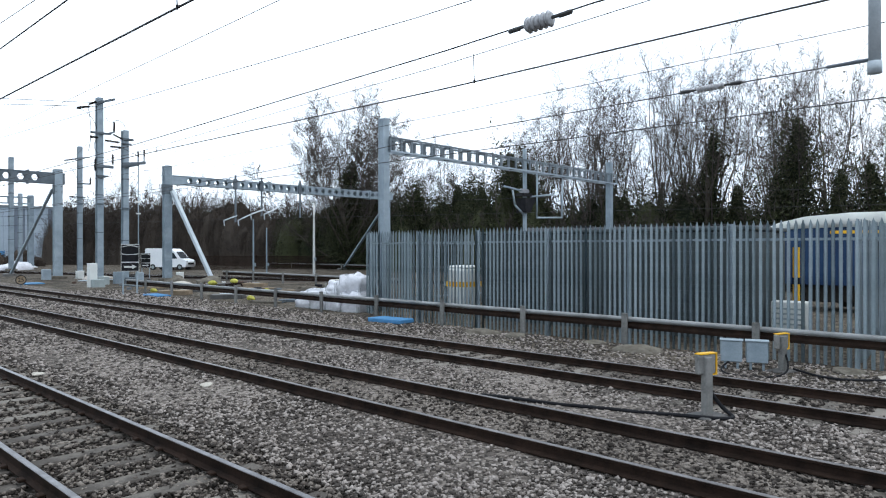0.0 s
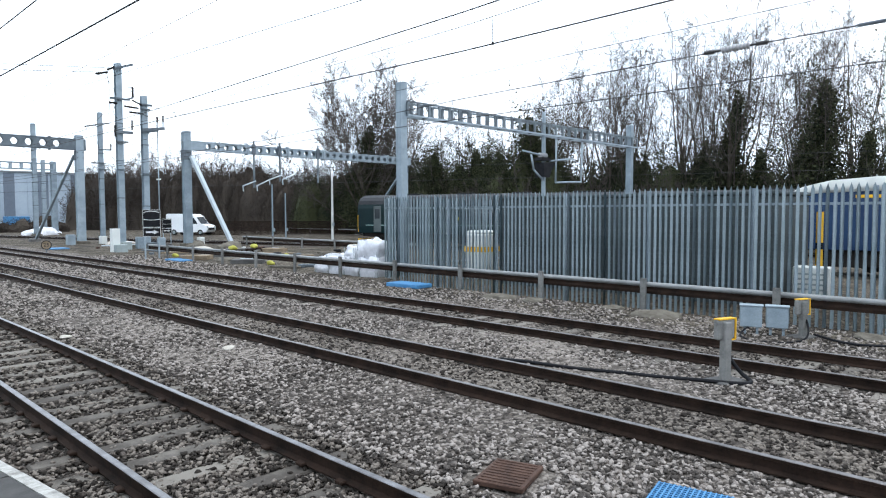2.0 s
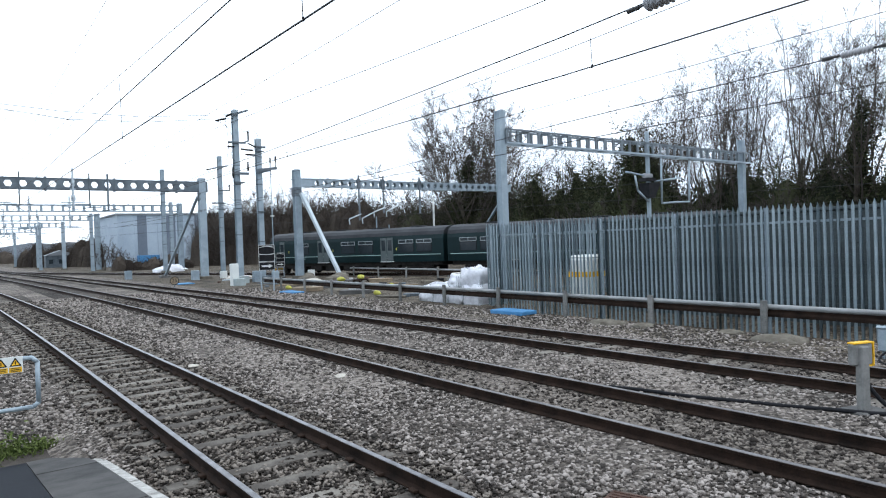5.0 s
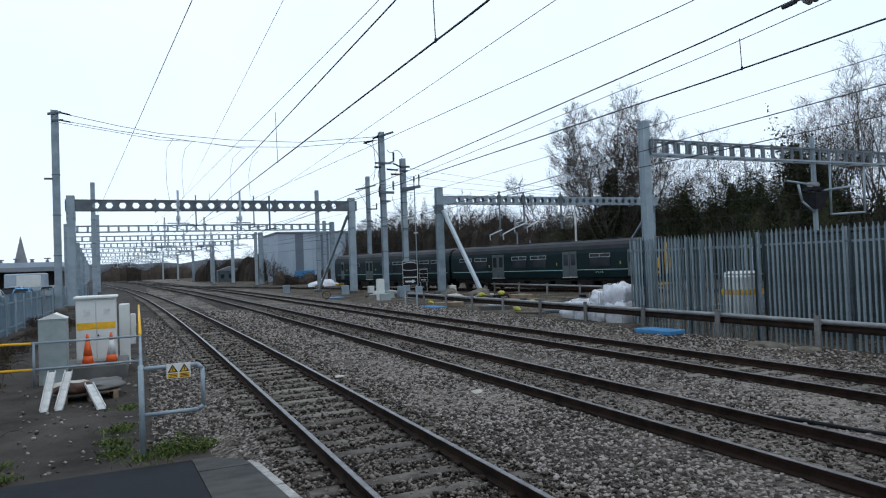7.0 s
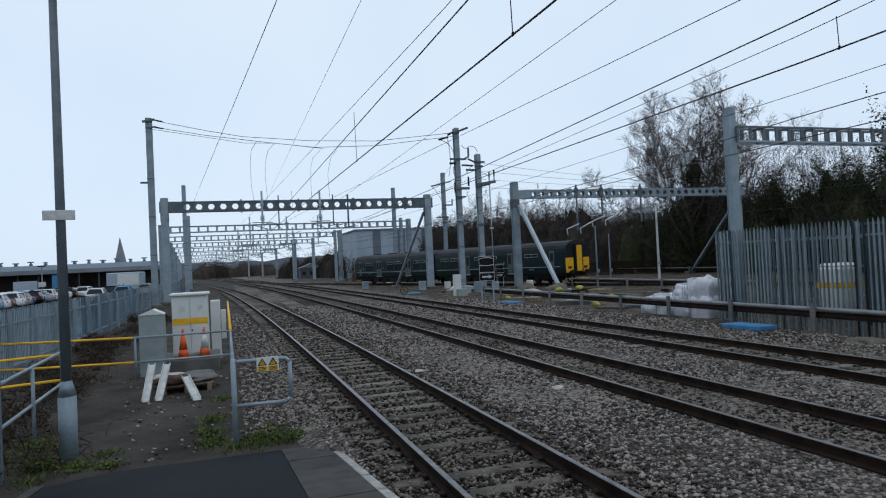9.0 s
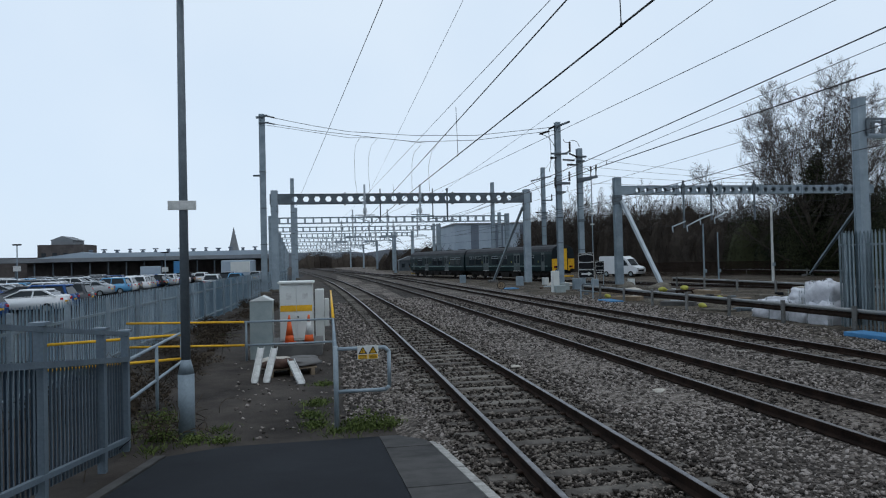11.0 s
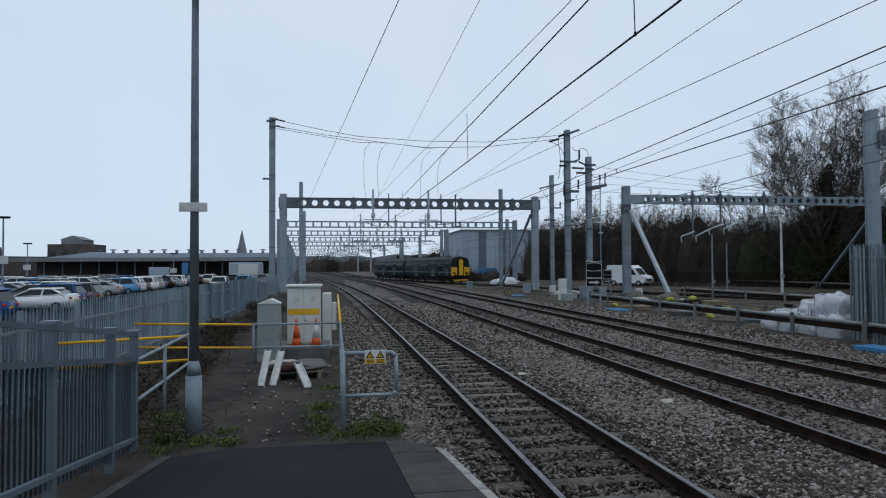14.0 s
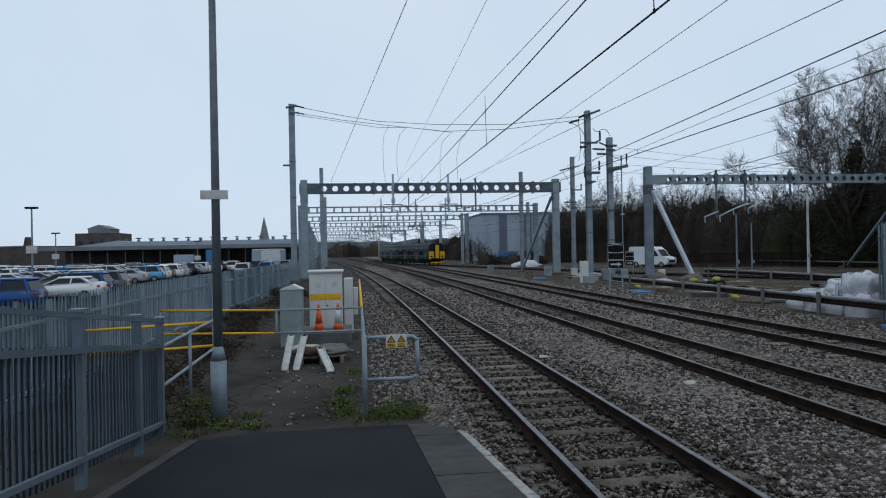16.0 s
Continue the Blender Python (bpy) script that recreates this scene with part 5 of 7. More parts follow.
# ---- train: two cars ----
def rail_car(label):
    t = thing("train_car", Matrix(), label, "train car", "train cars")
    half = 9.95
    side = [(-1.34, 0.95), (-1.40, 1.4), (-1.40, 2.75), (-1.33, 3.05), (1.33, 3.05), (1.40, 2.75), (1.40, 1.4), (1.34, 0.95)]
    bm = BM()
    prism(bm, side, -half, half)
    body = part("body", bm, M["train"], t, "dark green body with pale lining")
    bm = BM()
    roof = [(-1.34, 3.052), (-1.25, 3.32), (-0.95, 3.56), (-0.45, 3.71), (0, 3.75), (0.45, 3.71), (0.95, 3.56), (1.25, 3.32), (1.34, 3.052)]
    prism(bm, roof, -half, half)
    part("roof", bm, M["train_roof"], t, "grey ribbed roof")
    for k in range(4):
        bm = BM()
        box(bm, (0, -6 + k * 4.2, 3.78), (0.7, 1.2, 0.09), bev=0.03)
        part("roof_vent", bm, M["train_roof"], t)
    for s in (-1, 1):
        X = s * 1.402
        bm = BM()
        box(bm, (X, 0.2, 1.52), (0.012, 19.0, 0.05))
        part("lining", bm, M["train_line"], body, "pale lining stripe")
        for y, w in ((8.1, 1.5), (6.3, 1.5), (2.0, 1.6), (0.0, 1.6), (-5.7, 1.8)):
            bm = BM()
            box(bm, (X, y, 2.22), (0.02, w, 1.0), bev=0.008)
            f = part("window", bm, M["black"], body, "dark rubber-framed window")
            bm = BM()
            box(bm, (X + s * 0.006, y, 2.06), (0.02, w - 0.1, 0.6))
            part("pane", bm, M["glass"], f)
            bm = BM()
            for zz in (2.44, 2.70):
                box(bm, (X + s * 0.008, y, zz), (0.022, w - 0.02, 0.045))
            for q in (-w / 2 + 0.03, 0, w / 2 - 0.03):
                box(bm, (X + s * 0.008, y + q, 2.57), (0.022, 0.045, 0.215))
            part("hopper_frame", bm, M["window_lit"], f, "pale alloy hopper frame")
            for q in (-1, 1):
                bm = BM()
                box(bm, (X + s * 0.004, y + q * w / 4, 2.57), (0.02, w / 2 - 0.08, 0.21))
                part("hopper_pane", bm, M["glass"], f)
        for y in (4.3, -3.0):
            for q in (-1, 1):
                bm = BM()
                box(bm, (X, y + q * 0.34, 1.95), (0.024, 0.64, 1.95), bev=0.008)
                d = part("door_leaf", bm, M["train_door"], body, "grey sliding door leaf")
                bm = BM()
                box(bm, (X + s * 0.008, y + q * 0.34, 2.3), (0.02, 0.4, 0.85))
                part("pane", bm, M["glass"], d)
            bm = BM()
            box(bm, (X, y, 0.975), (0.05, 1.4, 0.05))
            part("step", bm, M["white"], body)
        bm = BM()
        box(bm, (X, -8.3, 1.98), (0.022, 0.62, 1.9), bev=0.008)
        d = part("cab_door", bm, M["train_door"], body)
        bm = BM()
        box(bm, (X + s * 0.008, -8.3, 2.35), (0.02, 0.42, 0.7))
        part("pane", bm, M["glass"], d)
        for y in (-7.4, 5.3, -1.8):
            bm = BM()
            box(bm, (X, y, 2.0), (0.016, 0.09, 0.2))
            part("door_control", bm, M["sack"], body)
        for k in range(4):
            bm = BM()
            rod(bm, (X, -5.95 + k * 0.18, 1.25 + 0.07 * (k % 2)), (X, -5.85 + k * 0.18, 1.40 - 0.07 * (k % 2)), 0.03, n=6)
            part("crest_mark", bm, M["train_line"], body, "pale crest mark")
    # outer end
    yE = -half
    for s in (-1, 1):
        bm = BM()
        prism(bm, [(s * 0.5, 1.0), (s * 1.34, 1.0), (s * 1.39, 1.4), (s * 1.39, 2.25), (s * 0.5, 2.25)], yE - 0.05, yE - 0.002)
        e = part("end_panel", bm, M["yellow"], t, "yellow end panel")
        bm = BM()
        prism(bm, [(s * 0.5, 2.255), (s * 1.38, 2.255), (s * 1.37, 2.8), (s * 1.25, 3.2), (s * 0.9, 3.45), (s * 0.5, 3.5)], yE - 0.045, yE - 0.002)
        part("cab_window", bm, M["glass"], t, "black cab window")
        bm = BM()
        box(bm, (s * 0.95, yE - 0.06, 1.42), (0.42, 0.05, 0.2), bev=0.02)
        part("lamp_cluster", bm, M["black"], e)
        bm = BM()
        rod(bm, (s * 1.05, yE - 0.06, 1.42), (s * 1.05, yE - 0.1, 1.42), 0.07, n=12)
        part("tail_lamp", bm, M["red"], e)
        bm = BM()
        rod(bm, (s * 0.9, yE, 1.02), (s * 0.9, yE - 0.45, 1.02), 0.14, 0.2, n=14)
        part("buffer", bm, M["underframe"], t)
    bm = BM()
    box(bm, (0, yE - 0.14, 2.2), (0.98, 0.26, 2.45), bev=0.05)
    gw = part("gangway", bm, M["black"], t, "black gangway surround")
    bm = BM()
    box(bm, (0, yE - 0.28, 2.2), (0.62, 0.03, 2.2), bev=0.01)
    part("gangway_door", bm, M["yellow"], gw)
    bm = BM()
    box(bm, (0, yE - 0.15, 0.42), (2.3, 0.12, 0.16), bev=0.03)
    part("snow_plough", bm, M["yellow"], t)
    # inner gangway
    bm = BM()
    for k in range(5):
        box(bm, (0, half + 0.03 + k * 0.05, 2.15), (1.05 + 0.08 * (k % 2), 0.045, 2.3 + 0.08 * (k % 2)))
    part("inner_gangway", bm, M["black"], t)
    bm = BM()
    box(bm, (0, 0, 0.8), (2.3, 19.4, 0.28), bev=0.03)
    part("underframe", bm, M["underframe"], t)
    for y, L in ((-4.2, 1.4), (-2.2, 1.6), (0.1, 1.9), (2.6, 1.8), (4.6, 1.2)):
        for s in (-1, 1):
            bm = BM()
            box(bm, (s * 0.85, y, 0.5), (0.7, L, 0.5), bev=0.05)
            part("equipment_box", bm, M["underframe"], t)
    for yb in (-7.1, 7.1):
        bm = BM()
        for s in (-1, 1):
            box(bm, (s * 1.0, yb, 0.55), (0.16, 3.1, 0.2), bev=0.03)
            for q in (-1.2, 0, 1.2):
                box(bm, (s * 1.05, yb + q, 0.45), (0.2, 0.35, 0.35), bev=0.03)
        box(bm, (0, yb, 0.55), (2.0, 0.4, 0.25))
        bg = part("bogie", bm, M["underframe"], t)
        for q in (-1.3, 1.3):
            for s in (-1, 1):
                bm = BM()
                rod(bm, (s * 0.69, yb + q, 0.42), (s * 0.82, yb + q, 0.42), 0.42, n=20)
                part("wheel", bm, M["underframe"], bg)
    return t


rear_car = rail_car("rear car of the dark green train with a yellow end")
front_car = rail_car("leading car of the dark green train")


# ---- vegetation ----
def tubes(segs, sides=3):
    """Verts and faces of many thin tapered branches."""
    seg = np.array(segs, dtype=float)
    a, b, r0, r1 = seg[:, 0:3], seg[:, 3:6], seg[:, 6], seg[:, 7]
    d = b - a
    d /= np.linalg.norm(d, axis=1)[:, None] + 1e-9
    ref = np.where(np.abs(d[:, 2:3]) < 0.9, np.array([[0, 0, 1.0]]), np.array([[1.0, 0, 0]]))
    u = np.cross(d, ref)
    u /= np.linalg.norm(u, axis=1)[:, None] + 1e-9
    v = np.cross(d, u)
    out = []
    for base, rad in ((a, r0), (b, r1)):
        for k in range(sides):
            t = 2 * math.pi * k / sides
            out.append(base + (u * math.cos(t) + v * math.sin(t)) * rad[:, None])
    verts = np.stack(out, axis=1).reshape(-1, 3)
    n = len(seg)
    base = np.arange(n)[:, None] * 2 * sides
    faces = []
    for k in range(sides):
        kk = (k + 1) % sides
        faces.append(base + np.array([[k, kk, sides + kk, sides + k]]))
    return verts, np.concatenate(faces)


def grow(seed, H, R, stems, kids, low=0.06, dome=0.35, trunk=0.24, twig=0.0066):
    """A winter tree: stems that fan out from a short trunk to a domed crown of fine twigs."""
    r = random.Random(seed)
    segs = []

    def side_of(main, lift):
        v = Vector((r.gauss(0, 1), r.gauss(0, 1), r.gauss(lift, 0.4)))
        return (v - main * v.dot(main)).normalized()

    def shoot(p, d, L, ra, rb, n, lift):
        pts, dd = [Vector(p)], Vector(d)
        for k in range(n):
            dd = (dd + Vector((r.gauss(0, 0.11), r.gauss(0, 0.11), r.gauss(lift, 0.07)))).normalized()
            pts.append(pts[-1] + dd * (L / n))
        for k in range(n):
            segs.append((*pts[k], *pts[k + 1], ra + (rb - ra) * k / n, ra + (rb - ra) * (k + 1) / n))
        return pts

    def along(pts, f):
        n = len(pts) - 1
        i = min(int(f * n), n - 1)
        return pts[i].lerp(pts[i + 1], f * n - i), (pts[i + 1] - pts[i]).normalized()

    bole = shoot((0, 0, -0.3), (0, 0, 1), H * 0.42, trunk, trunk * 0.5, 5, 0.0)
    for k in range(stems):
        f0 = low + 0.85 * (k / stems) ** 1.2
        base, _ = along(bole, min(f0, 0.98))
        a = k * 2.4 + r.uniform(-0.4, 0.4)
        rho = R * (1.0 - 0.75 * (k / stems)) * r.uniform(0.8, 1.08)
        z = H * (1 - dome * (rho / R) ** 2) * r.uniform(0.88, 1.0)
        tip = Vector((rho * math.cos(a), rho * math.sin(a), z))
        ctl = Vector((tip.x * 0.80, tip.y * 0.80, base.z + (z - base.z) * 0.36))
        n = 8
        pts = []
        for q in range(n + 1):
            u = q / n
            p = base * (1 - u) ** 2 + ctl * 2 * u * (1 - u) + tip * u * u
            if 0 < q < n:
                p += Vector((r.gauss(0, 0.06), r.gauss(0, 0.06), 0))
            pts.append(p)
        thick = trunk * r.uniform(0.26, 0.42)
        for q in range(n):
            segs.append((*pts[q], *pts[q + 1], max(thick * (1 - 0.92 * q / n), twig * 1.5), max(thick * (1 - 0.92 * (q + 1) / n), twig)))
        length = (tip - base).length
        for c in range(kids[0]):
            f = 0.30 + 0.69 * (c + r.random()) / kids[0]
            p, main = along(pts, f)
            d = (main * 0.85 + side_of(main, 0.15) * 0.58).normalized()
            L2 = length * (0.33 - 0.19 * f) * r.uniform(0.7, 1.2)
            limb = shoot(p, d, L2, max(thick * 0.34 * (1 - f * 0.6), twig * 1.6), twig, 4, 0.05)
            for e in range(kids[1]):
                g = 0.2 + 0.8 * (e + r.random()) / kids[1]
                p2, m2 = along(limb, min(g, 0.999))
                d2 = (m2 * 0.75 + side_of(m2, 0.15) * 0.66).normalized()
                L3 = L2 * (0.55 - 0.25 * g) * r.uniform(0.7, 1.3)
                spray = shoot(p2, d2, L3, twig * 1.3, twig * 0.8, 2, 0.04)
                for w in range(kids[2]):
                    p3, m3 = along(spray, min(0.15 + 0.85 * (w + r.random()) / kids[2], 0.999))
                    d3 = (m3 * 0.75 + side_of(m3, 0.2) * 0.66).normalized()
                    shoot(p3, d3, L3 * r.uniform(0.35, 0.75), twig * 0.9, twig * 0.5, 1, 0.05)
    top = max(max(q[2], q[5]) for q in segs)
    k = H / top
    return [tuple(v * k for v in q[:6]) + q[6:] for q in segs]


def leaves(points, size, seed):
    """Small leaf clumps: one bent triangle pair at each point."""
    r = np.random.RandomState(seed)
    n = len(points)
    p = np.asarray(points)
    s = size * r.uniform(0.6, 1.4, (n, 1))
    a = r.normal(0, 1, (n, 3))
    a /= np.linalg.norm(a, axis=1)[:, None]
    b = r.normal(0, 1, (n, 3))
    b -= a * (a * b).sum(1)[:, None]
    b /= np.linalg.norm(b, axis=1)[:, None]
    v = np.stack([p - a * s, p + b * s * 0.5, p + a * s, p - b * s * 0.5], 1).reshape(-1, 3)
    f = np.arange(4 * n).reshape(n, 4)
    return v, f


def ivy_points(n, H, R, seed):
    """Leaves on a ragged climbing column with a few side spurs."""
    r = np.random.RandomState(seed)
    z = H * r.beta(1.0, 1.6, n)
    a = r.uniform(0, 2 * math.pi, n)
    lump = 0.8 + 0.25 * np.sin(z * 1.7 + 2 * a + seed) + 0.22 * np.sin(z * 4.3 - 3 * a) + 0.2 * np.cos(z * 0.9 + a)
    rad = R * (1.02 - z / H) ** 0.75 * lump * r.uniform(0.15, 1.15, n) + 0.12
    p = np.stack([rad * np.cos(a) + 0.3 * np.sin(z * 0.7 + seed), rad * np.sin(a), z], 1)
    spur = r.uniform(0, 1, n) < 0.18
    b = (np.floor(a * 1.2) + seed) * 2.1
    out = r.uniform(0, 1, n)
    p[spur, 0] += (np.cos(b) * out * R * 1.1)[spur]
    p[spur, 1] += (np.sin(b) * out * R * 1.1)[spur]
    p[spur, 2] += (out * R * 1.3)[spur]
    return p


def tree_proto(name, label, segs, ivy=None):
    t = thing(name, Matrix(), label, "tree", "trees beyond the line")
    seg = np.array(segs)
    thick = seg[:, 6] > 0.06
    v, f = tubes(seg[thick], 6)
    raw("trunk", v.tolist(), f.tolist(), M["bark"], t)
    v, f = tubes(seg[~thick], 3)
    tagged(raw("crown", v.tolist(), f.tolist(), M["twig"], t), "bare winter twigs")
    if ivy is not None:
        v, f = leaves(ivy, 0.10, 5)
        tagged(raw("ivy", v.tolist(), f.tolist(), M["ivy"], t), "dark evergreen ivy")
    return t


def woods():
    POP = "tall bare winter tree with fanned upright branches"
    IVY = "bare winter tree with an ivy-clad trunk"
    a = tree_proto("bare_tree", POP, grow(1, 19, 4.4, 9, (11, 8, 6)))
    b = tree_proto("bare_tree", POP, grow(2, 19, 3.9, 8, (11, 8, 6)))
    c = tree_proto("ivy_tree", IVY, grow(3, 18, 4.6, 9, (11, 8, 6)), ivy_points(24000, 11.6, 2.9, 3))
    f = tree_proto("ivy_tree", IVY, grow(13, 19, 4.1, 8, (11, 8, 6)), ivy_points(14000, 10.6, 1.7, 4))
    d = tree_proto("ivy_tree", IVY, grow(4, 11, 2.4, 5, (6, 5, 3)), ivy_points(19000, 9.2, 2.2, 8))
    e = tree_proto("bare_tree", "spreading bare winter tree with a round crown", grow(5, 20, 9.8, 22, (15, 11, 7), 0.05, 0.45, 0.3, 0.010), ivy_points(26000, 12.0, 3.4, 11))
    g = tree_proto("bare_tree", "distant bare winter tree behind the scrub", grow(21, 18, 6.0, 12, (9, 7, 4), 0.1, 0.4, 0.25, 0.014))
    s = tree_proto("scrub_tree", "low brown leafless scrub tree", grow(6, 9, 4.2, 12, (8, 6, 4), 0.03, 0.4, 0.14, 0.014))
    s2 = tree_proto("scrub_tree", "low brown leafless scrub tree", grow(9, 7.5, 4.4, 12, (8, 6, 4), 0.03, 0.35, 0.12, 0.014))
    protos = {"a": a, "b": b, "c": c, "d": d, "e": e, "f": f, "g": g, "s": s, "t": s2}
    rows = [("e", 39.4, 80, 21.0, 0), ("b", 35.2, 96, 13, 50), ("a", 47.4, 90, 18.5, 80), ("b", 45.4, 94, 15, 130), ("a", 49.4, 92, 16, 20), ("b", 51.4, 90, 15.5, 75),
            ("a", 54.6, 68, 14.2, 90), ("b", 57.0, 66, 16.2, 310), ("a", 59.6, 62, 17.2, 15), ("b", 62.4, 62, 17.4, 150), ("a", 65.6, 62, 18.0, 60),
            ("f", 67.0, 58, 11.5, 190), ("f", 69.3, 58, 18.2, 70), ("b", 70.9, 62, 18.2, 100), ("d", 71.2, 56, 8.6, 220), ("b", 73.6, 66, 15.0, 300),
            ("c", 75.5, 52, 17.2, 30), ("d", 73.9, 52, 8.8, 210), ("a", 77.4, 58, 16.2, 160), ("d", 78.3, 50, 8.9, 200), ("d", 80.5, 50, 9.2, 120), ("b", 80.6, 60, 15.0, 15), ("a", 84.6, 58, 15, 140), ("b", 88.5, 58, 14, 190),
            ("a", 61.0, 72, 18.0, 200), ("a", 67.6, 70, 18.8, 120), ("a", 75.2, 64, 16.4, 240), ("a", 55.8, 76, 16.2, 20), ("b", 43.6, 92, 15.5, 100),
            ("d", 48.6, 76, 11.5, 60), ("d", 45.2, 74, 10.5, 150), ("d", 53.3, 66, 13.8, 170), ("d", 54.6, 69, 13.0, 40), ("d", 62.6, 60, 8.2, 20), ("d", 50.6, 72, 10.5, 200),
            ("g", 20.6, 150, 18, 0), ("g", 22.4, 146, 19, 70), ("g", 24.6, 155, 18.5, 40), ("g", 26.2, 140, 17.5, 200), ("g", 27.8, 150, 18, 80), ("g", 30.0, 140, 14.5, 10), ("g", 32.2, 130, 13.5, 300), ("g", 34.0, 125, 13.5, 120), ("g", 18.6, 150, 15, 30)]
    tall = {"a": 19, "b": 19, "c": 18, "d": 11, "e": 20, "f": 19, "g": 18}
    first = set()
    for key, az, r, high, rot in rows:
        sc = high * (1.21 if key in "abf" and az > 53 else 1.05) / tall[key]
        x, y = polar(az, r)
        p = protos[key]
        if key not in first:
            first.add(key)
            ob = p
            ob.matrix_basis = pose(x, y, -0.3, 0, 0, rot)
        else:
            ob = copy_thing(p, pose(x, y, -0.3, 0, 0, rot))
        ob.scale = (sc, sc, sc)
    rs = random.Random(11)
    lots = [(az, rr, sc) for az, rr, sc in [(17.4, 128, 1.0), (18.6, 120, 1.15), (19.6, 126, 1.25), (20.6, 118, 1.25), (21.6, 124, 1.3), (22.6, 116, 1.25), (23.6, 120, 1.3), (24.6, 112, 1.2), (25.6, 116, 1.15), (26.6, 108, 1.1), (27.6, 110, 1.1), (28.6, 104, 1.0), (29.6, 104, 0.9), (30.6, 98, 0.85), (31.8, 98, 0.8), (33, 94, 0.75), (34.2, 92, 0.8), (35.4, 90, 0.85), (36.6, 88, 0.8), (38, 86, 0.85), (39.2, 84, 0.7), (42, 80, 0.75), (44, 78, 0.8), (46.5, 74, 0.8), (49, 70, 0.85), (51.5, 66, 0.8), (54.5, 63, 0.8), (58, 60, 0.75), (61, 58, 0.7), (64, 56, 0.7), (66, 54, 0.6), (72.5, 52, 0.6), (14.6, 175, 0.75), (15.8, 160, 0.8), (12.6, 150, 0.5), (9.7, 118, 0.62), (10.3, 120, 0.55)]]
    for i, (az, rr, sc) in enumerate(lots):
        x, y = polar(az, rr)
        p = s if i % 2 else s2
        key = "s" if i % 2 else "t"
        if key not in first:
            first.add(key)
            ob = p
            ob.matrix_basis = pose(x, y, -0.3, 0, 0, rs.uniform(0, 360))
        else:
            ob = copy_thing(p, pose(x, y, -0.3, 0, 0, rs.uniform(0, 360)))
        ob.scale = (sc * 1.15, sc * 1.15, sc)


woods()


def thicket(name, label, lumps, size, per, material, seed, stems=0, core=0.86):
    """A dense mass of undergrowth: a dark core wrapped in small leaves, or in fine upright stems."""
    r = np.random.RandomState(seed)
    pts, segs, cores = [], [], BM()
    for (x, y, rx, ry, hz) in lumps:
        n = int(per * rx * hz)
        u = r.normal(0, 1, (n, 3))
        u /= np.linalg.norm(u, axis=1)[:, None]
        u[:, 2] = np.abs(u[:, 2])
        az = np.arctan2(u[:, 1], u[:, 0])
        k = r.uniform(0.78, 1.06, n) * (1 + 0.09 * np.sin(3 * az + 7 * u[:, 2] + x) + 0.06 * np.sin(5 * az - 11 * u[:, 2] + y))
        c = np.array([x, y, -0.3])
        pts.append(c + u * k[:, None] * np.array([rx, ry, hz]))
        if stems:
            m = int(stems * rx * hz)
            a, q = r.uniform(0, 2 * math.pi, m), np.sqrt(r.uniform(0, 1, m))
            foot = np.stack([x + 0.75 * rx * q * np.cos(a), y + 0.75 * ry * q * np.sin(a), np.full(m, -0.3)], 1)
            high = hz * np.sqrt(np.maximum(1.15 - q * q, 0.1)) * r.uniform(0.55, 1.12, m)
            mid = foot + np.stack([r.normal(0, 0.35, m) * min(1, hz), r.normal(0, 0.35, m) * min(1, hz), high * 0.55], 1)
            tip = mid + np.stack([r.normal(0, 0.7, m) * min(1, hz), r.normal(0, 0.7, m) * min(1, hz), high * 0.45], 1)
            segs.append(np.concatenate([foot, mid, np.full((m, 1), min(0.028, 0.01 * hz)), np.full((m, 1), min(0.018, 0.007 * hz))], 1))
            segs.append(np.concatenate([mid, tip, np.full((m, 1), min(0.018, 0.007 * hz)), np.full((m, 1), 0.004)], 1))
            for _ in range(3):
                b = mid + (tip - mid) * r.uniform(-0.6, 0.8, (m, 1))
                segs.append(np.concatenate([b, b + np.stack([r.normal(0, 0.55, m) * min(1, hz), r.normal(0, 0.55, m) * min(1, hz), r.uniform(0.2, 1.3, m) * min(1, hz * 0.5)], 1), np.full((m, 1), min(0.012, 0.006 * hz)), np.full((m, 1), 0.005)], 1))
        mm = Matrix.Translation((x, y, -0.3)) @ Matrix.Diagonal((rx * core, ry * core, hz * core, 1))
        for v in bmesh.ops.create_icosphere(cores, subdivisions=2, radius=1, matrix=mm)["verts"]:
            v.co += Vector((noise.noise(v.co), noise.noise(v.co + Vector((9, 0, 0))), noise.noise(v.co + Vector((0, 9, 0))))) * 0.5
    ob = thing(name, Matrix(), label, "undergrowth", kind="stuff")
    part("core", cores, material, ob)
    v, f = leaves(np.concatenate(pts), size, seed)
    raw("leaf_mass", v.tolist(), f.tolist(), material, ob)
    if stems:
        v, f = tubes(np.concatenate(segs), 3)
        raw("stems", v.tolist(), f.tolist(), material, ob)
    return ob


rs = random.Random(3)
lumps = []
for i in range(30):
    az = 17.0 + i * 0.85
    rr = 124 - 1.7 * (az - 17.0)
    x, y = polar(az, rr)
    lumps.append((x, y, 2.9, 2.9, rs.uniform(7.6, 10.2) * (1.0 if az < 30 else 0.8)))
    x, y = polar(az + 0.4, rr + 9)
    lumps.append((x, y, 3.2, 3.2, rs.uniform(9.6, 12.4) * (1.0 if az < 30 else 0.85)))
thicket("scrub_bank", "dense brown winter scrub along the railway bank", lumps, 0.07, 110, M["scrub"], 4, 18)
lumps = []
for i in range(34):
    az = 40.5 + i * 1.5
    rr = 80 - 22 * min(1, (az - 40.5) / 25)
    x, y = polar(az, rr)
    lumps.append((x, y, 2.4, 2.4, rs.uniform(4.6, 6.8) * (1.35 if az < 68 else 0.95)))
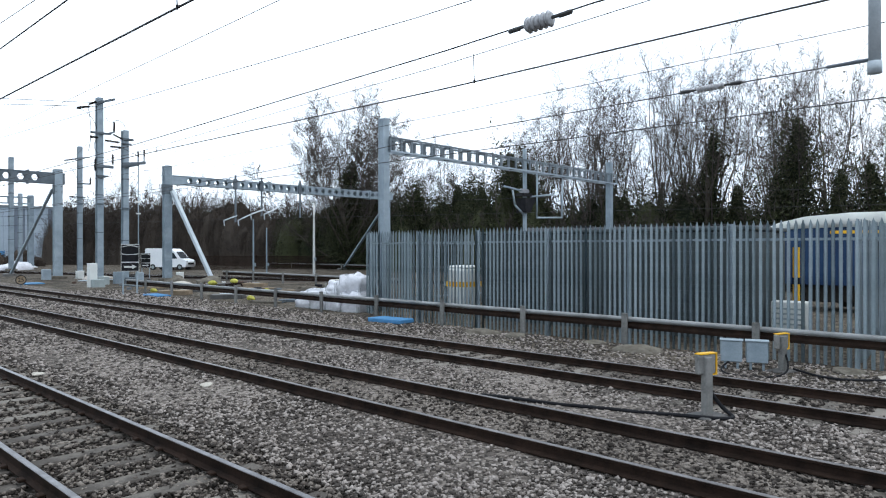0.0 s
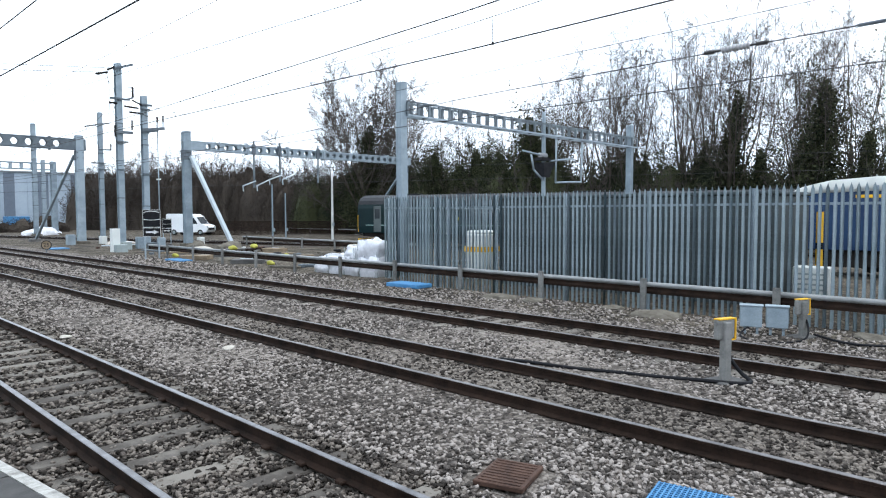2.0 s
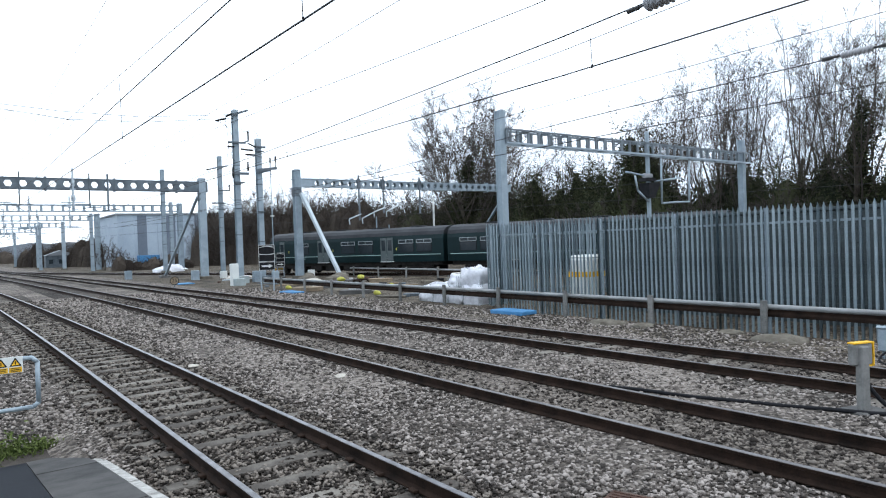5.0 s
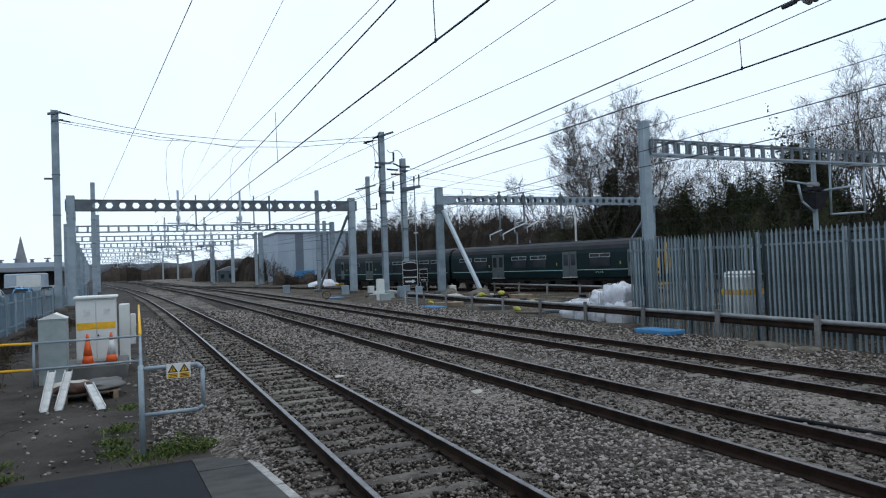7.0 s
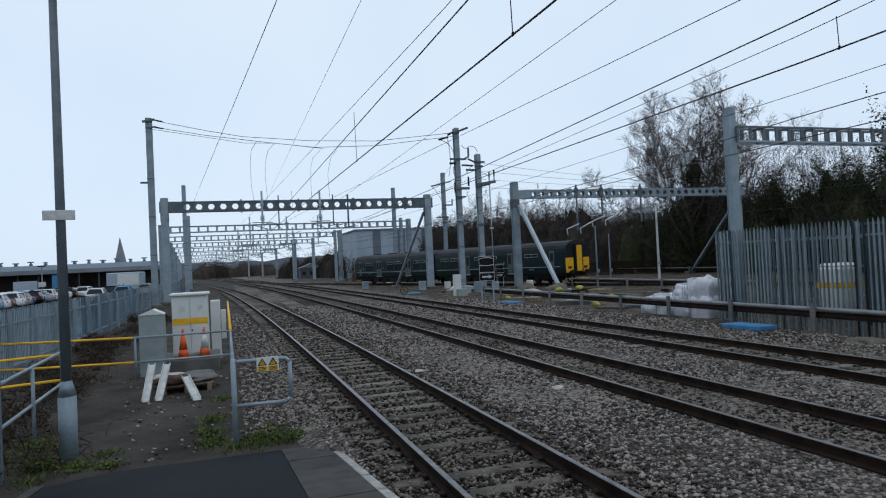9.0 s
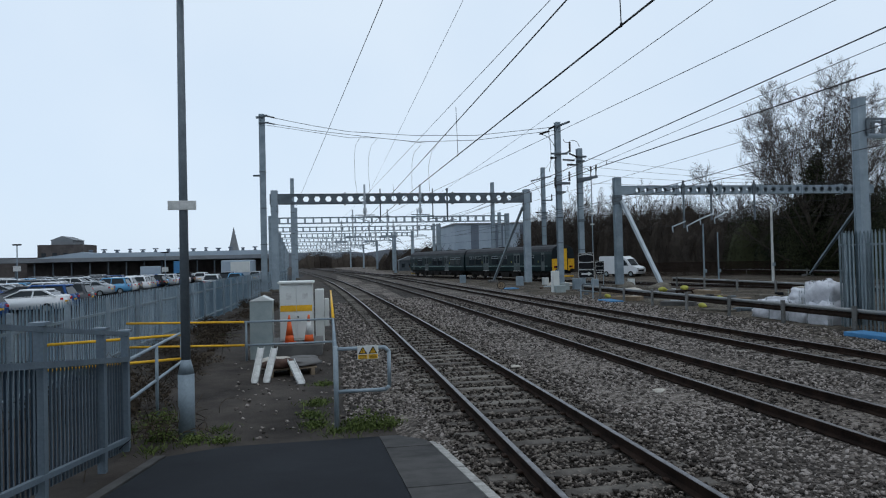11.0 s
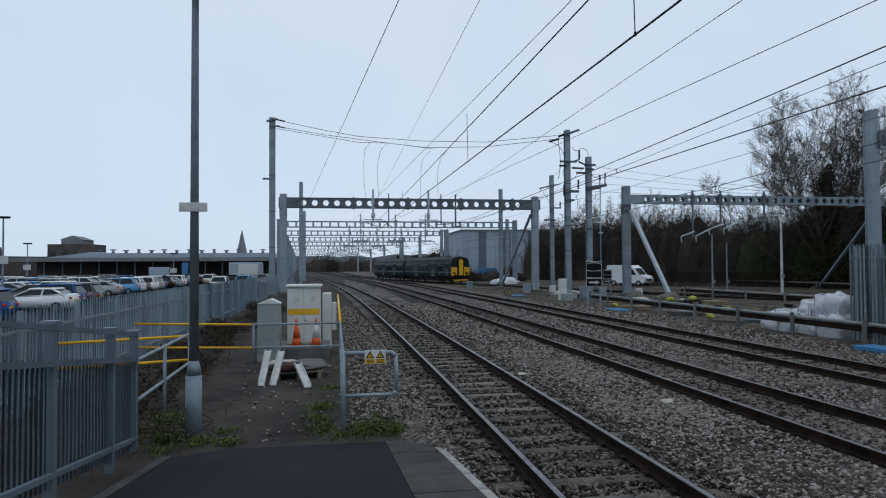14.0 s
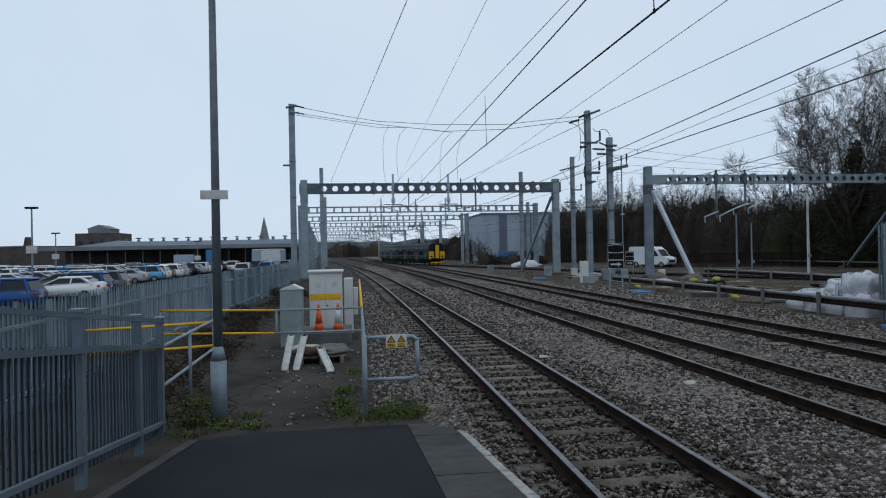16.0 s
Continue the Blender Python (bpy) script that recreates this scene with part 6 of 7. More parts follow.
for az, rr, hz in ((43.5, 70, 5.6), (50.5, 66, 7.5), (52.5, 66, 10.0), (54.0, 66, 11.5), (55.2, 64, 8.5), (56.5, 62, 5.6), (59.5, 62, 5.0), (46.5, 72, 5.6), (48.5, 70, 6.2)):
    x, y = polar(az, rr)
    lumps.append((x, y, 2.3, 2.3, hz))
thicket("evergreen_bank", "dark evergreen undergrowth below the bare trees", lumps, 0.085, 420, M["ivy"], 6)
lumps = []
for i in range(24):
    az = 53.0 + i * 1.4
    x, y = polar(az, 69 - 0.18 * i)
    lumps.append((x, y, 2.2, 2.2, rs.uniform(5.6, 8.4) if az < 70 else rs.uniform(4.6, 6.6)))
thicket("thorn_bank", "tangled brown winter thorn behind the depot", lumps, 0.07, 130, M["bramble"], 14, 14)
lumps = []
for az, rr, hz, w in ((34.5, 90, 8.0, 3.0), (36.3, 88, 6.6, 2.6), (37.6, 86, 9.0, 2.4), (38.6, 84, 8.8, 3.0), (39.9, 83, 10.4, 2.8), (41.2, 83, 11.6, 2.8), (42.4, 82, 10.0, 2.6), (43.6, 80, 8.4, 2.6), (44.9, 79, 10.6, 2.2), (46.0, 78, 8.4, 2.6), (47.2, 76, 9.6, 2.1), (48.4, 75, 8.2, 2.4), (49.6, 73, 10.4, 2.0), (50.6, 72, 7.6, 2.4)):
    x, y = polar(az, rr)
    lumps.append((x, y, w, w, hz))
thicket("ivy_mass", "dark ivy-clad stems massed between the bare trees", lumps, 0.085, 420, M["ivy"], 16)

lumps = []
for i in range(26):
    x, y = polar(60.0 + i * 1.3, 66)
    lumps.append((x, y, 1.7, 1.7, rs.uniform(3.0, 5.2)))
thicket("brown_hedge", "low brown leafless hedge behind the depot", lumps, 0.07, 240, M["bramble"], 21, 16)

lumps = []
for i in range(16):
    az = 4.6 + i * 0.36
    x, y = polar(az, 205 - 3 * i)
    lumps.append((x, y, 2.6, 2.6, rs.uniform(4.0, 8.5)))
for i in range(9):
    x, y = polar(10.8 + i * 0.6, 112)
    lumps.append((x, y, 1.5, 1.5, rs.uniform(1.4, 3.0)))
for i in range(12):
    x, y = polar(-2.2 + i * 0.5, 360)
    lumps.append((x, y, 5, 5, rs.uniform(5.0, 10.0)))
thicket("far_bushes", "brown winter bushes beside the far tracks", lumps, 0.12, 60, M["scrub"], 31, 8)


def weeds(name, label, spots, material, seed, hgt=0.3, n=140, spread=0.4):
    r = random.Random(seed)
    verts, faces = [], []
    for (x, y, z, k) in spots:
        for i in range(int(n * k)):
            a, d = r.uniform(0, 6.28), abs(r.gauss(0, spread * k))
            bx, by = x + d * math.cos(a), y + d * math.sin(a)
            h = hgt * r.uniform(0.4, 1.2)
            w = 0.003 + 0.005 * r.random()
            lx, ly = r.gauss(0, 0.09), r.gauss(0, 0.09)
            b = len(verts)
            verts += [(bx - w, by, z), (bx + w, by, z), (bx + lx * 0.5 + w, by + ly * 0.5, z + h * 0.65), (bx + lx * 0.5 - w, by + ly * 0.5, z + h * 0.65), (bx + lx, by + ly, z + h)]
            faces += [(b, b + 1, b + 2, b + 3), (b + 3, b + 2, b + 4)]
    ob = raw(name, verts, faces, material)
    tagged(ob, label, "weeds", kind="stuff")


weeds("grass_tufts", "green grass tufts round the gate and lamp post", [(0.05, 11.0, -0.41, 1.0), (-0.35, 11.4, -0.41, 0.8), (0.4, 11.0, -0.41, 1.1), (0.75, 11.1, -0.41, 0.8), (1.05, 11.2, -0.41, 0.6), (-0.4, 13.2, -0.41, 0.9), (-0.3, 12.2, -0.41, 0.7), (-2.2, 11.0, -0.41, 1.0), (-1.7, 10.8, -0.41, 0.6), (-2.7, 10.5, -0.41, 0.8), (-1.9, 11.6, -0.41, 0.6), (-3.4, 12, -0.41, 1.4), (-4.4, 27, -0.42, 1.8), (-4.9, 30, -0.42, 1.8)], M["grass"], 5, 0.10, 120, 0.22)


def leafy(spots, seed):
    r = np.random.RandomState(seed)
    pts = []
    for x, y, w, h in spots:
        n = int(5200 * w * (h + 0.15))
        u = r.normal(0, 0.5, (n, 3))
        pts.append(np.stack([x + u[:, 0] * w, y + u[:, 1] * w, -0.40 + np.abs(u[:, 2]) * h], 1))
    v, f = leaves(np.concatenate(pts), 0.028, seed)
    tagged(raw("leafy_weeds", v.tolist(), f.tolist(), M["grass"]), "low green leafy weeds at the platform end", "weeds", kind="stuff")


leafy([(0.35, 11.2, 0.2, 0.22), (0.62, 11.15, 0.22, 0.26), (0.92, 11.2, 0.16, 0.16), (-0.3, 11.5, 0.22, 0.12), (-0.45, 12.4, 0.22, 0.07), (-0.3, 13.4, 0.25, 0.06), (-2.2, 11.0, 0.2, 0.10), (-1.8, 10.9, 0.18, 0.07), (-2.75, 11.2, 0.28, 0.18), (-3.0, 12.4, 0.35, 0.2), (-0.2, 15.4, 0.3, 0.05)], 51)
th = []
rs = random.Random(8)
for k in range(38):
    th.append((rs.uniform(-5.6, -3.5), rs.uniform(12.5, 46), rs.uniform(0.3, 0.7), rs.uniform(0.3, 0.7), rs.uniform(0.18, 0.52)))
thicket("bramble_patch", "low brown brambles along the boundary fence", th, 0.032, 2600, M["bramble"], 9, 90, 0.3)


def brambles():
    r = random.Random(21)
    segs = []
    for k in range(240):
        x, y = r.uniform(-5.5, -3.2), r.uniform(8, 26)
        if k % 4 == 0:
            x, y = -2.75 + r.gauss(0, 0.25), 11 + abs(r.gauss(0, 0.9))
        p = Vector((x, y, -0.42))
        d = Vector((r.gauss(0, 0.6), r.gauss(0, 0.6), 1)).normalized()
        for i in range(5):
            q = p + d * r.uniform(0.07, 0.2)
            segs.append((*p, *q, 0.008, 0.006))
            p = q
            d = (d + Vector((r.gauss(0, 0.3), r.gauss(0, 0.3), -0.28))).normalized()
    v, f = tubes(segs)
    tagged(raw("bramble_stems", v.tolist(), f.tolist(), M["bramble"]), "arching dead bramble stems by the fence", "weeds", kind="stuff")


brambles()


# ---- overhead wires ----
def wire(pts, r, label="thin overhead line wire"):
    cu = bpy.data.curves.new("overhead_wire", "CURVE")
    cu.dimensions = "3D"
    cu.bevel_depth = r
    cu.bevel_resolution = 1
    sp = cu.splines.new("POLY")
    sp.points.add(len(pts) - 1)
    for p, q in zip(sp.points, pts):
        p.co = (*q, 1)
    cu.materials.append(M["wire"])
    return tagged(new("overhead_wire", cu), label, "wire", "overhead wires")


def span(a, b, sag, r, n=14):
    a, b = Vector(a), Vector(b)
    return wire([a.lerp(b, k / n) - Vector((0, 0, sag * 4 * (k / n) * (1 - k / n))) for k in range(n + 1)], r)


# wires over the near lines, from behind the platform to the first boom
for rows, rad in [([(4.0, -20, 7.6), (1.15, 12.85, 7.6), (-3.1, 62, 7.6)], 0.009), ([(2.5, -30, 7.6), (2.73, 12.7, 7.6), (3.0, 62, 7.6)], 0.0055),
                  ([(3.6, -45, 5.6), (3.0, 8.45, 5.86), (1.91, 34.2, 5.89), (1.0, 62, 6.4)], 0.0055), ([(3.0, -45, 5.62), (3.0, 7.8, 5.62), (2.97, 30.6, 5.65), (2.8, 62, 5.9)], 0.0105), ([(3.0, -45, 4.74), (3.0, 5.5, 4.74), (2.75, 22.3, 4.73), (2.4, 62, 4.75)], 0.011),
                  ([(5.0, -45, 6.03), (5.5, 8.45, 6.03), (5.9, 32.8, 6.03), (6.4, 62, 6.2)], 0.0055), ([(8.8, -45, 6.1), (7.5, 7.5, 6.08), (5.5, 34.6, 6.08), (4.0, 62, 6.2)], 0.007),
                  ([(7.5, -45, 6.0), (7.5, 4.3, 5.51), (7.5, 6.9, 5.42), (7.5, 18.5, 5.21), (7.4, 35, 5.05), (7.2, 62, 5.5)], 0.0105), ([(7.5, -45, 5.9), (7.5, 3.55, 5.35), (7.5, 6.9, 5.21), (7.5, 18.3, 4.98), (7.4, 32, 4.92), (7.2, 62, 5.3)], 0.0055), ([(7.5, -45, 4.87), (7.5, 1.7, 4.87), (7.5, 6.9, 4.84), (7.5, 18.3, 4.90), (7.3, 62, 4.9)], 0.011),
                  ([(11.7, -45, 5.9), (11.7, 2.1, 5.74), (11.7, 10.8, 5.6), (11.7, 24, 5.57), (11.4, 62, 5.9)], 0.007), ([(11.7, 1.97, 5.22), (11.7, 10.8, 5.10), (11.7, 19.6, 4.82), (11.6, 40, 4.7), (11.4, 62, 5.0)], 0.0105), ([(11.7, -45, 4.62), (11.7, 2.3, 4.62), (11.7, 10.4, 4.63), (11.5, 62, 4.65)], 0.0105)]:
    wire(rows, rad)
for i in range(3):
    for z in (4.8, 5.9):
        wire([(main_x(i, q), q, z + 0.25 * abs(math.sin(q * 0.05))) for q in range(62, 372, 10)], 0.014)
for z in (4.8, 5.8):
    wire([(branch_x(q), q, z) for q in range(-60, 130, 8)], 0.012)
for x, y, a, b in ((2.88, 14.6, 4.74, 5.84), (2.98, 6.3, 4.74, 5.62), (7.5, 6.3, 4.85, 5.25), (7.5, 17.0, 4.9, 5.0), (11.7, 14.0, 4.63, 4.98), (2.7, 28.0, 4.74, 5.65)):
    wire([(x, y, a), (x - 0.02, y, b)], 0.006, "thin dropper wire with a small clip")
    bm = BM()
    box(bm, (x, y, a), (0.02, 0.035, 0.05), bev=0.006)
    tagged(part("wire_clip", bm, M["black"]), "small black clip on an overhead wire", "clip", "wire clips")
wire([(-5.4, 57.4, 14.95), (-1.2, 56.7, 14.0), (1.68, 56.0, 13.41), (6.85, 55.0, 12.95), (12.2, 54.0, 12.80), (17.2, 51.2, 12.9), (18.2, 51.0, 13.0)], 0.022, "sagging feeder cable across the lines")
wire([(-5.4, 57.4, 14.4), (-1.2, 56.9, 13.65), (3.6, 56.0, 12.95), (7.3, 55.0, 12.4), (12.2, 54.0, 12.40), (17.2, 51.2, 12.6), (18.2, 51.0, 12.7)], 0.022, "sagging feeder cable across the lines")
wire([(-5.4, 57.4, 14.2), (-1.2, 56.9, 13.5), (1.7, 56.3, 12.95), (4.2, 56.0, 12.9), (8.0, 55.0, 12.3)], 0.018, "sagging feeder cable across the lines")
for pts in ([(2.72, 13.2), (2.3, 12.6), (2.22, 11.6), (2.28, 9.83), (2.5, 8.6)], [(4.21, 13.1), (3.68, 12.6), (3.48, 11.7), (3.48, 10.6), (3.65, 8.8)], [(7.98, 12.5), (7.45, 12.0), (7.35, 11.2), (7.42, 9.84), (7.55, 8.6)], [(9.4, 12.5), (9.05, 12.1), (8.96, 11.4), (8.96, 10.86), (9.18, 8.84)]):
    wire([(x, 57.0 + 0.9 * k, z) for k, (x, z) in enumerate(pts)], 0.014, "thin hanging jumper wire loop")
for k in range(4):
    span((20.3, 51.5, 10.6 - k * 0.7), (46.5, 51.0, 8.3), 0.3, 0.012)
for xx in (18.3, 20.3):
    span((xx, 51.2, 11.0), (xx + 4.0, 73.0, 10.6), 0.4, 0.012)


def insulator_string(p, d, n, r, step, label):
    t = thing("wire_insulator", Matrix.Translation(p) @ Vector(d).to_track_quat("Z", "Y").to_matrix().to_4x4(), label, "insulator", "wire insulators")
    for k in range(n):
        bm = BM()
        rod(bm, (0, 0, k * step), (0, 0, k * step + step * 0.45), r * 0.72, r, n=16)
        rod(bm, (0, 0, k * step + step * 0.45), (0, 0, k * step + step * 0.8), r, r * 0.7, n=16)
        part("shed", bm, M["insulator"], t, "", True)
    bm = BM()
    rod(bm, (0, 0, -0.28), (0, 0, n * step + 0.3), 0.02, n=8)
    rod(bm, (0, 0, -0.3), (0, 0, -0.12), 0.035, n=8)
    rod(bm, (0, 0, n * step + 0.1), (0, 0, n * step + 0.28), 0.035, n=8)
    part("end_fitting", bm, M["wire"], t)


insulator_string((7.5, 5.35, 5.45), (0, -1, 0.04), 5, 0.115, 0.085, "large grey ribbed insulator in an overhead wire")
insulator_string((11.7, 4.65, 5.19), (0, -1, 0.0105), 8, 0.065, 0.06, "slim grey ribbed insulator in an overhead wire")


def near_boom():
    g = thing("overhead_line_gantry", pose(0, 0, 0), "galvanised gantry over the platform end with a drop tube", "gantry", "overhead line gantries")
    column(g, 18.2, 1.9, -0.2, 8.6, 0.4)
    column(g, -4.6, 1.9, -0.2, 8.6, 0.4)
    lattice_beam(g, -4.6, 18.2, 8.4, 7.8, 1.9, 0.45, 0.8, 0.1)
    bm = BM()
    rod(bm, (11.7, 1.97, 7.9), (11.7, 1.97, 5.15), 0.085, n=14)
    rod(bm, (11.7, 1.97, 5.18), (11.7, 1.97, 5.0), 0.10, n=14)
    part("drop_tube", bm, M["strut"], g, "pale galvanised drop tube", True)
    bm = BM()
    rod(bm, (11.7, 1.97, 5.22), (11.7, 2.6, 5.21), 0.03, n=8)
    part("registration_arm", bm, M["galv_dark"], g)


near_boom()


def shed_stack(bm, a, b, r, n=6):
    """A ribbed insulator from a to b."""
    a, b = Vector(a), Vector(b)
    for q in range(n):
        rod(bm, a.lerp(b, q / n), a.lerp(b, (q + 0.7) / n), r, r * 0.55, n=8)
    rod(bm, a, b, r * 0.35, n=6)


def mast_gear(x, y, label, arms, stacks, loops=()):
    """Steel arms, dark insulators and hanging jumper wires on a mast, all in offsets from its axis."""
    t = thing("mast_fittings", pose(x, y, 0), label, "insulators", "mast fittings")
    for x0, z0, x1, z1, w in arms:
        bm = BM()
        bar(bm, (x0, -0.3, z0), (x1, -0.3, z1), w, w)
        part("bracket", bm, M["galv_dark"], t)
    for x0, z0, x1, z1, r in stacks:
        bm = BM()
        shed_stack(bm, (x0, -0.34, z0), (x1, -0.34, z1), r)
        tagged(part("insulator", bm, M["underframe"], t, "dark ribbed insulator"), kind="stuff")
    for pts in loops:
        bm = BM()
        last = None
        (xa, za), (xb, zb), (xc, zc) = pts
        for k in range(9):
            u = k / 8
            p = Vector((xa * (1 - u) ** 2 + xb * 2 * u * (1 - u) + xc * u * u, -0.36, za * (1 - u) ** 2 + zb * 2 * u * (1 - u) + zc * u * u))
            if last is not None:
                rod(bm, last, p, 0.022, n=5)
            last = p
        part("jumper_wire", bm, M["wire"], t)
    return t


mast_gear(18.3, 51.0, "insulators, arms and jumper wires on the switching mast",
          [(-0.4, 12.85, 0.95, 13.35, 0.16), (-0.7, 10.75, 0.7, 10.75, 0.14), (0.3, 10.7, 0.95, 10.95, 0.12), (-0.45, 8.35, 0.85, 8.35, 0.2), (-0.3, 7.65, 0.5, 7.65, 0.12), (-0.25, 5.6, 0.25, 5.6, 0.1)],
          [(-0.35, 12.95, -0.85, 12.7, 0.1), (-0.8, 12.55, -1.65, 12.3, 0.1), (0.9, 11.0, 0.9, 11.7, 0.11), (-0.75, 10.4, -0.2, 10.4, 0.1), (0.3, 10.25, 1.3, 10.2, 0.1), (0.65, 9.85, 1.4, 9.85, 0.1), (-0.4, 8.0, -0.4, 8.85, 0.11), (0.8, 8.55, 0.8, 9.3, 0.11)],
          [((-1.6, 12.3), (-0.6, 12.2), (-0.3, 11.0)), ((-0.9, 12.6), (-0.5, 10.6), (-0.9, 9.3)), ((-0.3, 10.4), (-0.7, 9.6), (-0.2, 9.3)), ((0.9, 11.75), (1.5, 12.0), (1.7, 11.3)), ((0.35, 11.9), (0.5, 11.5), (0.9, 11.7)), ((-0.4, 8.0), (-0.4, 7.2), (0.4, 7.6))])
mast_gear(20.3, 51.5, "crossarms, a bracket platform and insulators on the side mast",
          [(-0.35, 10.6, 0.5, 10.6, 0.14), (-0.35, 10.25, 0.35, 10.25, 0.12), (-0.3, 8.7, 1.4, 8.95, 0.22), (-0.3, 8.5, 0.9, 8.75, 0.16), (0.85, 8.8, 0.85, 9.75, 0.07), (1.3, 8.9, 1.3, 9.9, 0.07), (-0.3, 5.4, 0.3, 5.4, 0.1)],
          [(-0.3, 10.55, -1.0, 10.85, 0.09), (0.85, 9.35, 0.85, 9.8, 0.09), (1.3, 9.45, 1.3, 9.95, 0.09)], [((-0.3, 9.9), (0.5, 9.6), (0.85, 9.4))])
t = thing("earth_tube", pose(21.25, 51.4, -0.2), "slim grey standing tube with two white discs", "tube")
tube("pole", [(0, 0, 0), (0, 0, 9.0)], 0.045, M["galv"], t)
for z in (5.2, 6.1):
    bm = BM()
    rod(bm, (0, 0, z), (0, 0, z + 0.1), 0.17, n=10)
    part("disc", bm, M["white"], t)
mast_gear(24.3, 73.0, "crossarms and insulators on the distant mast",
          [(-0.5, 11.5, 0.85, 11.75, 0.14), (-0.3, 9.0, 0.95, 9.0, 0.14), (-0.5, 7.6, 0.4, 7.6, 0.14), (-0.4, 6.9, 0.7, 7.0, 0.12)],
          [(-0.5, 11.45, -1.6, 11.2, 0.1), (0.9, 9.05, 0.9, 9.7, 0.11), (-0.6, 7.6, -1.1, 7.6, 0.1)], [((-1.5, 11.2), (-0.8, 10.6), (-0.3, 9.3))])
mast_gear(-5.55, 57.5, "short arms and clamps at the head of the tall mast", [(-0.45, 14.75, 0.45, 14.95, 0.16), (-0.2, 14.3, 0.6, 14.35, 0.12), (-0.75, 9.85, -0.2, 9.85, 0.14)], [(0.45, 14.9, 1.1, 14.75, 0.08), (0.5, 14.3, 1.1, 14.2, 0.08)])
for x, y, top in ((-4.6, 84, 13.0), (16.9, 108, 8.5), (-5.5, 110, 11.5), (13.0, 135, 8.5), (19.5, 118, 9.0), (25.5, 98, 9.5)):
    mast(x, y, top, 0.45, "distant galvanised mast beside the line")


# ---- far buildings ----
def warehouse():
    t = thing("warehouse", pose(4.6, 0, -0.2), "large pale clad warehouse with dark vertical panels", "building")
    bm = BM()
    box(bm, (35, 152, 5.0), (26, 22, 10.6))
    part("wall", bm, M["clad"], t)
    bm = BM()
    box(bm, (35, 152, 10.42), (26.6, 22.6, 0.3))
    part("roof", bm, M["roof"], t)
    for x in (26.5, 32.0, 37.6):
        bm = BM()
        box(bm, (x, 140.95, 5.2), (1.7, 0.2, 9.8))
        part("dark_panel", bm, M["clad_dark"], t)
    for k in range(12):
        bm = BM()
        box(bm, (23 + k * 2.15, 140.97, 5.0), (0.1, 0.12, 10.4))
        part("seam", bm, M["clad"], t)
    bm = BM()
    box(bm, (31.2, 137, 0.8), (3.6, 2.4, 2.4), bev=0.05)
    b = part("blue_container", bm, M["blue"])
    tagged(b, "blue container before the warehouse", "container")
    # tarpaulined heap
    bm = BM()
    bmesh.ops.create_icosphere(bm, subdivisions=3, radius=1)
    for v in bm.verts:
        v.co = Vector((v.co.x * 2.1, v.co.y * 1.4, max(v.co.z, -0.1) * 0.95)) * (1 + 0.3 * noise.noise(v.co * 2))
    h = part("spoil_sheet", bm, M["bag"], smooth=True)
    h.matrix_basis = pose(23.6, 92, -0.15)
    tagged(h, "heap under white sheeting beside the line", "heap")


warehouse()


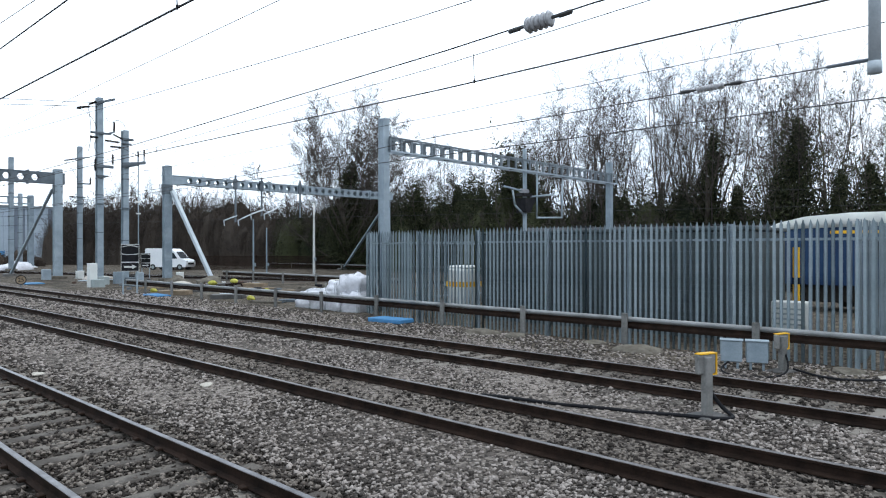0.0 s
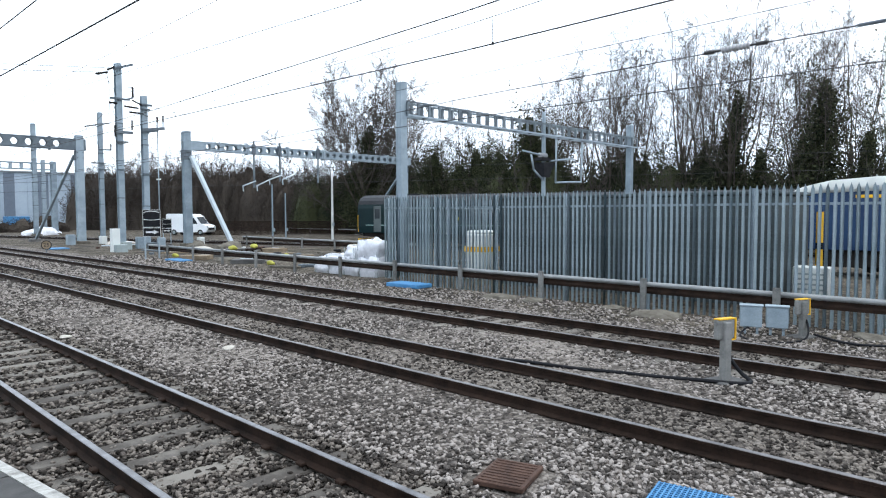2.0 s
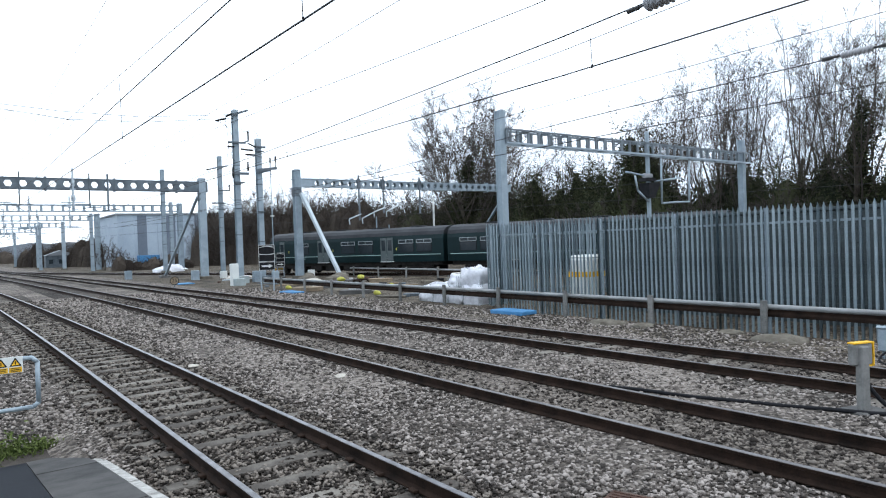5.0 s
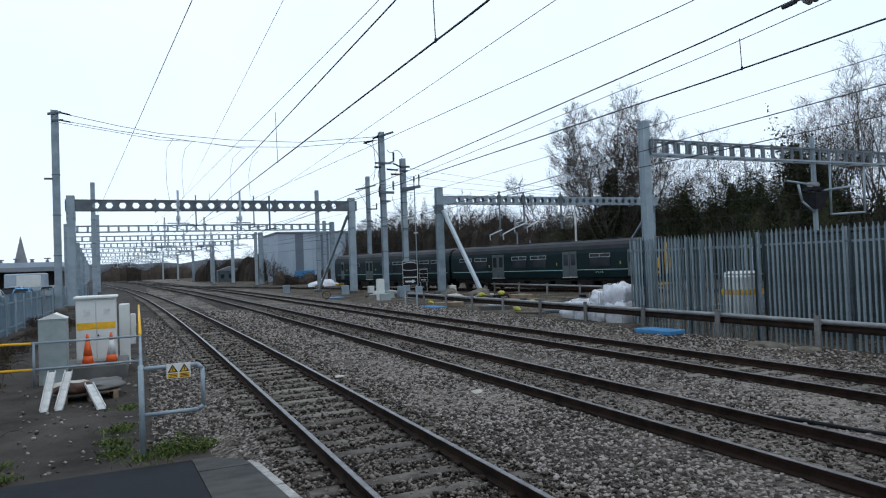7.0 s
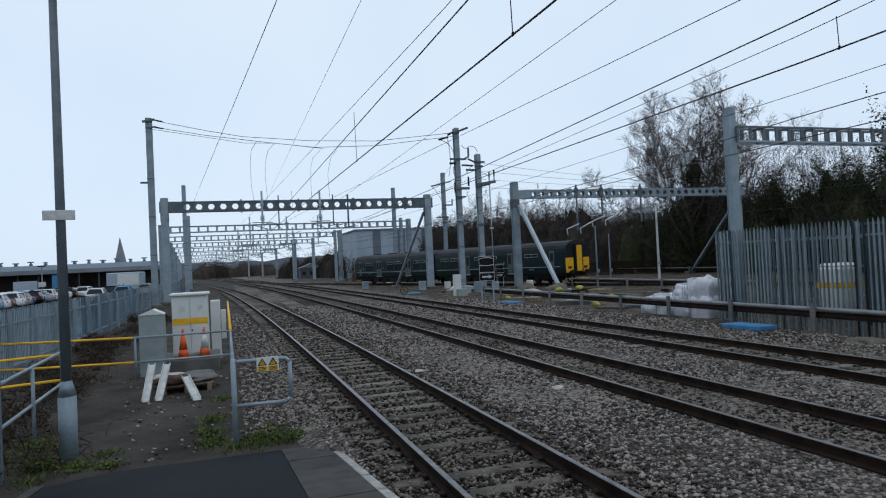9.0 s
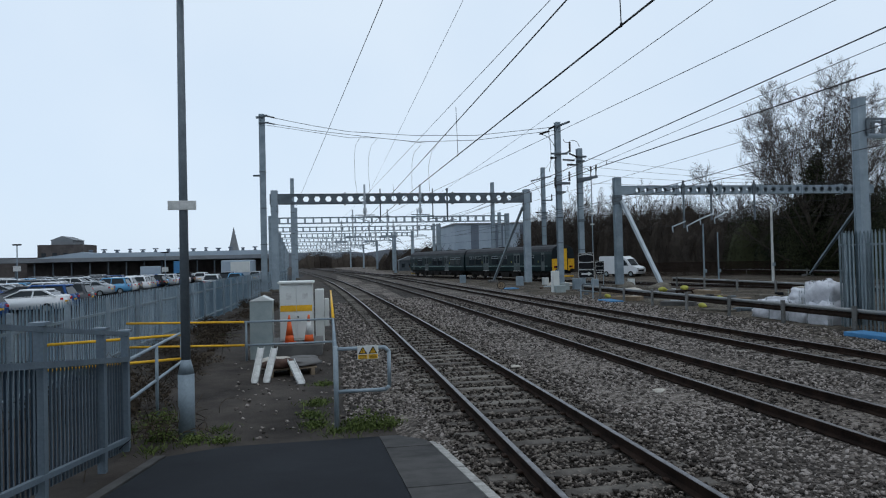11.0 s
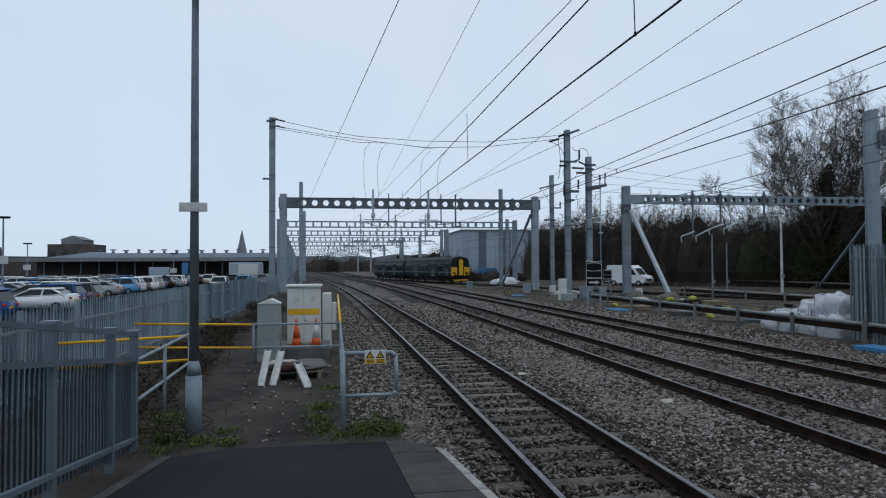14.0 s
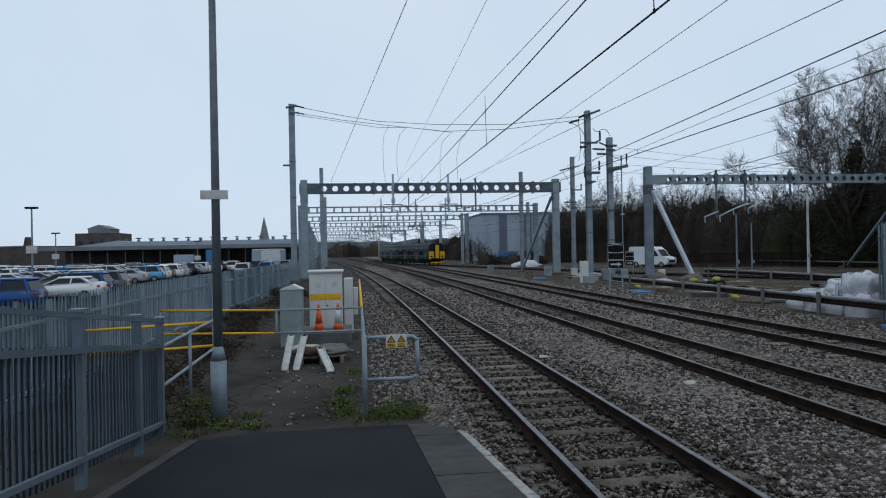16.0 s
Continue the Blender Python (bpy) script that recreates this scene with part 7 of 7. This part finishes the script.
def station():
    t = thing("station_building", pose(0, 0, 0), "long dark brick station with a grey canopy and roof vents", "building")
    Y = 170
    bm = BM()
    box(bm, (-44, Y + 8, 1.9), (56, 10, 4.6))
    part("wall", bm, M["brick"], t)
    bm = BM()
    box(bm, (-44, Y, 4.35), (58, 18, 0.95), bev=0.05)
    part("canopy", bm, M["roof"], t, "grey canopy fascia")
    bm = BM()
    prism(bm, [(-72, 4.83), (-16, 4.83), (-16.5, 6.1), (-58, 6.1), (-60, 6.4)], Y + 4, Y + 16)
    part("roof", bm, M["clad"], t, "pale ridged roof")
    for k in range(14):
        bm = BM()
        box(bm, (-60 + k * 3.1, Y + 10, 6.3), (0.7, 0.7, 0.7), bev=0.1)
        box(bm, (-60 + k * 3.1, Y + 10, 6.85 + 0.2 * (k % 2)), (1.3 if k % 3 else 0.9, 0.9, 0.3), bev=0.1)
        rod(bm, (-60 + k * 3.1, Y + 10, 6.4), (-60 + k * 3.1, Y + 10, 6.8 + 0.2 * (k % 2)), 0.2, n=6)
        part("roof_vent", bm, M["clad_dark"], t)
    for k in range(15):
        bm = BM()
        box(bm, (-70 + k * 3.9, Y - 7.5, 1.9), (0.25, 0.25, 4.2))
        part("canopy_post", bm, M["galv_dark"], t)
    t = thing("brick_block", pose(-69, 190, 0), "dark brick block with a hipped roof", "building")
    bm = BM()
    box(bm, (0, 0, 4.2), (11, 10, 9))
    part("wall", bm, M["brick"], t)
    bm = BM()
    prism(bm, [(-2.6, 8.7), (2.6, 8.7), (2.6, 9.9), (3.0, 9.9), (0, 11.0), (-3.0, 9.9), (-2.6, 9.9)], -4, 4)
    part("roof", bm, M["roof"], t)
    for k in range(4):
        bm = BM()
        box(bm, (-4 + k * 2.6, -5.03, 5.6), (1.1, 0.1, 1.9))
        part("window", bm, M["glass"], t)
    t = thing("terrace", pose(-93, 200, 0), "dark terrace of low brick buildings", "building")
    bm = BM()
    prism(bm, [(-18, -0.4), (20, -0.4), (20, 4.8), (14, 5.6), (-18, 5.6)], -5, 5)
    part("wall", bm, M["brick"], t)
    bm = BM()
    prism(bm, [(-1, 5.5), (0.6, 5.5), (0.2, 8.4), (-0.4, 8.4)], -1, 1)
    part("turret", bm, M["brick"], t)
    t = thing("church_spire", pose(-58.5, 420, 0), "slender stone church spire in the distance", "church spire")
    bm = BM()
    box(bm, (0, 0, 5), (6, 6, 12))
    part("tower", bm, M["roof"], t)
    bm = BM()
    rod(bm, (0, 0, 10.5), (0, 0, 25.5), 3.3, 0.12, n=8)
    part("spire", bm, M["roof"], t)
    bm = BM()
    box(bm, (-21, 158, 1.6), (7, 6, 3.8), bev=0.2)
    tagged(part("shelter_building", bm, M["clad"]), "low pale building beside the car park", "building")
    for x, y, z, s, m in ((-30, 118, 1.3, (3.2, 0.6, 2.4), "clad"), (-24.5, 112, 1.4, (0.9, 0.5, 3.6), "blue"), (-17, 130, 2.0, (3.5, 0.6, 2.0), "cab_grey")):
        bm = BM()
        box(bm, (x, y, z), s, bev=0.05)
        tagged(part("car_park_board", bm, M[m]), "free-standing board in the car park", "board", "car park boards")
    for az, r, top in ((-24.7, 60, 6.6), (-23.2, 90, 5.6), (-13.2, 95, 4.6)):
        x, y = polar(az, r)
        t = thing("car_park_lamp", pose(x, y, -0.38), "slim car park lamp column", "lamp post", "car park lamps")
        bm = BM()
        rod(bm, (0, 0, 0), (0, 0, top), 0.09, 0.06, n=8)
        part("pole", bm, M["galv"], t)
        bm = BM()
        box(bm, (0, 0, top + 0.05), (0.9, 0.35, 0.16), bev=0.04)
        part("lamp_head", bm, M["black"], t)
        bm = BM()
        box(bm, (0, -0.1, top * 0.52), (0.8, 0.05, 0.6))
        part("sign_plate", bm, M["white"], t)


station()


def skyline():
    """Low woods and roofs at the end of the line, haze painted into their colour."""
    r = np.random.RandomState(2)
    verts, faces = [], []
    n = 160
    for layer, (R, h0, h1) in enumerate(((620, 7, 6), (900, 12, 10))):
        b = len(verts)
        for k in range(n + 1):
            az = -60 + 155 * k / n
            x, y = polar(az, R)
            h = h0 + h1 * (0.5 + 0.5 * noise.noise((k * 0.35, layer * 9, 0))) + 2.5 * noise.noise((k * 1.7, layer, 4))
            verts += [(x, y, -1), (x, y, h)]
        for k in range(n):
            faces.append((b + 2 * k, b + 2 * k + 2, b + 2 * k + 3, b + 2 * k + 1))
    tagged(raw("backdrop", verts, faces, M["far"]), "distant woods and rooftops with haze put into their colour", "backdrop", kind="structure")


skyline()


def sheds():
    rs = random.Random(5)
    # walls given "far" carry the distance haze in their colour
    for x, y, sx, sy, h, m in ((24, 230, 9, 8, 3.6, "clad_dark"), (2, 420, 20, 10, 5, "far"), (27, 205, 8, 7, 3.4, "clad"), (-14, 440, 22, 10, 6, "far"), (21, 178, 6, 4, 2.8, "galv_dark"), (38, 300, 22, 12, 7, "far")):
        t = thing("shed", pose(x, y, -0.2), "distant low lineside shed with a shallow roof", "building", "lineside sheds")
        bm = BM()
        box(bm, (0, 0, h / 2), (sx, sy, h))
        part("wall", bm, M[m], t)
        bm = BM()
        prism(bm, [(-sx / 2 - 0.3, h), (sx / 2 + 0.3, h), (0, h + 1.2)], -sy / 2 - 0.3, sy / 2 + 0.3)
        part("roof", bm, M["roof"], t)
        for k in range(3):
            bm = BM()
            box(bm, (-sx / 3 + k * sx / 3, -sy / 2 - 0.02, h * 0.5), (sx * 0.14, 0.08, h * 0.35))
            part("window", bm, M["glass"], t)


sheds()


# ---- car park ----
def car_paint(name, c):
    m = mat(name, tuple(v * 0.85 for v in c), c, 0.22, scale=0.8, fine=20, bump=0)
    return m


PAINTS = [("white", (0.72, 0.73, 0.74)), ("black", (0.012, 0.012, 0.014)), ("silver", (0.36, 0.38, 0.40)), ("grey", (0.10, 0.105, 0.115)), ("blue", (0.02, 0.07, 0.22)), ("red", (0.32, 0.02, 0.02)), ("pale_blue", (0.12, 0.33, 0.55))]
PAINT_MATS = {n: car_paint("car_paint_" + n, c) for n, c in PAINTS}


def car(paint, tall):
    t = thing("parked_car", Matrix(), paint.replace("_", " ") + (" tall estate car" if tall else " hatchback car") + " standing in the car park", "car", "parked cars")
    H = 1.68 if tall else 1.48
    bm = BM()
    low = [(-2.1, 0.25), (2.05, 0.25), (2.15, 0.5), (2.08, 0.82), (1.25, 1.0), (-1.95, 1.12), (-2.17, 0.95), (-2.17, 0.5)]
    prism(bm, low, -0.88, 0.88)
    es = [e for e in bm.edges if e.calc_length() > 0.1]
    bmesh.ops.bevel(bm, geom=es, offset=0.06, segments=2, affect="EDGES")
    part("body", bm, PAINT_MATS[paint], t, "", True)
    bm = BM()
    b = [(-2.05 if tall else -2.0, 1.04), (1.32, 0.95), (0.3, H - 0.09), (-1.15 if not tall else -1.75, H - 0.09)]
    lo = [bm.verts.new((x, s * 0.84, z)) for s in (-1, 1) for x, z in b[:2]]
    hi = [bm.verts.new((x, s * 0.64, z)) for s in (-1, 1) for x, z in (b[3], b[2])]
    for f in ((lo[0], lo[1], hi[1], hi[0]), (lo[3], lo[2], hi[2], hi[3]), (lo[1], lo[3], hi[3], hi[1]), (lo[2], lo[0], hi[0], hi[2])):
        bm.faces.new(f)
    bm.faces.new((hi[0], hi[1], hi[3], hi[2]))
    bmesh.ops.recalc_face_normals(bm, faces=bm.faces)
    part("glazing", bm, M["glass"], t, "dark window glass")
    bm = BM()
    box(bm, ((b[2][0] + b[3][0]) / 2, 0, H - 0.05), (b[2][0] - b[3][0] + 0.22, 1.36, 0.14), bev=0.06)
    for s in (-1, 1):
        bar(bm, (b[1][0], s * 0.85, 0.96), (b[2][0], s * 0.65, H - 0.06), 0.1, 0.07)
        bar(bm, (b[0][0] + 0.12, s * 0.84, 1.0), (b[3][0] + 0.08, s * 0.65, H - 0.06), 0.2, 0.08)
        bar(bm, (-0.45, s * 0.855, 0.92), (-0.5, s * 0.66, H - 0.05), 0.07, 0.05)
    part("roof_frame", bm, PAINT_MATS[paint], t)
    for x in (-1.35, 1.3):
        for s in (-1, 1):
            bm = BM()
            rod(bm, (x, s * 0.9, 0.31), (x, s * 0.68, 0.31), 0.31, n=16)
            w = part("wheel", bm, M["tyre"], t)
            bm = BM()
            rod(bm, (x, s * 0.91, 0.31), (x, s * 0.88, 0.31), 0.19, n=12)
            part("hub", bm, M["window_lit"], w)
    for s in (-1, 1):
        bm = BM()
        box(bm, (-2.1, s * 0.68, 0.85), (0.16, 0.32, 0.16), bev=0.03)
        part("tail_lamp", bm, M["red"], t)
        bm = BM()
        box(bm, (2.06, s * 0.65, 0.7), (0.16, 0.36, 0.13), bev=0.03)
        part("headlight", bm, M["window_lit"], t)
    bm = BM()
    box(bm, (-2.165, 0, 0.7), (0.02, 0.5, 0.11))
    part("number_plate", bm, M["yellow"], t, "plain plate")
    return t


def car_park():
    bm = BM()
    for a, b in (((-70, 14), (-6.3, 165)),):
        q = [bm.verts.new(p) for p in ((a[0] - 60, a[1], -0.36), (b[0], a[1], -0.36), (b[0], b[1], -0.36), (a[0] - 60, b[1], -0.36))]
        bm.faces.new(q)
    ex = bmesh.ops.extrude_face_region(bm, geom=bm.faces[:])
    bmesh.ops.translate(bm, vec=(0, 0, -0.8), verts=[v for v in ex["geom"] if isinstance(v, bmesh.types.BMVert)])
    tagged(part("car_park_surface", bm, M["asphalt"]), "dark car park asphalt", "car park", kind="structure")
    protos = {}
    rs = random.Random(17)
    names = [n for n, _ in PAINTS]
    weights = [13, 5, 8, 4, 2, 1, 1]
    for j, (col, turn) in enumerate(((-23.4, 180), (-29.2, 0), (-37.5, 180), (-43.2, 0), (-52.0, 180), (-58.0, 0), (-19.2, 180))):
        y = (56.0, 46.0, 50.0, 54.0, 60.0, 66.0, 38.0)[j]
        while y < (53 if j == 6 else 118):
            if rs.random() < 0.92 and col > -0.56 * y - 8:
                key = (rs.choices(names, weights)[0], rs.random() < 0.4)
                m = pose(col + rs.uniform(-0.3, 0.3), y + rs.uniform(-0.12, 0.12), -0.36, 0, 0, turn + rs.uniform(-3, 3))
                if key not in protos:
                    protos[key] = car(*key)
                    protos[key].matrix_basis = m
                else:
                    copy_thing(protos[key], m)
            y += 2.65
    for x, y in ((-12.5, 92), (-15.0, 101), (-11.5, 108), (-20.5, 112), (-17, 119), (-14.2, 84)):
        key = (rs.choices(names, weights)[0], True)
        m = pose(x, y, -0.36, 0, 0, 90 + rs.uniform(-10, 10))
        if key in protos:
            copy_thing(protos[key], m)
        else:
            protos[key] = car(*key)
            protos[key].matrix_basis = m


car_park()


# ---- loose ballast ----
def ballast():
    r = np.random.RandomState(12)
    N = 175000
    # thicker close to the platform, thinning out with distance
    d = 3.5 + 42 * r.uniform(0, 1, N) ** 1.75
    a = np.radians(r.uniform(-8, 86, N))
    x, y = d * np.sin(a), d * np.cos(a)
    keep = (x > 1.35) & (x < 16.0) & (y > 0.3)
    keep |= (x > 0.2) & (y > 11.6) & (x < 16)
    keep |= (x > -3.0) & (y > 10.9) & (x < 1.4) & (r.uniform(0, 1, N) < 0.05)
    for i in range(3):
        c = np.array(TRACKS[i][0])
        for s in (-0.7525, 0.7525):
            keep &= np.abs(x - c - s - TRACKS[i][1] * y * y) > 0.10
    keep &= ~((np.abs(x - 4.92) < 0.4) & (np.abs(y - 3.92) < 0.36))
    keep &= ~((np.abs(x - 5.44) < 0.38) & (np.abs(y - 2.38) < 0.38))
    # sleeper tops stay mostly clear
    for i, clear in ((0, 0.84), (2, 0.7), (1, 0.35)):
        c = TRACKS[i][0] + TRACKS[i][1] * y * y
        y0 = -3 if i == 0 else -4
        ph = np.abs(((y - y0) / 0.66 + 0.5) % 1 - 0.5) * 0.66
        kk = np.floor((y - y0) / 0.66 + 0.5)
        wav = np.sin(kk * 2.9 + (x - c) * 2.2) + np.sin(kk * 1.3 - (x - c) * 4.1)
        on = (np.abs(x - c) < (1.25 if i else 0.95 + 0.3 * np.sin(kk * 1.7) + 0.3 * (y < 9))) & (ph < 0.11 + 0.03 * wav) & (wav > -1.0)
        keep &= ~(on & (r.uniform(0, 1, N) < clear))
    x, y, d = x[keep], y[keep], d[keep]
    n = len(x)
    size = (0.016 + 0.016 * r.uniform(0, 1, n)) * (1 + np.maximum(d - 9, 0) * 0.025)
    cube = np.array([[sx, sy, sz] for sx in (-1, 1) for sy in (-1, 1) for sz in (-1, 1)], float)
    v = cube[None] * r.uniform(0.35, 1.0, (n, 8, 3)) * (size[:, None, None] * r.uniform(0.55, 1.5, (n, 1, 3)))
    q = r.normal(0, 1, (n, 4))
    q /= np.linalg.norm(q, axis=1)[:, None]
    w, i, j, k = q.T
    R = np.stack([1 - 2 * (j * j + k * k), 2 * (i * j - k * w), 2 * (i * k + j * w), 2 * (i * j + k * w), 1 - 2 * (i * i + k * k), 2 * (j * k - i * w), 2 * (i * k - j * w), 2 * (j * k + i * w), 1 - 2 * (i * i + j * j)], 1).reshape(n, 3, 3)
    v = np.einsum("nij,nkj->nki", R, v)
    v[:, :, 2] *= 0.72
    z = np.where(x < 1.7, np.interp(x, [1.0, 1.6], [-0.40, -0.225]), np.where(x < 4.25, -0.195, -0.185)) + size * 0.35 + r.uniform(-0.02, 0.015, n)
    v += np.stack([x, y, z], 1)[:, None, :]
    grimy = np.zeros(n, bool)
    for c, k in TRACKS:
        grimy |= np.abs(x - c - k * y * y) < (1.35 if c < 5 else 0.78)
    f = np.array([[0, 1, 3, 2], [4, 6, 7, 5], [0, 4, 5, 1], [2, 3, 7, 6], [0, 2, 6, 4], [1, 5, 7, 3]])
    for name, label, pick, material in (("ballast_stones", "loose grey and brown crushed-stone ballast", ~grimy, M["stone"]), ("grimy_ballast_stones", "dark oily ballast between the rails", grimy, M["stone_grimy"])):
        vv = v[pick]
        m = len(vv)
        faces = (f[None] + 8 * np.arange(m)[:, None, None]).reshape(-1, 4)
        me = bpy.data.meshes.new(name)
        me.vertices.add(m * 8)
        me.vertices.foreach_set("co", vv.reshape(-1))
        me.loops.add(len(faces) * 4)
        me.loops.foreach_set("vertex_index", faces.reshape(-1).astype(np.int32))
        me.polygons.add(len(faces))
        me.polygons.foreach_set("loop_start", (np.arange(len(faces)) * 4).astype(np.int32))
        me.update(calc_edges=True)
        me.materials.append(material)
        tagged(new(name, me), label, "ballast", kind="stuff")


ballast()


# ---- moving train ----
def motions():
    """The train gathers speed along the branch, from seven to nine metres a second."""
    ys = [-90 + 0.5 * k for k in range(800)]
    xs = [branch_x(q) for q in ys]
    s = [0.0]
    for k in range(1, len(ys)):
        s.append(s[-1] + math.hypot(xs[k] - xs[k - 1], ys[k] - ys[k - 1]))
    s0 = float(np.interp(-25.0, ys, s))
    times = [0, 2, 4, 6, 8, 10, 12, 14, 16]
    front = [54.8, 68.7, 82.8, 97.4, 112.4, 128.0, 145.2, 163.0, 181.0]
    rows_front, rows_rear = [], []
    for k in range(33):
        t = k * 0.5
        f = s0 + spline(list(zip(times, front)), t)
        for rows, mid, flip in ((rows_front, f - 10.1, 180), (rows_rear, f - 30.3, 0)):
            a, b = [Vector((np.interp(v, s, xs), np.interp(v, s, ys), 0)) for v in (mid - 7.1, mid + 7.1)]
            yaw = math.degrees(math.atan2(-(b - a).x, (b - a).y))
            c = (a + b) / 2
            rows.append((t, pose(c.x, c.y, 0, 0, 0, yaw + flip)))
    walk(front_car, rows_front)
    walk(rear_car, rows_rear)


motions()
